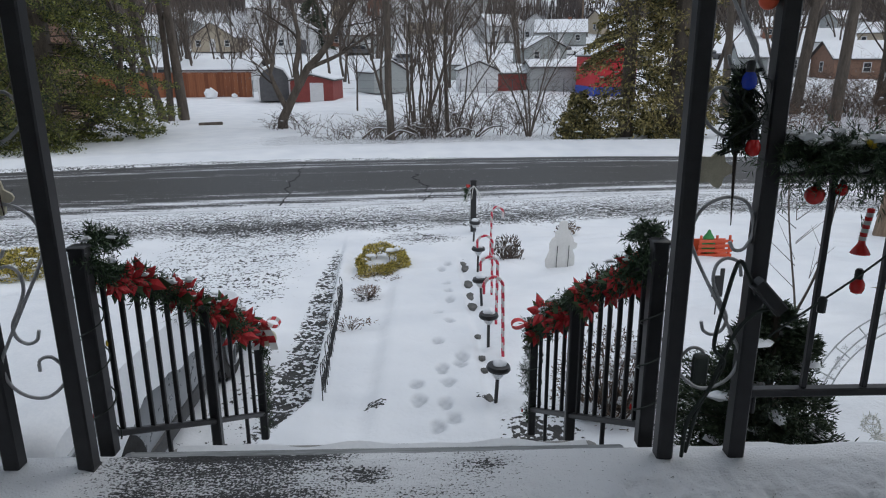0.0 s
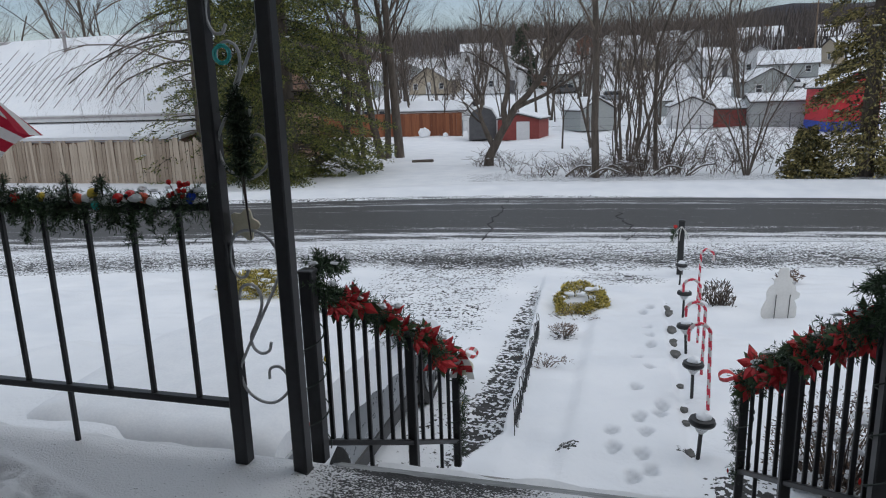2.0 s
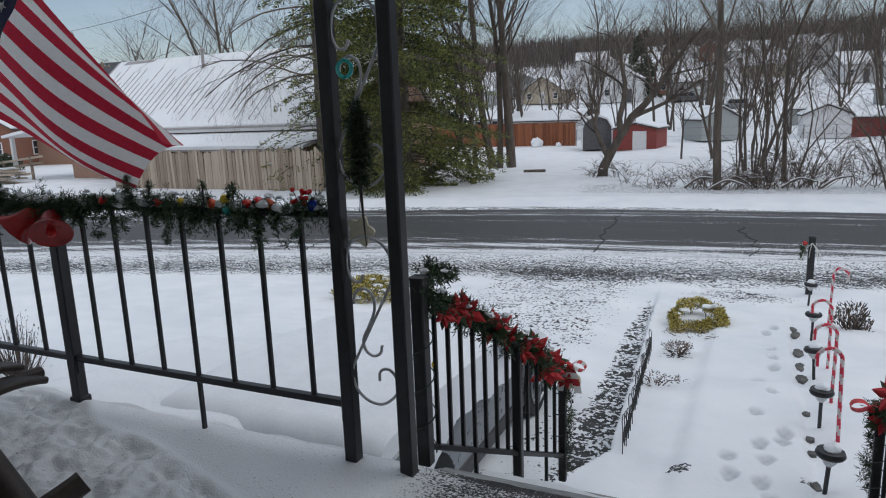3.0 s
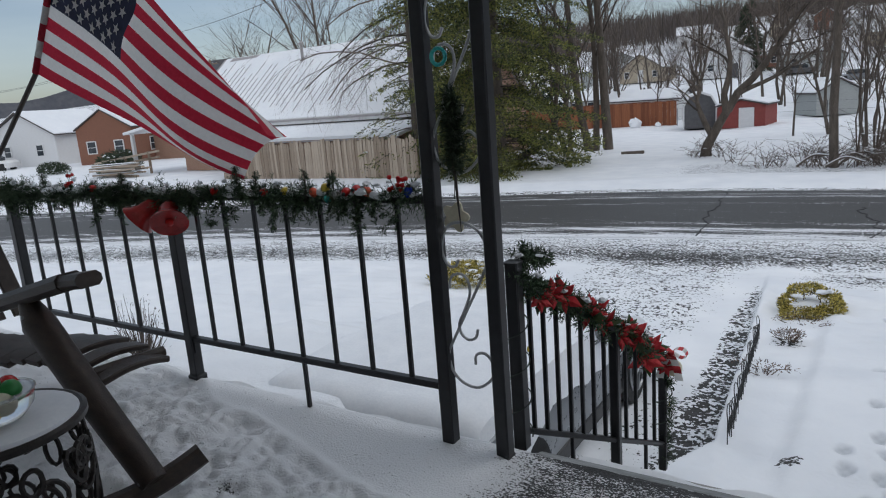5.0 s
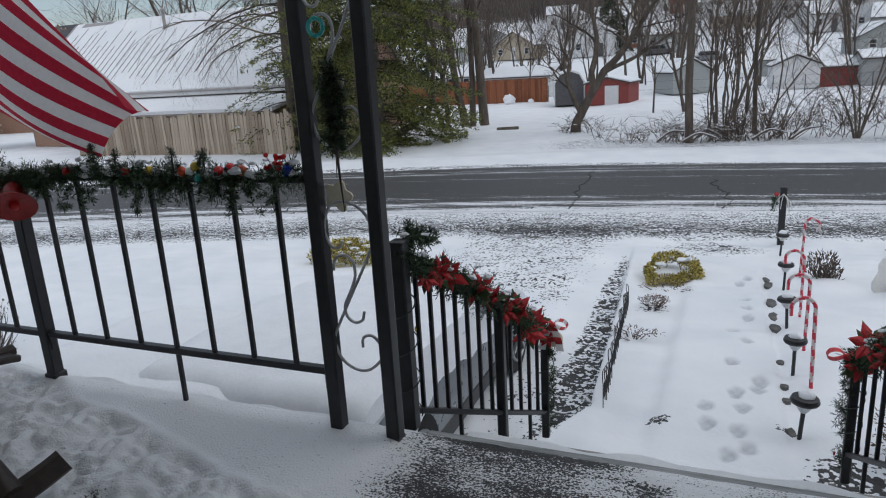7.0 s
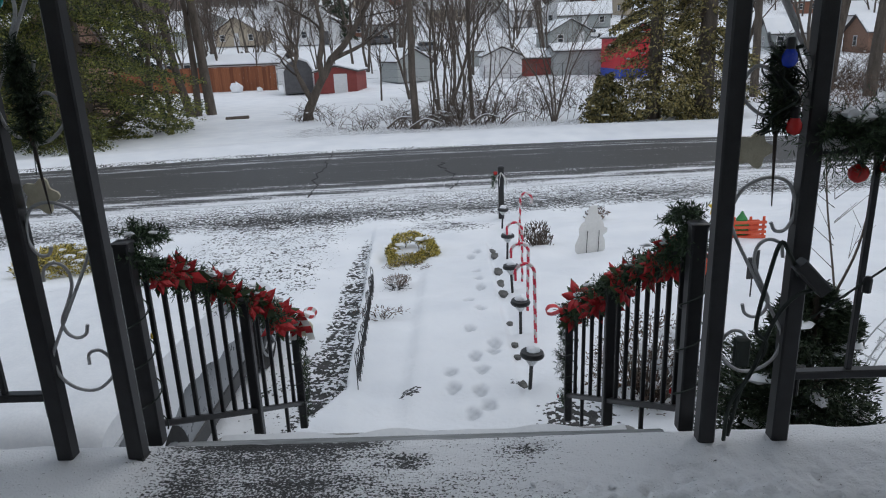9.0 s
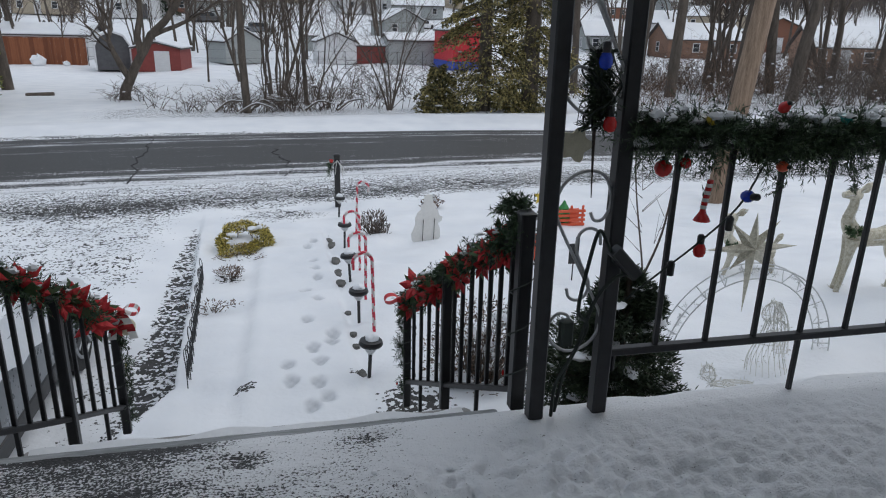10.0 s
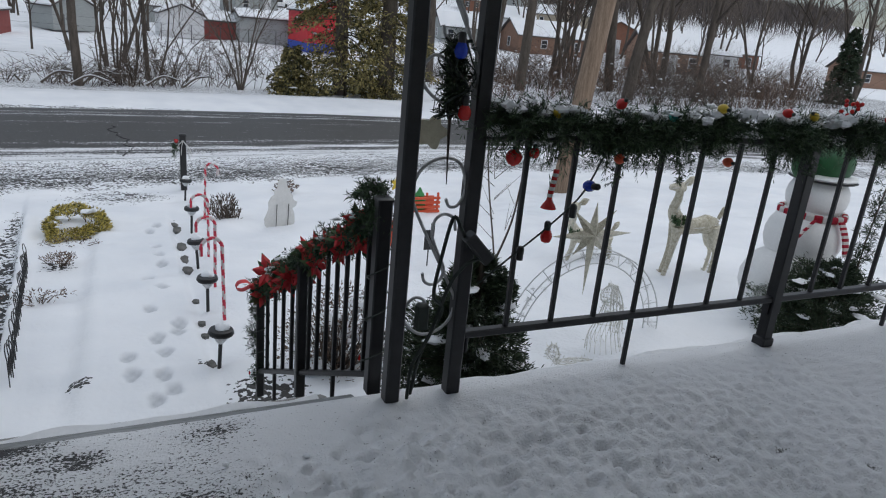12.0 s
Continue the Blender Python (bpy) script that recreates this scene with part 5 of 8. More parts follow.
def tuft_bush(name, label, x, y, rx, ry, h, count, m, blade, seed, stems=18, hollow=0.0, snow=0, up=0.6, stem_m=None, dz=0.0):
    """A shrub of stems and many leaf blades; hollow leaves a ring with an open middle."""
    rs = np.random.RandomState(seed)
    np.random.seed(seed)
    b = thing(name, put_on(x, y, dz), label, "shrub")
    a, q = rs.uniform(0, 6.283, count), np.sqrt(rs.uniform(hollow ** 2, 1, count))
    lift = rs.uniform(0, 1, count) ** 0.7
    edge = np.sqrt(np.clip(1.05 - q ** 2 * 0.8, 0.1, 1)) if not hollow else 0.55 + 0.45 * np.sin(np.clip((q - hollow) / (1 - hollow), 0, 1) * 3.14)
    wob = 1 + 0.13 * np.sin(3 * a + seed) + 0.09 * np.sin(7 * a + 2 * seed)
    base = np.stack([rx * q * wob * np.cos(a), ry * q * wob * np.sin(a), h * lift * edge], 1)
    d = rs.normal(size=(count, 3)) * 0.6 + np.stack([np.cos(a) * 0.6, np.sin(a) * 0.6, np.full(count, up)], 1)
    d /= np.linalg.norm(d, axis=1)[:, None]
    s = Shape().blades(base, d * (blade * rs.uniform(0.5, 1.3, count))[:, None], blade * 0.13)
    part("foliage", s, m, b, smooth=False)
    w = Shape()
    for k in range(stems):
        i = rs.randint(count)
        p = base[i]
        o = np.array([p[0] * 0.3, p[1] * 0.3, -0.05]) if not hollow else np.array([p[0], p[1], -0.05])
        w.tube([o, (o + p) / 2 + rs.normal(size=3) * 0.02, p], [0.006, 0.004, 0.002], 4)
    tagged(part("stem_work", w, stem_m or M_twig, b, smooth=False), kind="stuff")
    if snow:
        sn_ = Shape()
        for k in range(snow):
            i = rs.randint(count)
            p = base[i] * (0.9, 0.9, 1.0)
            r_ = rs.uniform(0.02, 0.055) * (1 + 0.8 * (h > 0.5))
            sn_.ball((p[0], p[1], p[2] + 0.01), (r_ * 1.5, r_, r_ * 0.5), 8, wob=0.3, seed=seed * 7 + k)
        tagged(part("snow_dusting", sn_, M_snow, b, "patches of snow"), kind="stuff")
    return b


tuft_bush("ring_shrub", "low golden evergreen ring shrub with snow in its middle", -0.21, 8.28, 0.30, 0.60, 0.12, 6500, M_gold, 0.042, 71, 24, 0.62, 14, 0.45)
tuft_bush("golden_shrub", "golden yellow evergreen shrub dusted with snow", -4.5, 8.1, 0.46, 0.40, 0.30, 4200, M_gold, 0.055, 72, 14, 0, 26)
tuft_bush("spirea_bush", "small bare reddish twig bush in the snow", 1.36, 8.36, 0.18, 0.2, 0.30, 320, M_twig, 0.06, 73, 90, 0, 0, 1.6)
tuft_bush("brown_shrub", "brown dry-leaved shrub beside the stair railing", 1.50, 4.0, 0.33, 0.30, 0.55, 2600, M_brush, 0.032, 74, 120, 0, 10, 0.3)
tuft_bush("perennial_tuft", "dead brown perennial tuft in the snowy bed", -0.27, 6.9, 0.13, 0.12, 0.07, 420, M_brush, 0.03, 75, 10)
tuft_bush("perennial_tuft", "sparse dry stalks poking through the snow", -0.35, 5.85, 0.24, 0.10, 0.05, 130, M_brush, 0.035, 76, 8)
tuft_bush("perennial_tuft", "sparse dry stalks poking through the snow", -0.22, 7.55, 0.26, 0.12, 0.05, 110, M_brush, 0.035, 78, 8)
tuft_bush("twig_bush", "small leafless shrub beyond the porch railing", -5.55, 3.75, 0.30, 0.28, 0.62, 220, M_twig, 0.03, 77, 110, 0, 0, 1.2)
tuft_bush("weed_tuft", "withered weed tuft at the roadside", 2.45, 10.0, 0.16, 0.1, 0.16, 120, M_brush, 0.08, 79, 14)
# evergreen shrub close to the porch, heavy with snow
np.random.seed(8)
sp = thing("juniper_tip", put_on(5.35, 3.3, 0.5), "tall wispy evergreen leader above the shrub", "shrub")
part("foliage", needle_rope([(0, 0, 0), (0.02, 0, 0.35), (0.08, 0, 0.75)], 0.10, 1400, 0.06, 83), M_yew, sp, smooth=False)
part("stem", Shape().tube([(0, 0, -0.4), (0.02, 0, 0.35), (0.08, 0, 0.78)], 0.006, 5), M_twig, sp)
# bare sapling behind the shrub
sa = thing("sapling", put_on(2.75, 4.3), "thin bare forked sapling behind the evergreen shrub", "sapling")
w = Shape()
w.tube(curve_pts([(0, 0, -0.05), (0.02, 0, 0.35), (0.0, 0, 0.6), (-0.12, 0, 1.2), (-0.15, 0.05, 1.75)], 5), np.linspace(0.011, 0.003, 21), 6)
w.tube(curve_pts([(0.0, 0, 0.5), (0.12, 0, 0.85), (0.18, 0, 1.3), (0.30, 0, 1.7)], 5), np.linspace(0.010, 0.003, 16), 6)
rg = random.Random(12)
for k in range(15):
    z = rg.uniform(0.5, 1.5)
    x = rg.choice((-0.1 * (z - 0.5), 0.25 * (z - 0.5)))
    part("twig", Shape().tube([(x, 0, z), (x + rg.uniform(-0.2, 0.2), rg.uniform(-0.1, 0.1), z + rg.uniform(0.1, 0.3))], [0.0028, 0.001], 4), M_twig, sa)
part("stem", w, M_twig, sa)

# stones along the walk edge
rg = random.Random(31)
for y, r in [(4.25, 0.10), (4.75, 0.05), (5.0, 0.05), (5.5, 0.06), (6.4, 0.07), (6.75, 0.09), (7.25, 0.10), (8.0, 0.10), (8.3, 0.11), (3.74, 0.16), (3.8, 0.14)]:
    x = 0.76 if y > 4 else 1.0 + rg.uniform(-0.12, 0.12)
    wide, long_ = (0.085, 2.0 * r) if y > 6 else (0.05, r)
    cut = [(rg.uniform(0.8, 1.1) * math.cos(a), rg.uniform(0.8, 1.1) * math.sin(a)) for a in np.linspace(0.5, 5.8, 7)]
    slab = Shape().add([(wide * 0.62 * a, long_ * 0.62 * b, c) for c in (-0.03, 0.002) for a, b in cut] + [(wide * 0.54 * a, long_ * 0.56 * b, 0.007) for a, b in cut],
                       [[q * 7 + n_, q * 7 + (n_ + 1) % 7, (q + 1) * 7 + (n_ + 1) % 7, (q + 1) * 7 + n_] for q in range(2) for n_ in range(7)] + [list(range(14, 21))])
    solid("edging_stone", slab, M_stone, "flat grey edging stone half under snow", "stone", at=put_on(x + 0.012 * (y - 4), y, -0.012), group="edging stones")

# snowman cut-out board seen from behind
sc = thing("snowman_board", pose(*put_on(1.92, 7.85, -0.02), 4, 0, 8), "plain pale board cut out as a snowman, on wire legs", "yard sign")
prof = [(-0.12, 0), (-0.16, 0.05), (-0.165, 0.13), (-0.14, 0.20), (-0.125, 0.25), (-0.13, 0.33), (-0.105, 0.39), (-0.07, 0.42), (-0.075, 0.47), (-0.045, 0.49), (-0.04, 0.57), (-0.01, 0.605), (0.045, 0.60), (0.06, 0.50), (0.09, 0.48), (0.085, 0.43), (0.115, 0.40), (0.13, 0.34), (0.165, 0.32), (0.16, 0.27), (0.12, 0.24), (0.145, 0.17), (0.15, 0.07), (0.12, 0)]
s = Shape()
n = len(prof)
s.add([(x * 1.15, -0.006, z) for x, z in prof] + [(x * 1.15, 0.006, z) for x, z in prof], [list(range(n))[::-1], list(range(n, 2 * n))] + [[i, (i + 1) % n, n + (i + 1) % n, n + i] for i in range(n)])
part("board", s, mat("weathered_white_board", (0.66, 0.65, 0.62), (0.78, 0.77, 0.74), 5, 0.7, 0.1), sc, smooth=False)
for x in (-0.05, 0.09):
    part("wire_leg", Shape().tube([(x, -0.02, 0.3), (x, -0.012, 0.3), (x - 0.01, -0.03, -0.05)], 0.004, 5), M_black, sc)

# kerbside post with a wreath and white ribbons
kp = thing("wooden_post", put_on(1.07, 10.5, -0.05), "black square post with a small red-berried wreath and ribbons", "post")
part("post", Shape().bar((0, 0, 0), (0, 0, 0.83), 0.085, ch=0.01, up=(0, 1, 0)).box((0, 0, 0.835), (0.10, 0.10, 0.03), ch=0.012), M_black, kp)
part("greenery", needle_rope([(-0.09, -0.05, 0.72), (-0.12, -0.05, 0.64), (-0.10, -0.05, 0.56)], 0.05, 500, 0.05, 91), M_pine, kp, smooth=False)
part("red_bow", Shape().ball((-0.09, -0.08, 0.76), (0.032, 0.02, 0.024), 10, wob=0.5), M_belred, kp)
for k, x in enumerate((-0.12, -0.03, 0.08, 0.11)):
    part("ribbon", Shape().tube(curve_pts([(0, -0.05, 0.76), (x * 0.7, -0.06, 0.66), (x, -0.06, 0.50 + 0.05 * (k % 2))], 5), 0.006, 4), M_fwhite, kp, "white ribbon")

# wooden sleigh decoration
sl = thing("sleigh_decoration", put_on(3.9, 8.3, -0.02), "red slatted sleigh with a green tree and yellow star", "yard decoration")
for k in range(4):
    part("slat", Shape().box((0, -0.10, 0.06 + 0.06 * k), (0.42, 0.02, 0.035), ch=0.005), M_orange, sl)
for x in (-0.18, 0.02, 0.18):
    part("upright", Shape().box((x, -0.085, 0.15), (0.03, 0.02, 0.32), ch=0.004), M_orange, sl)
part("back_panel", Shape().box((0, 0.1, 0.12), (0.42, 0.02, 0.2), ch=0.005), M_orange, sl)
part("floor_board", Shape().box((0, 0, 0.05), (0.40, 0.2, 0.02), ch=0.004), M_orange, sl)
part("green_tree", Shape().lathe((-0.05, 0, 0.08), [(0.09, 0), (0.10, 0.10), (0.06, 0.15), (0.07, 0.18), (0.03, 0.24), (0.01, 0.28)], 9), M_greenpl, sl)
st_ = Shape()
ring = [((0.11 if k % 2 == 0 else 0.05) * math.sin(math.pi * k / 5), (0.11 if k % 2 == 0 else 0.05) * math.cos(math.pi * k / 5)) for k in range(10)]
st_.add([(-0.38 + a, -0.01, 0.42 + b) for a, b in ring] + [(-0.38 + a, 0.01, 0.42 + b) for a, b in ring], [list(range(10)), list(range(10, 20))[::-1]] + [[i, 10 + i, 10 + (i + 1) % 10, (i + 1) % 10] for i in range(10)])
part("star", st_, M_yelpl, sl, "yellow star", smooth=False)
part("star_post", Shape().bar((-0.38, 0, 0), (-0.38, 0, 0.5), 0.02), M_darkwood, sl)


# ---- wire-and-tinsel figures ----
def tinsel_limb(pts, r, count, seed):
    """A tapering wire form wound with tinsel, with loose ends round it."""
    P = curve_pts(pts, 5)
    R = np.interp(np.linspace(0, 1, len(P)), np.linspace(0, 1, len(r)), r)
    s = needle_rope(P, float(np.mean(r)) * 0.95, count, 0.022, seed, 0.0, 0.09)
    return s.tube(P, R, 10)


def deer(m, label, seed, kneel):
    d = thing("wire_deer", m, label, "yard decoration", "wire deer")
    z = 0.36 if kneel else 0.57
    body = [(-0.24, 0, z), (-0.05, 0, z - 0.03), (0.15, 0, z - 0.02), (0.36, 0, z + 0.01)]
    jobs = [("body", body, [0.07, 0.105, 0.085, 0.085, 0.105, 0.05], 1500), ("neck", [(-0.20, 0, z + 0.0), (-0.30, 0, z + 0.14), (-0.27, 0, z + 0.27), (-0.27, 0, z + 0.36)], [0.095, 0.075, 0.052, 0.046, 0.05], 700),
            ("head", [(-0.22, 0, z + 0.37), (-0.30, 0, z + 0.385), (-0.42, 0, z + 0.375)], [0.045, 0.058, 0.045, 0.024], 320), ("ear", [(-0.23, 0.02, z + 0.40), (-0.14, 0.02, z + 0.43), (-0.07, 0.02, z + 0.47)], [0.012, 0.04, 0.012], 120),
            ("ear", [(-0.25, -0.03, z + 0.41), (-0.17, -0.03, z + 0.47), (-0.12, -0.03, z + 0.49)], [0.012, 0.03, 0.010], 90), ("tail", [(0.39, 0, z + 0.05), (0.46, 0, z + 0.14), (0.50, 0, z + 0.18)], [0.02, 0.04, 0.015], 120)]
    for x, y, back in ((-0.25, -0.05, 0), (-0.20, 0.06, 0), (0.34, -0.05, 1), (0.37, 0.06, 1)):
        if back:
            jobs.append(("leg", [(x - 0.03, y, z - 0.02), (x - 0.01, y, z * 0.62), (x + 0.06, y, z * 0.42), (x + 0.03, y, 0.0)], [0.085, 0.062, 0.03, 0.022, 0.02], 320))
        else:
            jobs.append(("leg", [(x + 0.01, y, z - 0.03), (x - 0.01, y, z * 0.5), (x - 0.07, y, 0.0)], [0.07, 0.045, 0.032, 0.026, 0.026], 320))
    for k, (nm, pts, r, c) in enumerate(jobs):
        o = part(nm, tinsel_limb(pts, r, c, seed + k), M_tinsel, d, smooth=True)
        ln = curve_pts(pts, 4) + np.array([0, -float(np.mean(r)), 0])
        part("wire", Shape().tube(ln, 0.003, 4), M_wire, o)
    part("collar", needle_rope([(-0.34, -0.07, z + 0.06), (-0.27, -0.09, z + 0.03), (-0.19, -0.07, z + 0.06)], 0.04, 330, 0.04, seed + 30, fat=0.2), M_leaf, d, "green leaf collar with a bow", smooth=False)
    return d


deer(pose(5.47, 5.12, float(land(5.6, 5.12)) - 0.03, 0, 0, -7) @ Matrix.Diagonal((0.80, 0.95, 0.97, 1)), "standing wire deer covered in champagne tinsel with a green collar", 201, False)
deer(pose(4.76, 5.82, float(land(5.0, 5.8)) - 0.03, 0, 0, -12) @ Matrix.Diagonal((0.68, 0.8, 0.8, 1)), "lower wire deer covered in champagne tinsel", 231, True)

ar = thing("lighted_arch", (3.36, 3.9, float(land(3.4, 3.9)) - 0.02), "white wire arch with a star over a manger scene", "yard decoration")
th = np.linspace(0, math.pi, 25)
for rr, yy in ((0.66, -0.05), (0.66, 0.05), (0.57, 0.0)):
    part("arch_wire", Shape().tube(np.stack([rr * np.cos(th), np.full(25, yy), 1.05 * rr * np.sin(th) + 0.02], 1), 0.005, 5), M_wire, ar)
for a in th[1:-1:2]:
    part("cross_wire", Shape().tube([(0.66 * math.cos(a), -0.05, 0.693 * math.sin(a) + 0.02), (0.57 * math.cos(a), 0, 0.6 * math.sin(a) + 0.02), (0.66 * math.cos(a), 0.05, 0.693 * math.sin(a) + 0.02)], 0.004, 4), M_wire, ar)
part("arch_tinsel", needle_rope(np.stack([0.63 * np.cos(th), 0 * th, 0.66 * np.sin(th) + 0.02], 1), 0.05, 900, 0.03, 251), mat("white_tinsel", (0.5, 0.5, 0.5), (0.72, 0.73, 0.73), 20, 0.4, 0, island=0.5), ar, smooth=False)
sx, sz = -0.11, 0.86
for k, ln in enumerate((0.24, 0.42, 0.34, 0.34, 0.46, 0.34, 0.34, 0.42)):
    a = math.pi / 2 + k * math.pi / 4
    ln = ln if k % 2 == 0 else ln * 0.6
    tip = (sx + ln * math.cos(a), -0.06, sz + ln * math.sin(a))
    l_, r_ = a + 0.42, a - 0.42
    s = Shape()
    s.add([(sx, -0.10, sz), (sx + 0.085 * math.cos(l_), -0.06, sz + 0.085 * math.sin(l_)), tip, (sx + 0.085 * math.cos(r_), -0.06, sz + 0.085 * math.sin(r_)), (sx, -0.02, sz)], [[0, 1, 2], [0, 2, 3], [4, 2, 1], [4, 3, 2]])
    part("star_ray", s, M_tinsel, ar, smooth=False)


def wire_form(s, pts, r, n=9, rings=7, wire=0.0022):
    """A hollow form of thin wires: lines along it and hoops round it."""
    P = np.asarray(curve_pts(pts, 6))
    R = np.interp(np.linspace(0, 1, len(P)), np.linspace(0, 1, len(r)), r)
    for k in range(n):
        a = 2 * math.pi * k / n
        s.tube(P + np.stack([R * math.cos(a), 0.7 * R * math.sin(a), 0 * R], 1), wire, 4)
    for i in np.linspace(0, len(P) - 1, rings).astype(int):
        t = np.linspace(0, 2 * math.pi, 15)
        s.tube(np.stack([P[i][0] + R[i] * np.cos(t), P[i][1] + 0.7 * R[i] * np.sin(t), P[i][2] + 0 * t], 1), wire, 4)
    np.random.seed(n)
    q = np.random.randint(0, len(P), 150)
    a = np.random.uniform(0, 6.28, 150)
    base = P[q] + np.stack([R[q] * np.cos(a), 0.7 * R[q] * np.sin(a), 0 * a], 1)
    return s.blades(base, np.random.normal(0, 0.014, (150, 3)), 0.003)


M_pale = mat("pale_wire_and_tinsel", (0.66, 0.65, 0.60), (0.82, 0.81, 0.76), 18, 0.45, 0, island=0.4)
fg = Shape()
wire_form(fg, [(0.0, 0, 0), (-0.02, 0, 0.14), (0.02, 0, 0.30), (0.0, 0, 0.38)], [0.15, 0.13, 0.10, 0.085, 0.05], 20, 3)
wire_form(fg, [(-0.02, 0, 0.36), (-0.03, 0, 0.43), (-0.03, 0, 0.51)], [0.035, 0.065, 0.07, 0.055, 0.01], 14, 3)
wire_form(fg, [(0.09, 0, 0.14), (0.06, 0, 0.32), (0.01, 0, 0.50)], [0.05, 0.05, 0.055, 0.045, 0.015], 12, 2)
wire_form(fg, [(-0.03, -0.03, 0.31), (-0.12, -0.04, 0.25), (-0.17, -0.04, 0.32)], [0.03, 0.025, 0.015], 8, 2)
solid("kneeling_statue", fg, M_pale, "pale openwork kneeling yard figure of wire and tinsel", "statue", smooth=True, at=(3.42, 3.72, float(land(3.4, 3.7)) - 0.02))
lm = Shape()
wire_form(lm, [(-0.13, 0, 0.17), (0.0, 0, 0.16), (0.14, 0, 0.15)], [0.02, 0.06, 0.075, 0.06, 0.02], 8, 6)
wire_form(lm, [(-0.14, 0, 0.19), (-0.17, 0, 0.25), (-0.17, 0, 0.30)], [0.02, 0.05, 0.045, 0.015], 7, 4)
for x in (-0.1, -0.04, 0.08, 0.12):
    lm.tube([(x, 0, 0.12), (x, 0, -0.02)], 0.006, 6)
solid("lamb_figure", lm, M_pale, "small pale wire lamb yard figure", "statue", smooth=True, at=(2.95, 3.45, float(land(2.9, 3.4)) - 0.09))

# inflatable snowman
im = thing("inflatable_snowman", Matrix.Translation(put_on(5.55, 3.95, -0.02)) @ Matrix.Scale(0.93, 4), "large white inflatable snowman with a scarf and green hat", "yard decoration")
part("lower_ball", Shape().ball((-0.08, 0, 0.32), (0.42, 0.40, 0.36), 22), M_white, im)
part("middle_ball", Shape().ball((0.0, 0, 0.76), (0.34, 0.33, 0.32), 22), M_white, im)
part("head", Shape().ball((0.05, 0, 1.14), (0.27, 0.26, 0.24), 20), M_white, im)
part("hat_brim", Shape().lathe((0.06, 0, 1.31), [(0.27, 0), (0.285, 0.015), (0.27, 0.035), (0.2, 0.045)], 22), M_white, im)
part("hat_band", Shape().lathe((0.06, 0, 1.30), [(0.275, -0.008), (0.29, 0), (0.275, 0.008)], 22), M_black, im)
part("hat", Shape().lathe((0.06, 0, 1.34), [(0.20, 0), (0.23, 0.08), (0.22, 0.17), (0.17, 0.24), (0.06, 0.27)], 20), M_hatgreen, im)
part("hat_flap", Shape().ball((-0.30, -0.04, 1.46), (0.10, 0.09, 0.15), 12), M_hatgreen, im)
part("nose", Shape().lathe((-0.24, -0.10, 1.12), [(0.016, -0.06), (0.024, 0.0), (0.014, 0.06)], 8), M_redpl, im)
s = Shape()
for k in range(26):
    a, b = 2 * math.pi * k / 26, 2 * math.pi * (k + 1) / 26
    s.bar((0.04 + 0.27 * math.cos(a), 0.27 * math.sin(a), 0.985), (0.04 + 0.27 * math.cos(b), 0.27 * math.sin(b), 0.985), 0.05, 0.06, 0.01, mi=k % 2)
part("scarf", s, [M_fred, M_fwhite], im)
for pts in ([(-0.20, -0.22, 0.98), (-0.36, -0.2, 0.80), (-0.43, -0.16, 0.60)], [(0.04, -0.30, 0.98), (0.06, -0.36, 0.85), (0.10, -0.38, 0.68)]):
    C = curve_pts(pts, 6)
    s = Shape()
    s.sweep(C, 0.07 if pts[0][0] > 0 else 0.035, 0.02, (1, 0, 0), 0.004)
    s.mi = [(i // 8) % 2 for i in range(len(s.f))]
    part("scarf_end", s, [M_fred, M_fwhite], im)
for k, (x, y, m, w_) in enumerate(((2.95, 5.9, M_black, "dark cat-shaped"), (2.62, 6.1, M_orange, "pink bird-shaped"))):
    g = thing("garden_stake", put_on(x, y, -0.02), w_ + " flat garden stake in the snow", "garden stake")
    part("panel", Shape().box((0, 0, 0.30), (0.10, 0.012, 0.20), ch=0.004).box((0.03, 0, 0.43), (0.04, 0.012, 0.07), ch=0.003), m, g)
    part("stake", Shape().bar((0, 0, 0), (0, 0, 0.22), 0.012), M_black, g)

# ---- snowed-in car on the drive ----
car = thing("parked_car", (-2.25, 4.4, -1.50), "silver-grey car buried in snow on the sunken drive", "car")
W2 = 0.87
side = [(-1.35, 0.32), (-1.4, 0.62), (-1.3, 0.88), (-1.0, 0.92), (0.55, 0.88), (1.45, 0.68), (1.85, 0.50), (1.9, 0.34)]
s = Shape()
n = len(side)
for x, k in ((-W2, 0.94), (-W2 + 0.06, 1.0), (W2 - 0.06, 1.0), (W2, 0.94)):
    s.add([(x, y * (1.0 if abs(x) < W2 else 0.985), 0.22 + (z - 0.22) * k) for y, z in side], [])
for q in range(3):
    for i in range(n):
        j = (i + 1) % n
        s.f.append([q * n + i, q * n + j, (q + 1) * n + j, (q + 1) * n + i])
        s.mi.append(0)
s.f += [list(range(n))[::-1], [3 * n + i for i in range(n)]]
s.mi += [0, 0]
part("body", s, M_cargrey, car)
sn = Shape()
uu, vv = np.meshgrid(np.linspace(-1, 1, 26), np.linspace(-1, 1, 44))
sy = 0.24 + 1.70 * vv
sx_ = uu * (W2 + 0.045)
top = np.interp(sy, [-1.4, -1.0, 0.55, 1.45, 1.85], [0.89, 0.92, 0.88, 0.68, 0.50]) + 0.09 + 0.05 * (1 - np.abs(uu) ** 4) * np.exp(-((sy + 0.4) / 1.3) ** 2) + waves(sx_, sy, 61, 0.012, 0.5)
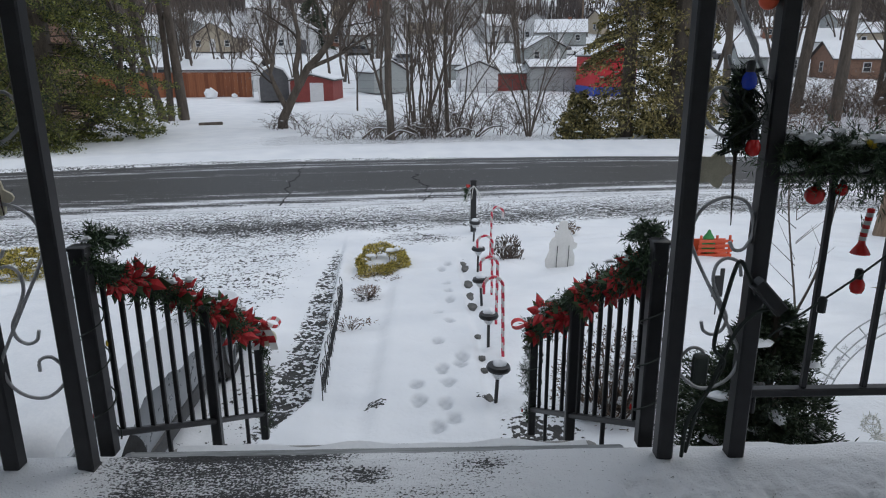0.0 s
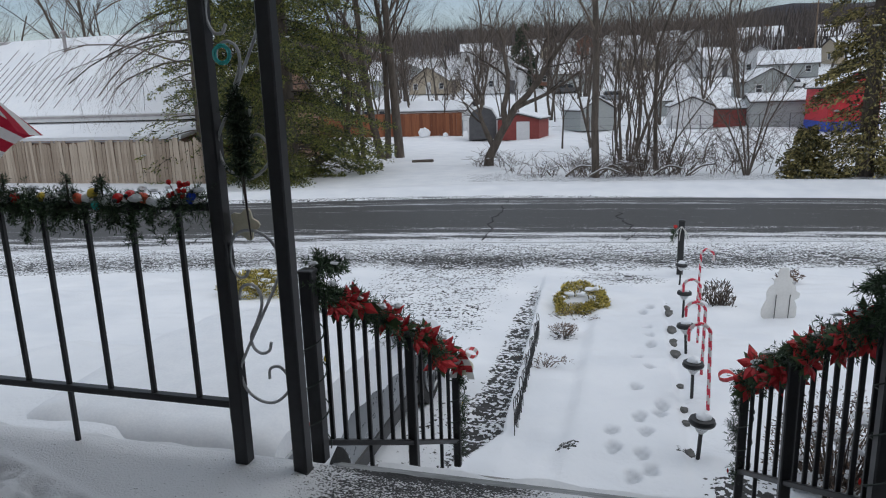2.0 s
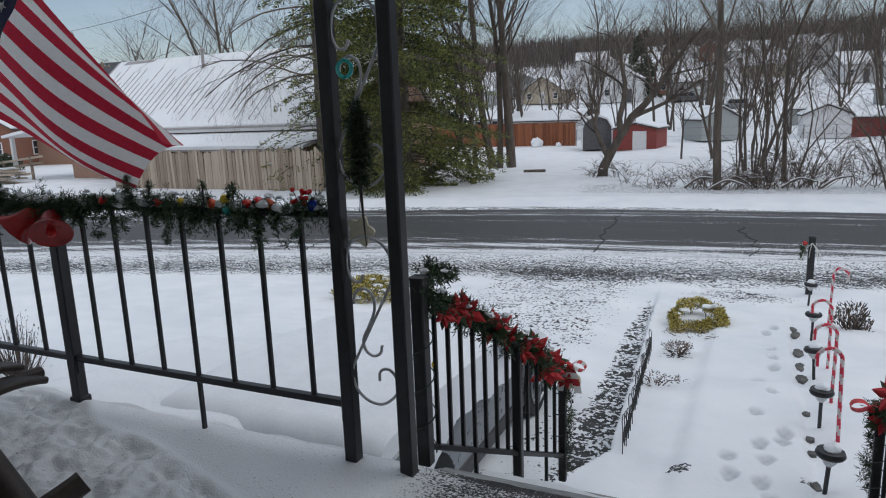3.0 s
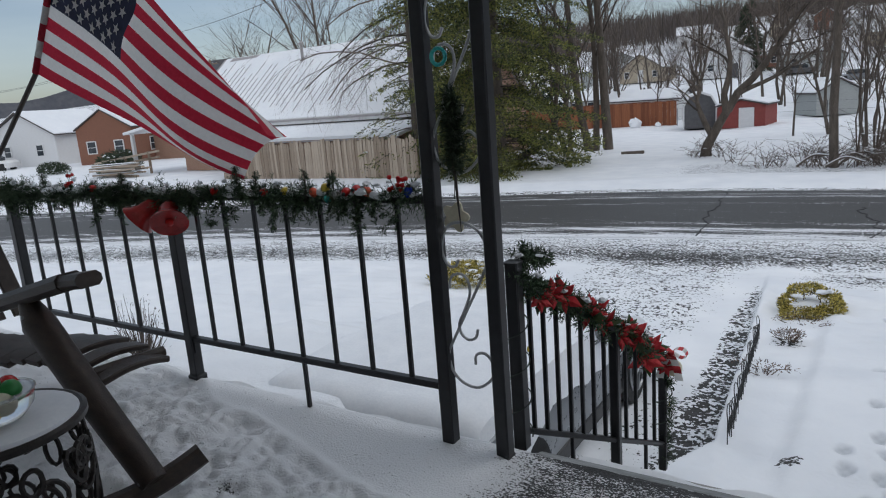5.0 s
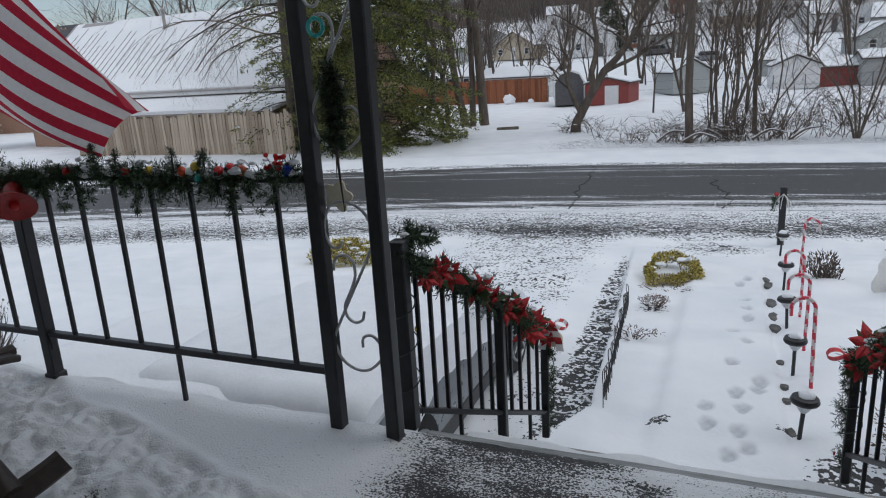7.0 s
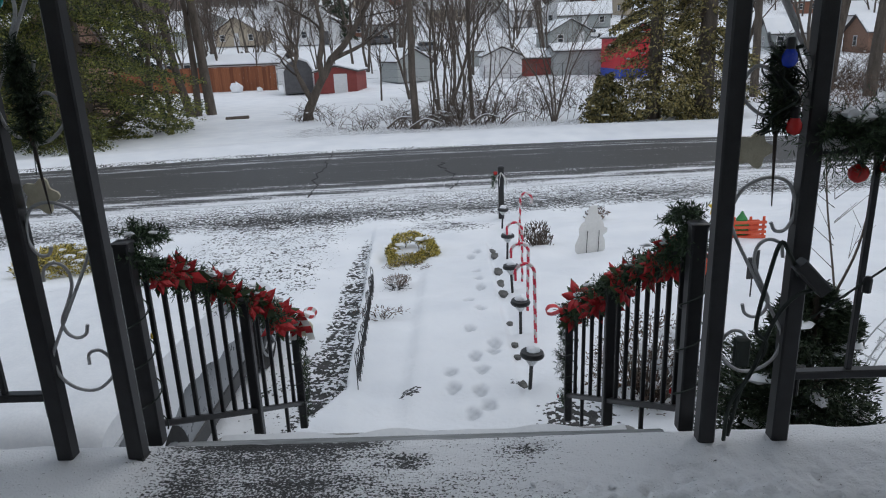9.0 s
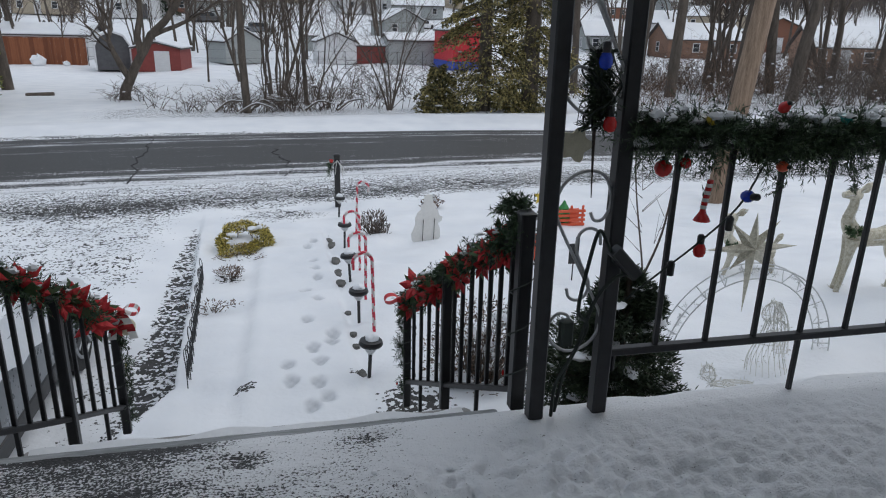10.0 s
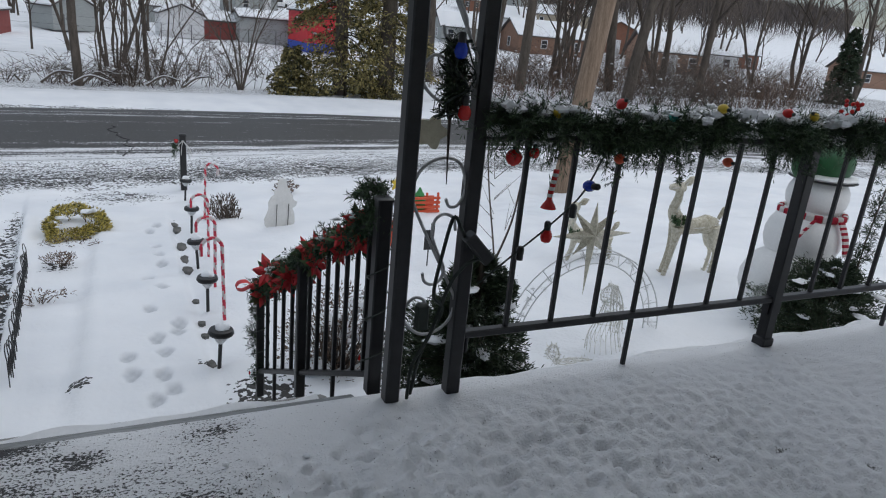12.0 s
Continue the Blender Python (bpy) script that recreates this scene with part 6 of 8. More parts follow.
sz = top - (0.29 + 0.03 * np.sin(sy * 4) + 0.015 * np.sin(sy * 17) + 0.35 * np.clip(-sy - 0.55, 0, 1)) * np.abs(uu) ** 30 - 0.45 * np.abs(vv) ** 40
gi = np.arange(43)[:, None] * 26 + np.arange(25)[None]
sn.add(np.stack([sx_, sy, sz], -1).reshape(-1, 3), np.stack([gi, gi + 1, gi + 27, gi + 26], -1).reshape(-1, 4).tolist())
part("snow_cover", sn, M_snow, car, "thick smooth snow cover")
part("sill", Shape().box((W2 - 0.02, 0.05, 0.28), (0.06, 2.6, 0.13), ch=0.02), M_black, car)
part("door_seam", Shape().box((W2 - 0.012, -0.1, 0.62), (0.02, 0.012, 0.5)), M_black, car)
for sy in (-0.85, 1.34):
    for sx_ in (-1, 1):
        wh = part("wheel", Shape().add(*(lambda R_, w_, c: ([(c[0] + dx, c[1] + R_ * math.cos(a), c[2] + R_ * math.sin(a)) for dx in (-w_, w_) for a in np.linspace(0, 6.2832, 22, endpoint=False)],
                  [[i, (i + 1) % 22, 22 + (i + 1) % 22, 22 + i] for i in range(22)] + [list(range(22))[::-1], list(range(22, 44))]))(0.33, 0.11, (sx_ * 0.79, sy, 0.33))), M_tyre, car)
        rim = Shape()
        for a in np.linspace(0, 6.2832, 8)[:-1]:
            rim.bar((sx_ * 0.905, sy, 0.33), (sx_ * 0.905, sy + 0.21 * math.cos(a), 0.33 + 0.21 * math.sin(a)), 0.05, 0.02, 0.006)
        rim.tube([(sx_ * 0.905, sy + 0.22 * math.cos(a), 0.33 + 0.22 * math.sin(a)) for a in np.linspace(0, 6.2832, 21)], 0.014, 6)
        part("rim", rim, M_rim, wh)
mi_ = part("mirror", Shape().ball((W2 + 0.02, 0.52, 0.92), (0.09, 0.06, 0.075), 12), M_black, car)
part("mirror_face", Shape().ball((W2 + 0.02, 0.475, 0.92), (0.07, 0.02, 0.055), 12), M_rim, mi_)


# ---- trees ----
def grow(trunk, limbs, p, d, length, r, level, rg, wild, levels, droop):
    """One branch and, from it, its side branches."""
    k = 6 if level < 2 else 4
    pts = [np.array(p, float)]
    q = np.array(d, float)
    for i in range(k):
        q = q + np.array([rg.gauss(0, wild), rg.gauss(0, wild), rg.gauss(0, wild * 0.6) - droop * level * 0.06])
        q /= np.linalg.norm(q)
        pts.append(pts[-1] + q * length / k)
    rad = np.linspace(r, r * (0.45 if level else 0.35), k + 1)
    (trunk if level == 0 else limbs).tube(pts, rad, (9, 6, 4, 3, 3)[min(level, 4)], caps=False)
    if level >= levels:
        return
    n = rg.randint(*((8, 11), (6, 8), (5, 6), (3, 5))[min(level, 3)])
    for j in range(n):
        t = rg.uniform(0.32 if level == 0 else 0.2, 1.0)
        i = min(k - 1, int(t * k))
        o = pts[i] + (pts[i + 1] - pts[i]) * (t * k - i)
        ax = pts[i + 1] - pts[i]
        ax /= np.linalg.norm(ax)
        a = rg.uniform(0, 6.283)
        side = np.array([math.cos(a), math.sin(a), 0.15])
        nd = ax * rg.uniform(0.5, 1.0) + side * rg.uniform(0.5, 0.95)
        nd[2] += 0.25 if level == 0 else 0.05
        nd /= np.linalg.norm(nd)
        grow(trunk, limbs, o, nd, length * rg.uniform(0.38, 0.62), r * (1 - 0.6 * t) * rg.uniform(0.3, 0.48), level + 1, rg, wild * 1.15, levels, droop)


def bare_tree(x, y, h, r, seed, label, stems=1, lean=(0, 0), wild=0.09, levels=4, droop=0.0, snow=False):
    rg = random.Random(seed)
    t = thing("bare_tree", put_on(x, y, -0.1), label, "tree", "bare trees")
    tr, li = Shape(), Shape()
    for s_ in range(stems):
        a = rg.uniform(0, 6.28)
        off = 0 if stems == 1 else r * 1.2
        d = np.array([lean[0] + (0.22 * math.cos(a) if stems > 1 else 0), lean[1] + (0.22 * math.sin(a) if stems > 1 else 0), 1.0])
        grow(tr, li, (off * math.cos(a), off * math.sin(a), 0), d / np.linalg.norm(d), h * rg.uniform(0.8, 1), r, 0, rg, wild, levels, droop)
    part("trunk", tr, M_bark, t)
    part("branch_work", li, M_twig, t, smooth=False)
    return t


T1 = "leafless grey-brown tree with fine twigs in the snow"
gn = thing("bare_tree", put_on(-5.7, 29.4, -0.1), "old crooked leafless tree forked low over the snow", "tree", "bare trees")
tr, li = Shape(), Shape()
rg = random.Random(301)
tr.tube(curve_pts([(0, 0, 0), (0.05, 0, 0.5), (0.30, 0, 1.0), (0.55, 0.05, 1.5), (0.85, 0.05, 2.0)], 5), np.interp(np.linspace(0, 1, 21), [0, 0.12, 0.5, 1], [0.30, 0.21, 0.18, 0.15]), 11)
for o, d, l_, r_ in (((0.25, 0, 0.9), (-0.22, 0.05, 0.95), 3.6, 0.13), ((0.8, 0.05, 1.9), (0.42, 0, 0.9), 4.6, 0.17), ((0.75, 0.05, 1.8), (-0.25, 0.1, 0.95), 4.4, 0.14), ((1.1, 0.05, 2.5), (0.85, -0.1, 0.5), 3.2, 0.10)):
    grow(tr, li, o, np.array(d) / np.linalg.norm(d), l_, r_, 0, rg, 0.19, 3, 0.5)
part("trunk", tr, M_bark, gn)
part("branch_work", li, M_twig, gn, smooth=False)
bare_tree(-11.2, 33.6, 15, 0.25, 302, T1, 1, (0.0, 0), 0.045)
bare_tree(-11.7, 33.2, 14, 0.17, 303, T1, 1, (-0.10, 0), 0.06)
bare_tree(-12.1, 33.4, 14, 0.21, 304, T1, 1, (-0.24, 0), 0.06)
bare_tree(-13.0, 33.0, 12, 0.13, 331, T1, 2, (-0.18, 0), 0.08)
bt = thing("bare_tree", put_on(-14.6, 29.0, -0.1), "bent leaning trunk under the dense evergreen", "tree", "bare trees")
tr, li = Shape(), Shape()
rg = random.Random(332)
tr.tube(curve_pts([(0, 0, 0), (0.9, 0, 0.35), (1.9, 0.05, 0.9), (2.5, 0.1, 1.7), (2.6, 0.1, 2.8)], 5), np.linspace(0.19, 0.11, 21), 10)
for o, d, l_, r_ in (((2.6, 0.1, 2.7), (0.05, 0, 1), 5.0, 0.10), ((2.3, 0.1, 1.4), (0.5, -0.1, 0.8), 3.0, 0.06), ((1.6, 0.05, 0.75), (-0.1, 0, 1), 3.6, 0.07)):
    grow(tr, li, o, np.array(d) / np.linalg.norm(d), l_, r_, 0, rg, 0.12, 3, 0.3)
part("trunk", tr, M_bark, bt)
part("branch_work", li, M_twig, bt, smooth=False)
bare_tree(-0.9, 24.9, 13, 0.145, 305, "tall slender leafless tree standing by the street", 1, (-0.02, 0), 0.035)
for x, y, h, r, sd, st in [(0.2, 27.0, 10, 0.036, 306, 3), (1.2, 27.6, 11, 0.085, 307, 1), (-0.4, 28.5, 9, 0.028, 308, 3), (1.6, 29.5, 9, 0.034, 309, 2), (0.7, 26.4, 6, 0.022, 333, 5), (1.9, 26.6, 5, 0.02, 334, 4)]:
    bare_tree(x, y, h, r, sd, "tangled leafless tree rising from the brush", st, (0.02, 0), 0.17)
bare_tree(4.1, 25.5, 4.4, 0.038, 310, "many-stemmed leafless bush tree by the street", 5, (0, 0), 0.12, 3)
for x, y, h, r, sd in [(18.4, 33.9, 15, 0.28, 311), (18.2, 30.2, 16, 0.27, 312), (27.0, 34.6, 15, 0.30, 313), (24.6, 29.8, 16, 0.33, 314), (22.6, 31.5, 14, 0.25, 315), (30.5, 31.0, 12, 0.24, 316), (14.5, 33, 14, 0.2, 317), (34, 38, 13, 0.24, 318)]:
    bare_tree(x, y, h, r, sd, "tall leafless tree with a thick grey trunk", 1, (0.06 if x > 29 else 0.01, 0), 0.05)
dt = thing("bare_tree", put_on(-16.0, 26.0, -0.1), "leafless tree with arching drooping twigs beside the evergreen", "tree", "bare trees")
tr, li = Shape(), Shape()
rg = random.Random(319)
tr.tube(curve_pts([(0, 0, 0), (-0.2, 0, 3.0), (-0.3, 0, 6.0), (-0.9, 0, 9.5)], 5), np.linspace(0.16, 0.05, 16), 9)
for k in range(11):
    z = 4.2 + 0.45 * k
    d = np.array([-1.0, rg.uniform(-0.3, 0.2), rg.uniform(0.25, 0.75)])
    grow(tr, li, (-0.25, 0, z), d / np.linalg.norm(d), rg.uniform(5.0, 8.5), 0.05, 1, rg, 0.10, 4, 2.2)
part("trunk", tr, M_bark, dt)
part("branch_work", li, M_twig, dt, smooth=False)
src = [bare_tree(-8, 62, 10, 0.13, 320, T1, 1, (0, 0), 0.08, 3), bare_tree(-22, 66, 11, 0.12, 321, T1, 2, (0, 0), 0.09, 3), bare_tree(6, 66, 9, 0.11, 322, T1, 1, (0, 0), 0.1, 3), bare_tree(-40, 60, 12, 0.14, 323, T1, 2, (0, 0), 0.08, 3)]
rg = random.Random(55)
for k in range(230):
    y = rg.choice((rg.uniform(56, 78), rg.uniform(78, 118), rg.uniform(118, 175)))
    x = rg.uniform(-0.95, 0.95) * (y * 0.95)
    if k < 10:
        x, y = rg.uniform(-48, -28), rg.uniform(38, 62)
    elif k < 34:
        x, y = rg.uniform(13, 52), rg.uniform(34, 56)
    elif k < 40:
        x, y = rg.uniform(-4, 2.5), rg.uniform(32, 46)
    elif 200 <= k < 226:
        x, y = rg.uniform(38, 110), rg.uniform(58, 112)
    elif 118 <= k < 140:
        x, y = rg.uniform(-26, 4), rg.uniform(52, 72)
    s_ = rg.uniform(0.8, 1.35) * (0.62 if 34 <= k < 40 or 118 <= k < 140 else 1)
    copy_thing(src[k % 4], Matrix.Translation(put_on(*out_there(x, y), -0.1)) @ Matrix.Rotation(rg.uniform(0, 6.28), 4, "Z") @ Matrix.Scale(s_, 4))


def conifer(x, y, R, H, seed, m, label, branches, per, blade, low=0.02, lean=0.0, scale=1.0, width=0.2, lift=(-0.05, 0.22), fall=0.42, taper=0.62, fan=0.30):
    rs = np.random.RandomState(seed)
    np.random.seed(seed)
    t = thing("evergreen_tree", put_on(x, y, -0.1), label, "tree", "evergreen trees")
    part("trunk", Shape().tube([(0, 0, 0), (lean, 0, H * 0.5), (lean * 1.5, 0, H)], [0.026 * H, 0.016 * H, 0.02], 9), M_bark, t)
    wood, base, away = Shape(), [], []
    for k in range(branches):
        f = low + (1 - low) * (k + rs.uniform(0, 1)) / branches
        f = f ** 1.15
        a = rs.uniform(0, 6.283)
        ln = R * (1 - f) ** taper * rs.uniform(0.62, 1.14) * (1 + 0.15 * math.sin(a * 3 + seed)) + 0.15 * scale
        ln *= min(1.0, 0.6 + 5 * f)
        z0 = f * H
        rise = rs.uniform(*lift)
        tt = np.linspace(0, 1, 6)
        pts = np.stack([lean * f + ln * tt * math.cos(a), ln * tt * math.sin(a), z0 + ln * (rise * tt - fall * tt ** 2)], 1)
        pts[:, 2] = np.maximum(pts[:, 2], 0.15 * scale)
        wood.tube(pts, np.linspace(0.035, 0.006, 6) * max(0.15, scale), 3, caps=False)
        u = rs.uniform(0.22, 1.03, per) ** 0.8
        c = np.stack([np.interp(u, tt, pts[:, i]) for i in range(3)], 1)
        w_ = fan * ln * (0.35 + 0.65 * np.sin(np.clip(u, 0, 1) * 2.6))
        lat = rs.uniform(-1, 1, per) * w_
        c[:, 0] += -math.sin(a) * lat
        c[:, 1] += math.cos(a) * lat
        c[:, 2] += rs.normal(0, 0.07 * max(0.3, scale), per) - 0.12 * np.abs(lat)
        base.append(c)
        d = np.stack([np.full(per, math.cos(a)), np.full(per, math.sin(a)), np.full(per, -0.55 if fall > 0.3 else 0.35)], 1) + rs.normal(size=(per, 3)) * 0.6
        d /= np.linalg.norm(d, axis=1)[:, None]
        away.append(d * (blade * rs.uniform(0.5, 1.3, per))[:, None])
    part("limb_work", wood, M_bark, t, smooth=False)
    part("crown", Shape().blades(np.concatenate(base), np.concatenate(away), blade * width), m, t, smooth=False)
    sn_ = Shape()
    allb = np.concatenate(base)
    k_s = 0.5 if scale < 1 else 1.0
    for k in range(60):
        p = allb[rs.randint(len(allb))]
        if p[2] < H * (0.6 if scale == 1 else 1):
            sn_.ball((p[0], p[1], p[2] + 0.03 * k_s), (rs.uniform(0.05, 0.16) * k_s, rs.uniform(0.05, 0.16) * k_s, 0.03 * k_s), 6, wob=0.3, seed=k)
    tagged(part("snow_specks", sn_, M_snow, t, "small patches of snow"), kind="stuff")
    return t


conifer(-13.0, 25.0, 4.1, 20, 401, M_conifer, "large dense evergreen with yellow-green drooping foliage", 520, 430, 0.12, taper=0.42, width=0.2, fall=0.3, fan=0.15)
conifer(-16.4, 24.6, 2.5, 13, 411, M_conifer, "open holly-like evergreen with sparse drooping twigs", 120, 110, 0.13, taper=0.45, lift=(-0.1, 0.3))
conifer(7.7, 25.6, 2.3, 11, 402, M_conifer2, "olive-green evergreen with open lower limbs by the street", 150, 170, 0.15, taper=0.95)
conifer(9.3, 25.0, 1.8, 13, 403, M_conifer2, "olive-green evergreen with open lower limbs by the street", 140, 170, 0.15, taper=0.8)
conifer(5.9, 25.3, 1.1, 1.7, 404, M_conifer2, "low broadleaf evergreen shrub at the foot of the trees", 80, 60, 0.16)
conifer(1.93, 3.0, 0.52, 1.10, 409, M_yew, "dark evergreen shrub laden with snow beside the porch", 220, 330, 0.034, 0.0, scale=0.1, width=0.11, lift=(0.15, 0.6), fall=0.25)
conifer(5.2, 3.35, 0.55, 0.72, 410, M_yew, "dark evergreen shrub laden with snow beyond the railing", 200, 240, 0.034, 0.0, scale=0.1, width=0.11, lift=(0.2, 0.8), fall=0.2)
conifer(46, 33.4, 1.1, 5.2, 405, M_yew, "narrow dark arborvitae in the snow", 150, 90, 0.2)
conifer(*out_there(-30, 70), 2.4, 9, 406, M_yew, "dark distant spruce on the slope", 110, 60, 0.4)
conifer(*out_there(-44, 62), 2.2, 9, 407, M_yew, "dark distant spruce on the slope", 110, 60, 0.4)
conifer(*out_there(-14, 92), 3.0, 11, 408, M_yew, "dark distant spruce on the slope", 110, 60, 0.5)


# ---- roadside brush, logs ----
def brush(x, y, w, h, n, seed, label, snowy=False):
    rg = random.Random(seed)
    b = thing("brush_thicket", put_on(x, y, -0.05), label, "brush", "brush thickets")
    s = Shape()
    for k in range(n):
        o = np.array([rg.uniform(-w, w), rg.uniform(-0.6, 0.6), 0])
        d = np.array([rg.gauss(0, 0.55), rg.gauss(0, 0.4), 1.0])
        l_ = h * rg.uniform(0.4, 1.15)
        m1 = o + d * l_ * 0.5 + np.array([rg.gauss(0, 0.08), 0, 0])
        e = o + d * l_ * np.array([1.25, 1, 0.8 + 0.2 * rg.random()])
        s.tube([o, m1, e], [0.014, 0.009, 0.003], 3, caps=False)
        for j in range(5):
            t = rg.uniform(0.3, 1)
            p = o + (e - o) * t
            s.tube([p, p + np.array([rg.gauss(0, 0.22), rg.gauss(0, 0.15), rg.uniform(-0.05, 0.3)])], [0.008, 0.003], 3, caps=False)
    part("stem_work", s, M_brush if snowy else M_twig, b, smooth=False)
    sn_ = Shape()
    for k in range(max(4, n // 10)):
        r_ = rg.uniform(0.02, 0.07)
        sn_.ball((rg.uniform(-w, w) * 1.1, rg.uniform(-0.6, 0.6), h * rg.uniform(0.05, 0.75)), (r_ * 1.8, r_, r_ * 0.5), 6, wob=0.4, seed=seed + k)
    tagged(part("snow_dusting", sn_, M_snow, b, "snow caught on the stems"), kind="stuff")
    return b


BR = "thicket of bare brown stems and dry weeds in snow"
for k, (x, y, w, h, n) in enumerate([(-2.9, 25.2, 0.5, 0.7, 26), (-0.6, 25.3, 1.3, 1.0, 110), (1.0, 25.6, 1.3, 1.5, 130), (-5.6, 29.0, 0.7, 0.8, 30), (-4.2, 26.5, 0.3, 1.3, 12), (4.2, 26.2, 1.3, 1.1, 40), (3.2, 31, 2.5, 2.0, 110), (7, 33, 2.5, 2.0, 90),
                                     (20, 33, 3, 1.8, 190), (26, 34, 3, 2.2, 240), (31, 33, 3, 2.8, 300), (36, 34, 4, 3.0, 340), (42, 35, 4, 2.8, 320), (14, 31, 2.4, 1.4, 90), (24, 39, 4, 3.0, 220), (33, 41, 4, 3.4, 260), (42, 43, 5, 3.4, 280), (50, 40, 4, 2.6, 220), (17, 27.5, 3, 1.3, 160), (22, 27.2, 3, 1.6, 200), (27, 27.5, 3, 2.0, 240), (32, 28.5, 3.5, 2.2, 260), (38, 30, 4, 2.4, 280), (17, 36, 3.5, 2.2, 200), (23, 36, 3, 2.6, 220), (29, 37, 3.5, 2.8, 240), (37, 38, 4, 3.0, 260), (-30, 40, 3, 2.2, 80)]):
    brush(x, y, w, h, int(n * (0.62 if x > 12 else 0.8)), 500 + k, BR, k > 8 and k % 3 == 0)
rg = random.Random(91)
for k in range(7):
    x0, y0 = rg.uniform(-2.3, 2.2), rg.uniform(24.3, 25.6)
    l_, a = rg.uniform(0.5, 1.1), rg.uniform(-0.35, 0.35)
    lg = thing("fallen_branch", put_on(x0, y0, 0.1), "fallen branch topped with a line of snow", "branch", "fallen branches")
    P = np.array([(0, 0, 0.0), (l_ * 0.5, a * 0.5, 0.25 + 0.1 * rg.random()), (l_, a, 0.1 + 0.3 * rg.random())])
    part("wood", Shape().tube(curve_pts(P, 5), np.linspace(0.04, 0.02, 11), 6), M_bark, lg)
    part("snow_line", Shape().tube(curve_pts(P + (0, 0, 0.03), 5), np.linspace(0.024, 0.012, 11), 6), M_snow, lg)
lg = solid("snow_log", Shape().tube([(-0.5, 0, 0.05), (0.5, 0.1, 0.08)], 0.11, 8), M_bark, "short dark log lying on the snowy lot", "log", smooth=True, at=put_on(-9.2, 31.0))
# far bare woods
rs = np.random.RandomState(9)
np.random.seed(9)
nw = 70000
wy = rs.uniform(160, 425, nw)
wx = rs.uniform(-1.35, 1.35, nw) * wy
keep = (np.sin(wx * 0.05) + np.sin(wy * 0.043 + 1) + np.sin((wx + wy) * 0.027) > -0.35 + 0.9 * (wy < 225)) | (wy > 275 + 45 * np.sin(wx * 0.021) + 30 * np.sin(wx * 0.057 + 1)) | ((wx > 30) & (wy > 150) & (rs.rand(nw) < 0.22))
wx, wy = wx[keep], wy[keep]
wz = land(wx, wy)
hh = rs.uniform(3, 12, len(wx))
base = np.stack([wx, wy, wz - 0.3], 1)
al = np.stack([rs.normal(0, 0.16, len(wx)) * hh, rs.normal(0, 0.1, len(wx)) * hh, hh], 1)
s = Shape().blades(base, al, 0.05 + 0.0006 * wy[:, None])
wd = solid("far_woods", s, mat("far_bare_woods", (0.055, 0.045, 0.042), (0.13, 0.11, 0.10), 0.1, 0.95, 0, island=0.5), "far leafless woods on the hillside", "woods", "stuff")
hl = Shape()
an = np.linspace(radians(-8), radians(188), 120)
V = []
for rr, hz in ((430, -4), (450, 1.0), (520, 1.0)):
    for a in an:
        up = 0 if hz < 0 else (16 + 9 * math.sin(a * 5 + 1) + 6 * math.sin(a * 11) + 2.0 * math.sin(a * 37) + (13 if radians(50) < a < radians(150) else 0) * math.sin((a - radians(50)) / radians(100) * math.pi) * 1.6)
        V.append((rr * math.cos(a), rr * math.sin(a), -4 if hz < 0 else up))
na = len(an)
hl.add(V, [[q * na + i, q * na + i + 1, (q + 1) * na + i + 1, (q + 1) * na + i] for q in range(2) for i in range(na - 1)])
solid("backdrop", hl, M_hill, "distant wooded ridge under a grey sky", "hills", "structure")


# ---- houses ----
def window(parent, c, w, h, face, trim=None):
    """A framed window on a wall; face 'y' looks towards the street, 'x' sideways."""
    f = Shape()
    t = 0.09
    for dx, dz, sw_, sh_ in ((0, h / 2, w + t, t), (0, -h / 2, w + t, t), (-w / 2, 0, t, h), (w / 2, 0, t, h), (0, 0, w, 0.05)):
        size = (sw_, 0.07, sh_) if face == "y" else (0.07, sw_, sh_)
        f.box((dx, 0, dz) if face == "y" else (0, dx, dz), size)
    o = part("window", f, trim or M_wside, parent, smooth=False, at=c)
    g = Shape().box((0, 0.0, 0), (w, 0.03, h) if face == "y" else (0.03, w, h))
    part("pane", g, M_pane, o, smooth=False)


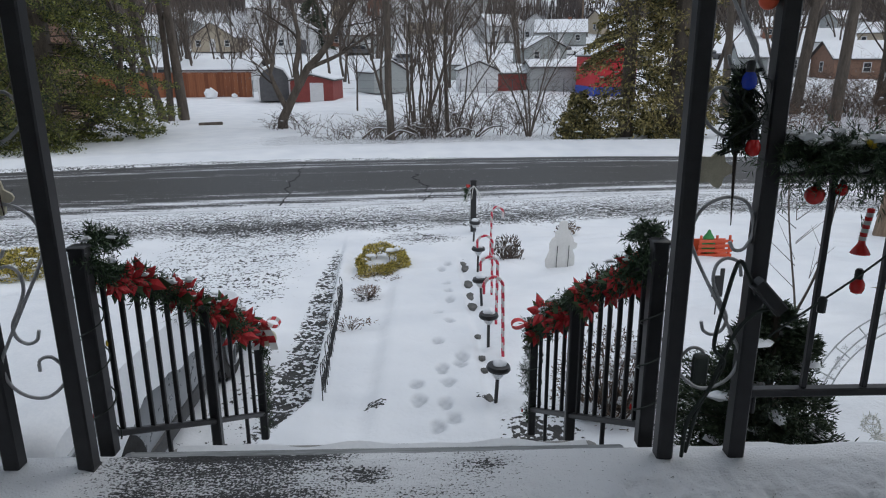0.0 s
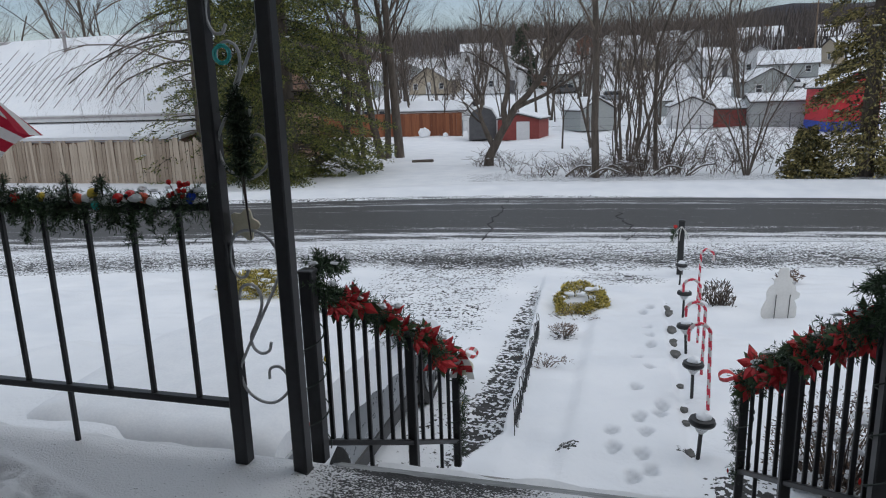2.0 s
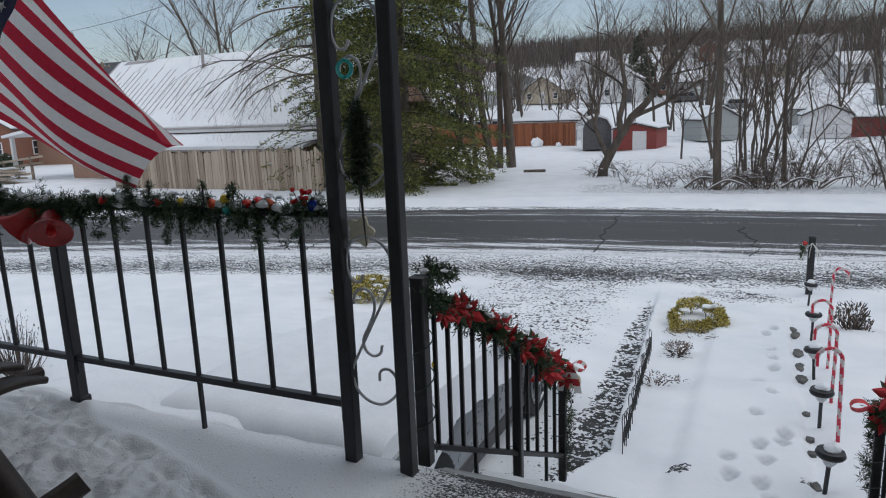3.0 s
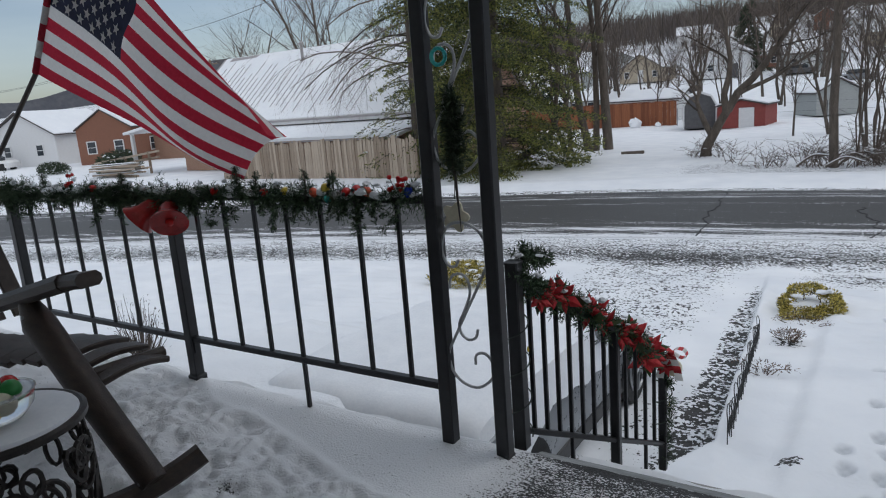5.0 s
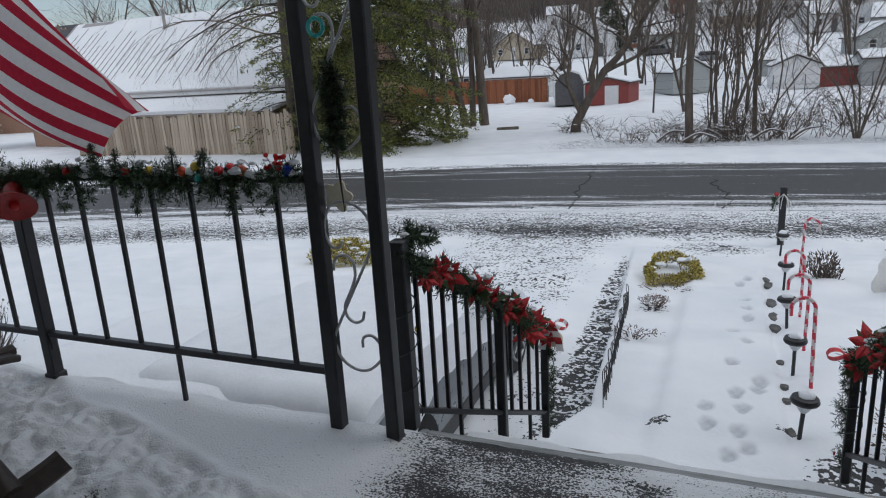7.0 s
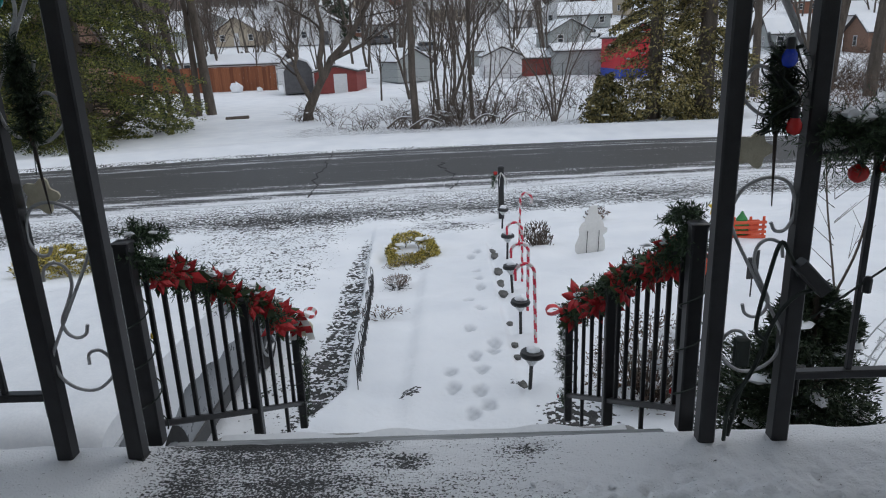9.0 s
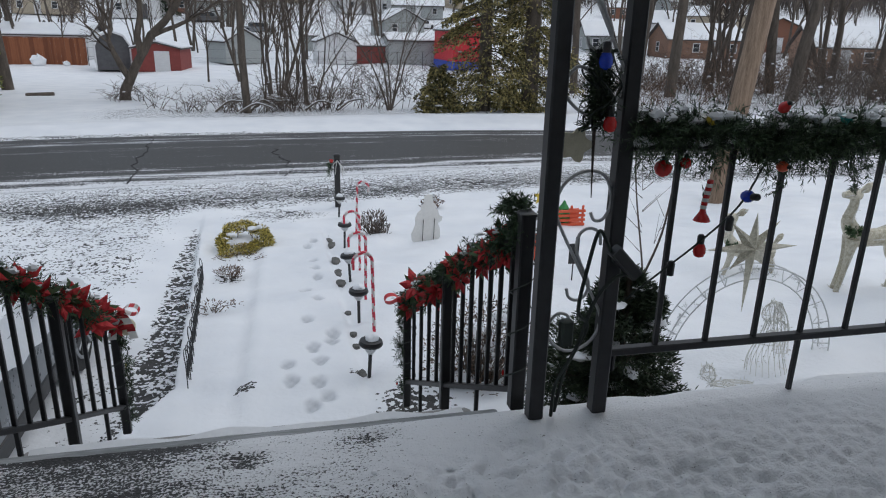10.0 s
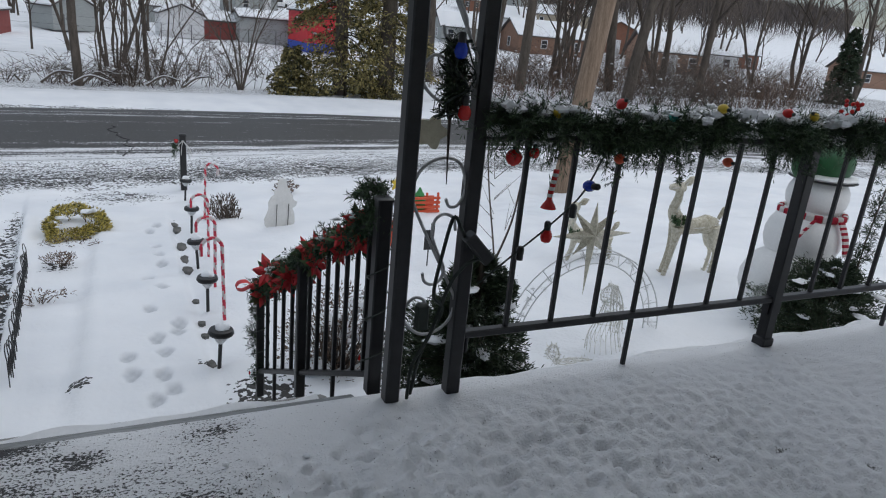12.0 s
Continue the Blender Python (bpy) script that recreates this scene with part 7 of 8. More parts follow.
def gable_house(x, y, w, d, h, rh, rot, wall, label, ridge="x", snow=0.9, chimney=False, porch=False, nwin=3, name="house", dz=-0.15, door=True, group="far houses"):
    """Walls with gables, two snowy roof slopes with eaves, windows, door."""
    b = thing(name, Matrix.Translation(put_on(x, y, dz)) @ Matrix.Rotation(radians(rot), 4, "Z"), label, "house" if "house" in name else "shed", group)
    X, Y = w / 2, d / 2
    s = Shape()
    if ridge == "x":
        top = [(-X, 0, h + rh), (X, 0, h + rh)]
        s.add([(-X, -Y, 0), (X, -Y, 0), (X, Y, 0), (-X, Y, 0), (-X, -Y, h), (X, -Y, h), (X, Y, h), (-X, Y, h)] + top, [[0, 1, 5, 4], [2, 3, 7, 6], [1, 2, 6, 9, 5], [3, 0, 4, 8, 7]])
    else:
        top = [(0, -Y, h + rh), (0, Y, h + rh)]
        s.add([(-X, -Y, 0), (X, -Y, 0), (X, Y, 0), (-X, Y, 0), (-X, -Y, h), (X, -Y, h), (X, Y, h), (-X, Y, h)] + top, [[0, 1, 5, 8, 4], [1, 2, 6, 5], [2, 3, 7, 9, 6], [3, 0, 4, 7]])
    part("wall", s, wall, b, smooth=False)
    e, th_ = 0.35 if w > 5 else 0.15, 0.16
    for sg in (-1, 1):
        half = Y if ridge == "x" else X
        drop = e * rh / half
        o, q = (0.0, h + rh + 0.03), (sg * (half + e), h - drop + 0.03)
        L_ = (X if ridge == "x" else Y) + e
        for nm, m, lift, ins in (("roof", M_shingle, 0.0, 0.0), ("roof_snow", M_roofsnow, th_ * 0.55, 0.12 if snow > 0.8 else 0.5)):
            r = Shape()
            P = []
            for zz in (lift, lift + th_ * 0.5):
                for uu, (aa, hh_) in ((-L_ + ins * 0.5, o), (L_ - ins * 0.5, o), (L_ - ins * 0.5, q), (-L_ + ins * 0.5, q)):
                    k = 1.0 if (aa, hh_) == o else 1 - ins * 0.12
                    aa2, hz = aa * k, o[1] + (hh_ - o[1]) * k
                    P.append((uu, aa2, hz + zz) if ridge == "x" else (aa2, uu, hz + zz))
            r.add(P, [[0, 1, 2, 3], [7, 6, 5, 4], [0, 4, 5, 1], [1, 5, 6, 2], [2, 6, 7, 3], [3, 7, 4, 0]])
            part(nm, r, m, b, smooth=False)
    if nwin:
        for k in range(nwin):
            wx_ = -X + w * (k + 0.5) / nwin
            if door and k == nwin // 2:
                part("door", Shape().box((wx_, -Y - 0.02, 1.02), (0.95, 0.08, 2.04), ch=0.02), M_wside if wall is not M_wside else M_grey, b, smooth=False)
            else:
                window(b, (wx_, -Y - 0.02, min(h * 0.58, 1.6)), 0.8, 1.0, "y")
                if h > 4:
                    window(b, (wx_, -Y - 0.02, 3.9), 0.85, 1.1, "y")
        for sx_ in (-1, 1):
            window(b, (sx_ * (X + 0.02), 0, min(h * 0.58, 1.6)), 0.9, 1.1, "x")
    if chimney:
        c = Shape().box((X * 0.35, 0.2, h + rh * 0.9), (0.6, 0.6, 1.5), ch=0.03)
        part("chimney", c, M_brick2, b, smooth=False)
    if porch:
        part("porch_roof", Shape().box((0, -Y - 0.9, h * 0.62), (w * 0.8, 1.9, 0.16)), M_roofsnow, b, smooth=False)
        for k in range(5):
            part("porch_post", Shape().bar((-w * 0.38 + w * 0.19 * k, -Y - 1.7, 0), (-w * 0.38 + w * 0.19 * k, -Y - 1.7, h * 0.62), 0.16), M_wside, b)
    return b


WH, GR, TN, BK = "white-sided house with a snowy roof", "grey-sided house with a snowy roof", "tan-sided house with a snowy roof", "brick house with a snowy roof"
for spec in [(9, 128, 11, 9, 5.2, 3, 10, M_wside, WH, "y", 0.9, False, False, 3), (20, 131, 13, 9, 5.0, 3, -4, M_wside, WH, "x", 0.9, True, True, 4), (31, 127, 10, 9, 5.0, 3, -8, M_wside, WH, "x", 0.9, False, True, 3),
             (10.5, 101, 10, 8, 3.6, 2.5, 24, M_wside, WH, "x", 0.9, False, False, 3), (18.5, 97, 12, 8, 2.8, 2.6, -10, M_lgrey, GR, "x", 0.9, True, False, 3), (27.5, 93, 11, 9, 2.8, 3.2, -24, M_tan, TN, "x", 0.5, False, False, 3),
             (13, 80, 8, 7, 2.6, 1.9, 14, M_lgrey, GR, "y", 0.9, False, False, 2), (22, 78, 9, 7, 2.6, 1.8, -6, M_tan, TN, "x", 0.9, False, False, 3), (-6.0, 92, 7, 6, 2.4, 2.0, 12, M_lgrey, GR, "y", 0.9, False, False, 2), (4.5, 70, 7, 6, 2.2, 1.6, 4, M_lgrey, GR, "x", 0.9, False, False, 2),
             (-26, 92, 10, 8, 2.8, 2.8, -8, M_tan, TN, "y", 0.9, False, False, 3), (-10.5, 97, 14, 8, 2.6, 2.0, -3, M_brick2, BK, "x", 0.9, False, False, 4), (-38, 108, 11, 8, 3, 2.6, -10, M_wside, WH, "x", 0.9, False, False, 3), (-18, 118, 10, 8, 4.6, 2.6, 6, M_wside, WH, "x", 0.9, True, False, 3),
             (-47, 86, 11, 8, 2.8, 2.4, -14, M_wside, WH, "x", 0.9, False, False, 3), (0, 113, 10, 8, 3, 2.6, 8, M_tan, TN, "x", 0.9, False, False, 3), (-60, 102, 11, 8, 3, 2.4, -20, M_brick2, BK, "x", 0.9, True, False, 3), (-24, 70, 12, 6, 2.0, 1.2, -2, M_lgrey, GR, "x", 0.95, False, False, 4),
             (41, 112, 11, 8, 3, 2.5, -16, M_wside, WH, "x", 0.9, False, False, 3), (53, 104, 12, 8, 2.8, 2.3, -20, M_brick2, BK, "x", 0.9, True, False, 4), (47, 84, 11, 8, 2.8, 2.2, -18, M_wside, WH, "x", 0.9, False, False, 3), (66, 96, 11, 8, 3, 2.4, -24, M_tan, TN, "x", 0.9, False, False, 3),
             (42.8, 68, 12.5, 9, 2.8, 2.2, -8, M_brick, BK, "x", 0.95, False, False, 4), (66, 78, 12, 8, 2.8, 2.0, -20, M_wside, WH, "x", 0.9, False, False, 3), (72, 70, 12, 8, 2.8, 2.2, -30, M_brick2, BK, "x", 0.9, False, False, 3), (84, 56, 15, 9, 2.6, 2.0, -28, M_brick, BK, "x", 0.95, False, False, 3),
             (-76, 60, 12, 8, 2.8, 2.4, 30, M_wside, WH, "x", 0.95, False, False, 3), (-92, 44, 13, 8, 2.8, 2.4, 40, M_brick2, BK, "x", 0.95, False, False, 3), (-62, 62, 12, 8, 2.8, 2.2, 26, M_wside, WH, "x", 0.95, False, False, 3), (-100, 70, 14, 8, 2.8, 2.4, 35, M_wside, WH, "x", 0.95, True, False, 3), (-84, 84, 14, 8, 2.8, 2.4, 35, M_tan, TN, "x", 0.95, False, False, 3),
             (50.5, 57, 8.5, 8, 2.8, 2.2, -20, M_brick, BK, "x", 0.95, False, False, 3), (60, 62, 11, 8, 2.8, 2.2, -28, M_wside, WH, "x", 0.95, False, False, 3), (57, 74, 11, 8, 3.4, 2.2, -24, M_brick2, BK, "y", 0.95, False, False, 3), (35, 72, 10, 7, 2.6, 2, -10, M_lgrey, GR, "x", 0.9, False, False, 3), (-2, 135, 11, 8, 4.5, 2.6, 0, M_wside, WH, "x", 0.9, False, False, 3), (44, 138, 11, 8, 4.5, 2.6, -14, M_wside, WH, "y", 0.9, False, False, 3), (-30, 136, 11, 8, 4.5, 2.6, 10, M_wside, WH, "x", 0.9, False, False, 3)]:
    gable_house(*out_there(spec[0], spec[1]), spec[2] * 0.74, spec[3] * 0.74, spec[4] * 0.82, spec[5] * 0.8, *spec[6:])
rg = random.Random(19)
for k in range(54):
    y = rg.uniform(88, 185)
    x = rg.uniform(-0.72, 0.72) * y
    x, y = out_there(x, y)
    wl, lb = rg.choice(((M_wside, WH), (M_wside, WH), (M_lgrey, GR), (M_tan, TN), (M_brick2, BK)))
    gable_house(x, y, rg.uniform(5, 8), rg.uniform(5, 6.5), rg.uniform(2.2, 3.8), rg.uniform(1.4, 2.2), rg.uniform(-25, 25), wl, lb, rg.choice(("x", "y")), rg.choice((0.9, 0.5)), rg.random() < 0.3, False, 2)

# sheds and fence on the far lot
sh = gable_house(-7.45, 50.6, 3.0, 3.0, 1.42, 0.36, -6, M_redshed, "red wooden garden shed with a white door", "y", 0.9, False, False, 0, "garden_shed", -0.02, group="garden sheds")
part("door", Shape().box((0.35, -1.53, 0.66), (0.95, 0.06, 1.3), ch=0.01), M_wside, sh, "white shed door")
for sx_ in (-1.47, 1.47):
    part("corner_trim", Shape().box((sx_, -1.51, 0.7), (0.07, 0.05, 1.4)), M_redshed, sh)


def barn_shed(x, y, rot, w, d, label):
    """A shed with a steep double-pitched roof."""
    b = thing("garden_shed", Matrix.Translation(put_on(x, y)) @ Matrix.Rotation(radians(rot), 4, "Z"), label, "shed", "garden sheds")
    cut = [(-w / 2, 0), (w / 2, 0), (w / 2, 1.55), (w * 0.34, 2.15), (0, 2.42), (-w * 0.34, 2.15), (-w / 2, 1.55)]
    n = len(cut)
    s = Shape().add([(a, e * d / 2, c) for e in (-1, 1) for a, c in cut], [list(range(n)), list(range(n, 2 * n))[::-1]] + [[i, n + i, n + (i + 1) % n, (i + 1) % n] for i in range(n)])
    part("wall", s, M_grey, b, smooth=False)
    for (a0, c0), (a1, c1) in zip(cut[2:-1], cut[3:]):
        q = Shape().add([(a, e * (d / 2 + 0.12), c + up) for up in (0.01, 0.11) for a, c, e in ((a0, c0, -1), (a1, c1, -1), (a1, c1, 1), (a0, c0, 1))], [[3, 2, 1, 0], [4, 5, 6, 7], [0, 1, 5, 4], [1, 2, 6, 5], [2, 3, 7, 6], [3, 0, 4, 7]])
        part("roof_snow", q, M_roofsnow, b, smooth=False)
        part("barge_board", Shape().bar((a0, -d / 2 - 0.13, c0), (a1, -d / 2 - 0.13, c1), 0.05, 0.10), M_wside, b)
    for sx_ in (-w / 2, w / 2):
        part("corner_trim", Shape().box((sx_, -d / 2 - 0.02, 0.77), (0.1, 0.08, 1.54)), M_wside, b)
    for ky in (-0.6, 0.5):
        window(b, (-w / 2 - 0.02, ky, 0.95), 0.6, 0.9, "x")
    return b


barn_shed(-10.75, 51.5, 14, 2.1, 3.0, "dark grey double-pitched garden shed with white trim")
gable_house(-3.3, 59.5, 3.2, 3.6, 1.6, 0.9, 28, M_lgrey, "small pale grey garage with a snowy roof", "y", 0.95, False, False, 0, "garden_shed", 0.0, group="garden sheds")
gable_house(-17.5, 63, 6.5, 4.0, 1.8, 0.7, -4, M_wside, "low white outbuilding with a snowy roof behind the fence", "x", 0.95, False, False, 0, "garden_shed", 0.0, group="garden sheds")
sh = gable_house(14.3, 55, 3.2, 4.5, 2.9, 0.9, 6, M_bred, "bright red shed with a blue base and snowy roof", "y", 0.9, False, False, 0, "garden_shed", 0.0, group="garden sheds")
part("base_band", Shape().box((0, 0, 0.33), (3.26, 4.56, 0.66)), M_blueshed, sh, "bright blue base band")
gable_house(11.3, 60, 5.0, 4, 1.9, 0.5, 2, M_lgrey, "low pale grey outbuilding with a snowy roof", "x", 0.95, False, False, 0, "garden_shed", 0.0, group="garden sheds")
gable_house(4.6, 60, 3.2, 3, 1.7, 0.7, 4, M_wside, "small white shed with a snowy roof", "y", 0.95, False, False, 0, "garden_shed", 0.0, group="garden sheds")
gable_house(7.4, 61, 3.4, 3, 1.4, 0.6, 4, M_redshed, "small red shed with a snowy roof", "x", 0.9, False, False, 0, "garden_shed", 0.0, group="garden sheds")
wf = thing("board_fence", (0, 0, 0), "rust-stained solid board fence beyond the snowy lot", "fence")
s = Shape()
for k in range(112):
    x = -29.8 + 0.15 * k
    s.box((x, 54.6 + 0.004 * (k % 2), float(land(x, 54.6)) + 0.90), (0.142, 0.03, 1.82 + 0.02 * math.sin(k)))
tagged(part("board", s, M_cedar, wf, smooth=False), kind="stuff")
part("top_cap", Shape().box((-21.5, 54.6, float(land(-22, 54.6)) + 1.84), (17, 0.08, 0.05)), M_cedar, wf)
wf2 = thing("wire_fence", (0, 0, 0), "thin wire fence on metal posts across the lot", "fence")
for k in range(16):
    x = -13 + 2.0 * k
    part("post", Shape().tube([(x, 54.5, float(land(x, 54.5)) - 0.1), (x, 54.5, float(land(x, 54.5)) + 1.25)], 0.03, 6), M_grey, wf2)
for zz in (0.6, 1.2):
    part("wire", Shape().tube([(-13 + 2 * k, 54.5, float(land(-13, 54.5)) + zz) for k in range(16)], 0.008, 3), M_grey, wf2)
for x, y, hgt in ((-15.9, 53.4, 1.1), (-14.2, 53.6, 0.5)):
    solid("snowy_boulder", Shape().ball((0, 0, 0.25 * hgt), (0.45 * hgt, 0.4 * hgt, 0.4 * hgt), 10, wob=0.3), M_snow, "snow-capped garden mound by the fence", "mound", smooth=True, at=put_on(x, y), group="garden mounds")
for k, (x, y, r_) in enumerate(((-8, 88, 20), (-2, 80, -10), (17, 86, 30), (33, 82, 0), (-58, 44, 25), (-66, 30, 35), (52, 72, -20))):
    cr = thing("distant_car", Matrix.Translation(put_on(*out_there(x, y))) @ Matrix.Rotation(radians(r_), 4, "Z"), "distant parked car under snow", "car", "distant cars")
    part("body", Shape().box((0, 0, 0.55), (4.3, 1.75, 0.62), ch=0.2), (M_grey, M_cargrey, M_wside)[k % 3], cr)
    part("cabin", Shape().box((-0.2, 0, 1.08), (2.3, 1.5, 0.5), ch=0.2), M_pane, cr)
    part("roof_snow", Shape().ball((-0.2, 0, 1.36), (1.1, 0.72, 0.12), 10), M_snow, cr)
    for sx_ in (-1.35, 1.35):
        for sy in (-0.8, 0.8):
            part("wheel", Shape().lathe((sx_, sy, 0.02), [(0.3, 0.0), (0.32, 0.3), (0.3, 0.6)], 10, sy=0.35), M_tyre, cr)

# ---- brick house across the street with a metal roof ----
bh = thing("brick_house", (0, 0, 0), "brown brick house with a snow-covered metal roof and lean-to", "house")
X0, X1, YF, YB, ZB, ZE, ZR = -36.0, -17.0, 27.5, 36.5, -1.85, 1.05, 4.75
s = Shape()
ym = (YF + YB) / 2
s.add([(X0, YF, ZB), (X1, YF, ZB), (X1, YB, ZB), (X0, YB, ZB), (X0, YF, ZE), (X1, YF, ZE), (X1, YB, ZE), (X0, YB, ZE), (X0, ym, ZR), (X1, ym, ZR)], [[0, 1, 5, 4], [2, 3, 7, 6], [1, 2, 6, 9, 5], [3, 0, 4, 8, 7]])
part("wall", s, M_brick, bh, smooth=False)
bk = Shape().box((0, 0, 0), (0.215, 0.02, 0.066))
bkm = bk.mesh("brick", M_brick)
for k in range(18):
    for j in range(15):
        o = new("brick", bkm)
        o.parent = bh
        o.location = (-35.85 + 0.24 * (j + 0.5 * (k % 2)), YF - 0.012, -0.75 + 0.082 * k)
sl_ = math.atan2(ZR - ZE, ym - YF)
nrm = np.array([0, -math.sin(sl_), math.cos(sl_)])
for sg in (0, 1):
    ye = (YF - 0.45) if sg == 0 else (YB + 0.45)
    ze = ZE - 0.45 * math.tan(sl_)
    for nm, m, lf, ins in (("roof", M_metroof, 0.05, 0.0), ("roof_snow", M_roofsnow, 0.12, 0.25)):
        r = Shape()
        a0, a1 = X0 - 0.4 + ins * 1.2, X1 + 0.4
        y2, z2 = ym + (ye - ym) * (1 - ins * 0.05), ZR + (ze - ZR) * (1 - ins * 0.05)
        yt, zt = ym + (ye - ym) * ins * 0.03, ZR + (ze - ZR) * ins * 0.03
        P = [(x, y, z + dz) for dz in (lf, lf + 0.06) for x, y, z in ((a0, yt, zt), (a1, yt, zt), (a1, y2, z2), (a0, y2, z2))]
        r.add(P, [[0, 1, 2, 3], [7, 6, 5, 4], [0, 4, 5, 1], [1, 5, 6, 2], [2, 6, 7, 3], [3, 7, 4, 0]])
        part(nm, r, m, bh, smooth=False)
rg = random.Random(14)
for k in range(32):
    x = X0 + 0.7 + 0.42 * k
    lo, hi = rg.uniform(0.05, 0.25), rg.uniform(0.55, 0.93)
    if k > 20:
        hi = rg.uniform(0.4, 0.6)
    p = [(x, YF - 0.45 + (ym - YF + 0.45) * t, ZE - 0.45 * math.tan(sl_) + (ZR - ZE + 0.45 * math.tan(sl_)) * t + 0.19) for t in (lo, hi)]
    part("roof_seam", Shape().bar(p[0], p[1], 0.032, 0.04, 0.008), M_metroof, bh)
part("melted_patch", Shape().add([(x, YF - 0.45 + (ym - YF + 0.45) * t, ZE - 0.45 * math.tan(sl_) + (ZR - ZE + 0.45 * math.tan(sl_)) * t + 0.187) for x, t in ((-35.9, 0.03), (-34.6, 0.05), (-34.0, 0.16), (-35.2, 0.13), (-35.9, 0.18))], [[0, 1, 2, 3, 4]]), M_metroof, bh, smooth=False)
part("melted_patch", Shape().add([(x, YF - 0.45 + (ym - YF + 0.45) * t, ZE - 0.45 * math.tan(sl_) + (ZR - ZE + 0.45 * math.tan(sl_)) * t + 0.187) for x, t in ((-35.6, 0.93), (-33.2, 0.945), (-33.0, 0.985), (-35.5, 0.985))], [[0, 1, 2, 3]]), M_metroof, bh, smooth=False)
part("eave_trim", Shape().box(((X0 + X1) / 2, YF - 0.35, ZE - 0.32), (X1 - X0 + 0.7, 0.08, 0.3)), M_wside, bh)
part("vent_pipe", Shape().tube([(-28.6, 31.0, 3.9), (-28.6, 31.0, 5.1)], 0.09, 8).lathe((-28.6, 31.0, 5.0), [(0.16, 0), (0.16, 0.1), (0.05, 0.2)], 8), M_metroof, bh)
part("lean_to_roof", Shape().add([(x, y, z + dz) for dz in (0, 0.14) for x, y, z in ((-31.2, YF, 0.42), (-17.2, YF, 0.42), (-17.0, 23.9, -0.12), (-28.3, 23.9, -0.12))], [[0, 1, 2, 3], [7, 6, 5, 4], [0, 4, 5, 1], [1, 5, 6, 2], [2, 6, 7, 3], [3, 7, 4, 0]]), M_roofsnow, bh, "snow-covered lean-to roof", smooth=False)
part("lean_to_fascia", Shape().bar((-28.3, 23.85, -0.17), (-17.0, 23.85, -0.17), 0.14, 0.06), M_metroof, bh)
for x in (-28.0, -24.5, -21, -17.4):
    part("lean_to_post", Shape().bar((x, 24.0, -1.8), (x, 24.0, -0.2), 0.12), M_darkwood, bh)
part("meter_box", Shape().box((-34.2, YF - 0.12, -0.35), (0.35, 0.2, 0.5), ch=0.03), M_lgrey, bh)
part("meter_pipe", Shape().tube([(-34.2, YF - 0.1, -0.1), (-34.2, YF - 0.1, 1.0)], 0.04, 6), M_lgrey, bh)
# open porch roof at the gable end
part("side_porch_roof", Shape().add([(x, y, z + dz) for dz in (0, 0.16) for x, y, z in ((-40.5, 26.5, 0.55), (-36, 26.5, 1.2), (-36, 33, 1.2), (-40.5, 33, 0.55))], [[0, 1, 2, 3], [7, 6, 5, 4], [0, 4, 5, 1], [1, 5, 6, 2], [2, 6, 7, 3], [3, 7, 4, 0]]), M_roofsnow, bh, smooth=False)
part("side_porch_post", Shape().bar((-40.0, 26.8, -1.8), (-40.0, 26.8, 0.55), 0.2), M_wside, bh)
part("ramp_rail", Shape().bar((-44, 26.4, -1.2), (-37, 26.4, -0.5), 0.12).bar((-44, 26.4, -1.55), (-37, 26.4, -0.85), 0.12), M_picket, bh)
for x, z in ((-43, -1.1), (-40.5, -0.85), (-38, -0.6)):
    part("ramp_post", Shape().bar((x, 26.4, -1.9), (x, 26.4, z + 0.1), 0.12), M_picket, bh)

pf = thing("picket_fence", (0, 0, 0), "weathered wooden dog-ear picket fence across the street", "fence")
rg = random.Random(6)
pk = []
for v in range(4):
    hh_ = 1.62 + 0.05 * v
    q = Shape().add([(-0.066, dy, 0) for dy in (-0.012, 0.012)] + [(0.066, dy, 0) for dy in (-0.012, 0.012)] + [(0.066, dy, hh_ - 0.05) for dy in (-0.012, 0.012)] + [(0.035, dy, hh_) for dy in (-0.012, 0.012)] + [(-0.035, dy, hh_) for dy in (-0.012, 0.012)] + [(-0.066, dy, hh_ - 0.05) for dy in (-0.012, 0.012)],
                    [[0, 2, 4, 6, 8, 10], [1, 11, 9, 7, 5, 3], [0, 10, 11, 1], [2, 3, 5, 4], [4, 5, 7, 6], [6, 7, 9, 8], [8, 9, 11, 10]])
    pk.append(q.mesh("picket", M_picket))
for k in range(80):
    f = k / 79
    x, y = -27.4 + 11.9 * f, 23.2 - 0.2 * f
    o = new("picket", pk[rg.randrange(4)])
    o.parent = pf
    o.location = (x, y + rg.uniform(-0.01, 0.01), float(land(x, y)) - 0.02 + rg.uniform(-0.02, 0.03))
    o.rotation_euler = (rg.uniform(-0.02, 0.02), rg.uniform(-0.012, 0.012), 0)
for z in (0.35, 1.25):
    part("fence_rail", Shape().bar((-27.4, 23.26, -1.66 + z), (-15.5, 23.06, -1.62 + z), 0.05, 0.09), M_picket, pf)

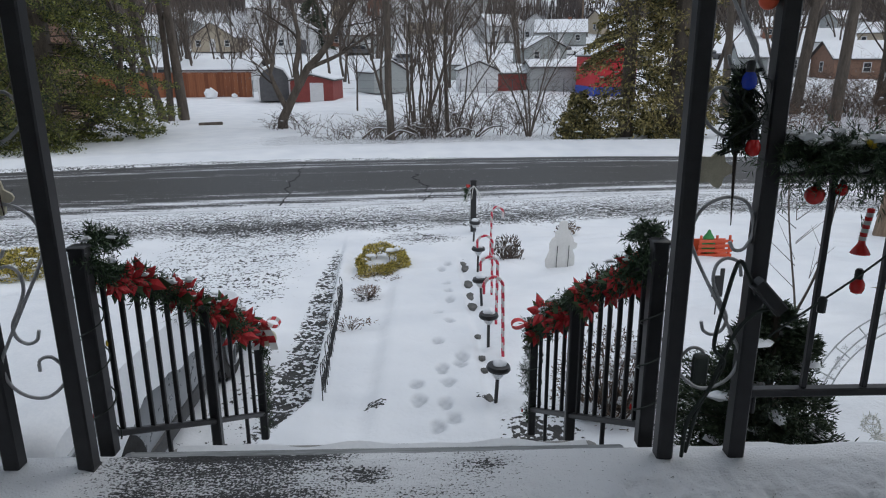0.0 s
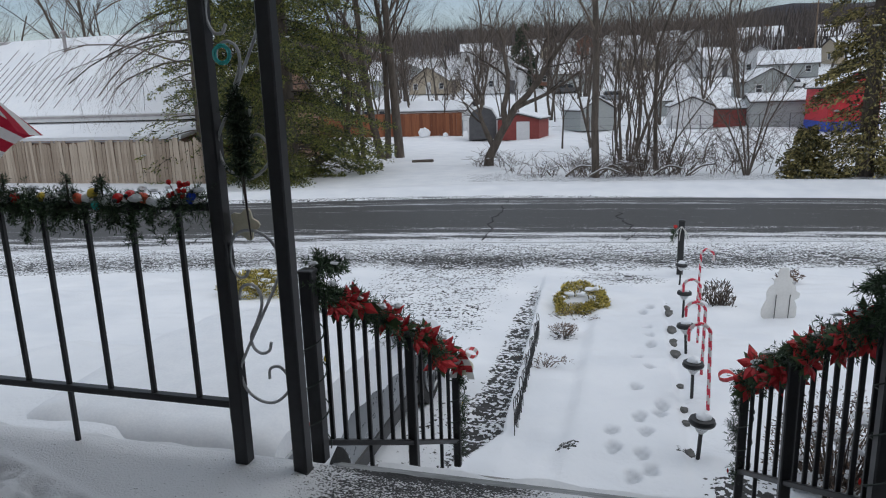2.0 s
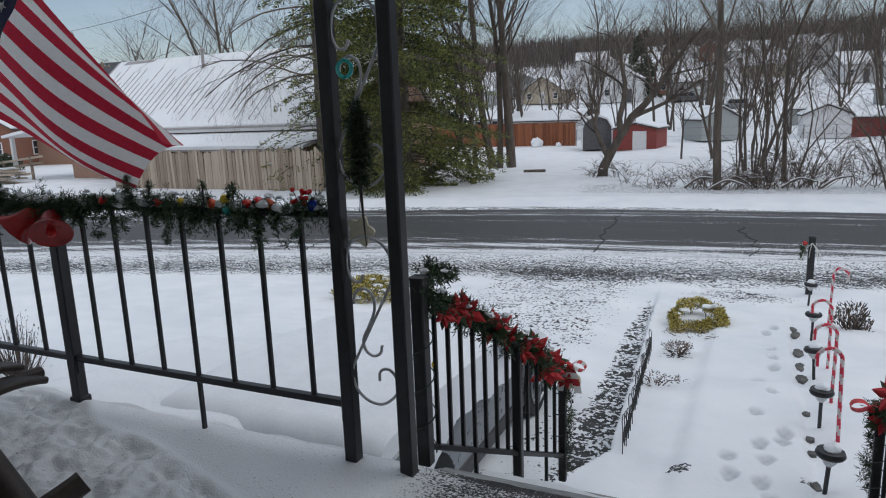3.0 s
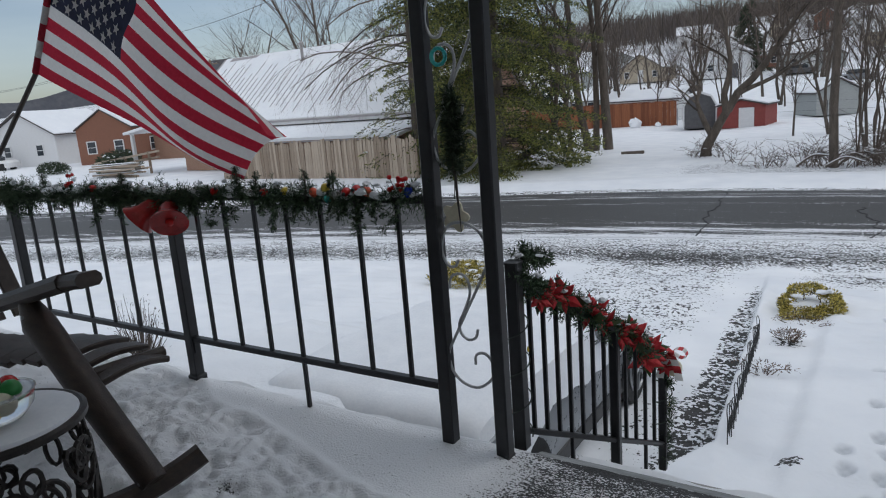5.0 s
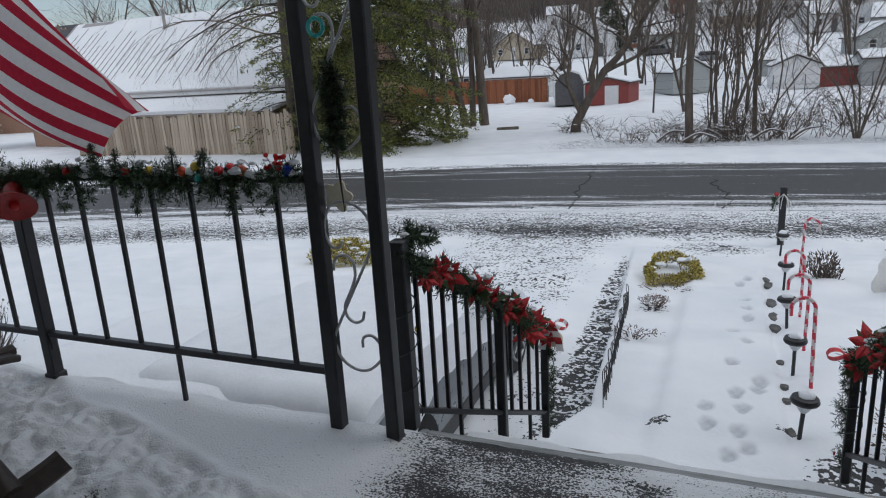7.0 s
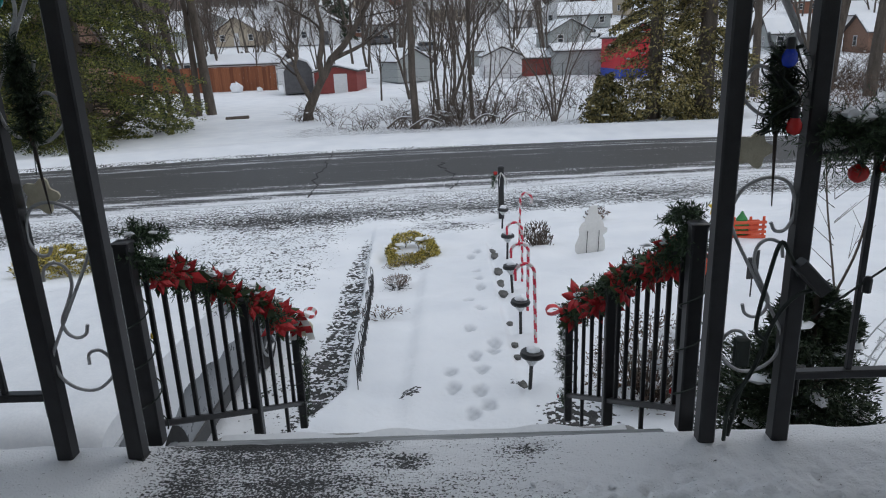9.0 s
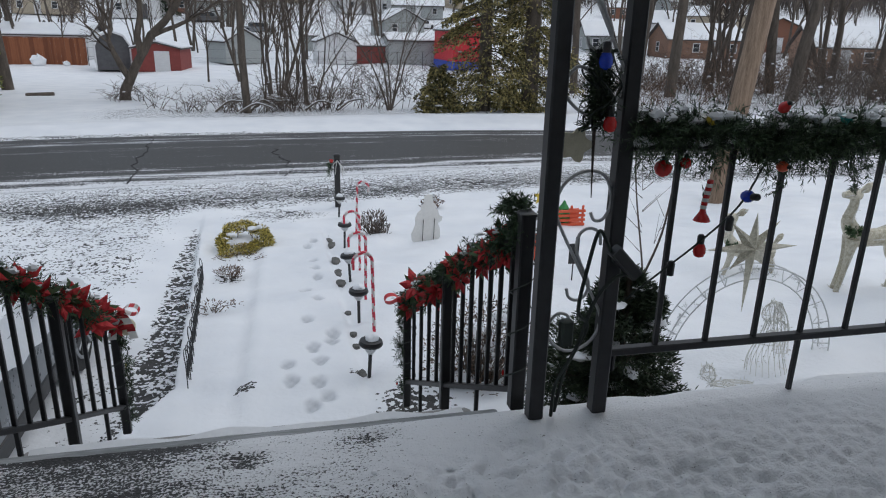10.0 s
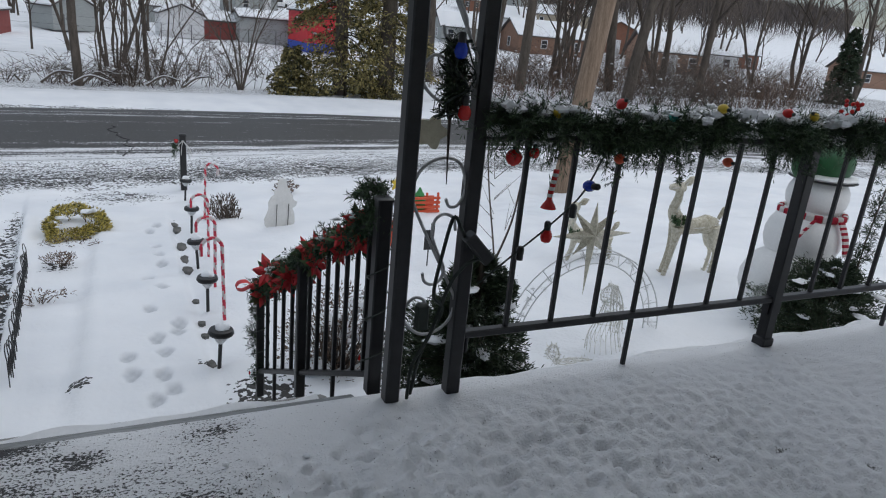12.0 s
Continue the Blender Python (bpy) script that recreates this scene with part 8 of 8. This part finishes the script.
# two small houses farther along the street
oh = gable_house(-55.6, 36.5, 5.0, 6, 3.1, 1.5, 24, M_brick2, "small orange brick house with a snowy roof and chimney", "y", 0.9, True, False, 2, door=False, group="street houses")
part("side_wing", Shape().box((3.9, 1.6, 1.2), (2.8, 3, 2.4)), M_brick, oh, smooth=False)
part("wing_roof", Shape().box((4.0, 1.5, 2.5), (3.2, 3.6, 0.2)), M_roofsnow, oh, smooth=False)
wh_ = gable_house(-66.5, 36.5, 7.5, 8, 3.0, 2.0, 16, M_wside, "white house with a gabled front and snowy roof", "y", 0.95, False, False, 2, door=False, group="street houses")
part("porch_roof", Shape().box((-6.0, -1.0, 2.5), (6.5, 5.0, 0.3)), M_roofsnow, wh_, smooth=False)
part("porch_wall", Shape().box((-6.0, 1.0, 1.2), (6.4, 1.0, 2.4)), M_wside, wh_, smooth=False)
part("porch_rail", Shape().box((-6.0, -3.2, 0.5), (4.5, 0.1, 0.8)), M_wside, wh_, smooth=False)
for x in (-8.6, -3.4):
    part("porch_pier", Shape().box((x, -3.2, 0.7), (0.7, 0.7, 1.4), ch=0.03), M_brick2, wh_, smooth=False)
tuft_bush("hedge", "snow-dusted dark hedge beside the street house", -47.5, 30.5, 1.9, 1.2, 1.3, 2600, M_yew, 0.25, 611, 20, 0, 60)


for x, y, rx, h, sd in ((-43.5, 27.5, 1.6, 1.2, 612), (-40.8, 25.8, 1.3, 0.9, 613), (-50.5, 27.0, 1.5, 0.8, 614)):
    tuft_bush("hedge", "low dark hedge laden with snow beside the brick house", x, y, rx, 0.8, h, 2200, M_yew, 0.2, sd, 20, 0, 45)
lp = thing("lumber_pile", put_on(-38.6, 24.6, 0.0), "stack of grey boards topped with snow", "lumber")
rg = random.Random(615)
for k in range(9):
    z, a = 0.12 + 0.14 * (k // 2), rg.uniform(-0.25, 0.25)
    y = rg.uniform(-0.5, 0.5)
    bd = part("board", Shape().bar((-2.2, y - a, z), (2.2, y + a, z + rg.uniform(-0.05, 0.3)), 0.22, 0.09), M_picket, lp)
    part("snow_line", Shape().bar((-2.1, y - a, z + 0.07), (2.1, y + a, z + 0.12 + rg.uniform(0, 0.2)), 0.16, 0.05), M_snow, bd)


# ---- utility poles and wires ----
def utility_pole(x, y, h, r, lean, label, arm):
    p = thing("utility_pole", put_on(x, y, -0.1), label, "utility pole", "utility poles")
    part("pole", Shape().tube([(0, 0, 0), (lean * 0.5, 0, h * 0.5), (lean, 0, h)], [r, r * 0.85, r * 0.7], 12), M_pole, p)
    if arm:
        part("cross_arm", Shape().bar((lean - 1.1, 0, h - 0.5), (lean + 1.1, 0, h - 0.5), 0.1), M_pole, p)
        for dx in (-1.0, -0.4, 0.4, 1.0):
            part("insulator", Shape().lathe((lean + dx, 0, h - 0.44), [(0.05, 0), (0.06, 0.06), (0.03, 0.14)], 8), M_lgrey, p)
    return p


utility_pole(6.9, 9.5, 9.5, 0.165, 1.1, "weathered brown utility pole at the yard edge", False)
utility_pole(-38.5, 30, 9.0, 0.16, -0.2, "distant weathered utility pole with a cross arm", True)
utility_pole(-62, 52, 9.5, 0.16, 0.1, "distant weathered utility pole with a cross arm", True)
utility_pole(33, 150, 12, 0.18, 0.0, "distant utility pole on the hill", True)
for k, (a, b, sag, r_) in enumerate([((-60, 14, 7.0), (8.1, 9.6, 7.8), 0.9, 0.022), ((-60, 16, 6.4), (8.1, 9.6, 6.9), 1.1, 0.018), ((-38.7, 30, 6.7), (8.1, 9.6, 7.4), 1.0, 0.012), ((-62, 52, 9.0), (-38.7, 30, 6.9), 0.6, 0.015),
                                    ((-90, 40, 6), (-38.7, 30, 6.6), 0.8, 0.015), ((-95, 30, 5), (-38.7, 30, 5.6), 0.8, 0.012)]):
    a, b = np.array(a), np.array(b)
    P = [a + (b - a) * t - np.array([0, 0, sag * 4 * t * (1 - t)]) for t in np.linspace(0, 1, 24)]
    solid("overhead_wire", Shape().tube(P, r_, 5), M_black, "black overhead power line", "wire", smooth=True, group="overhead wires")
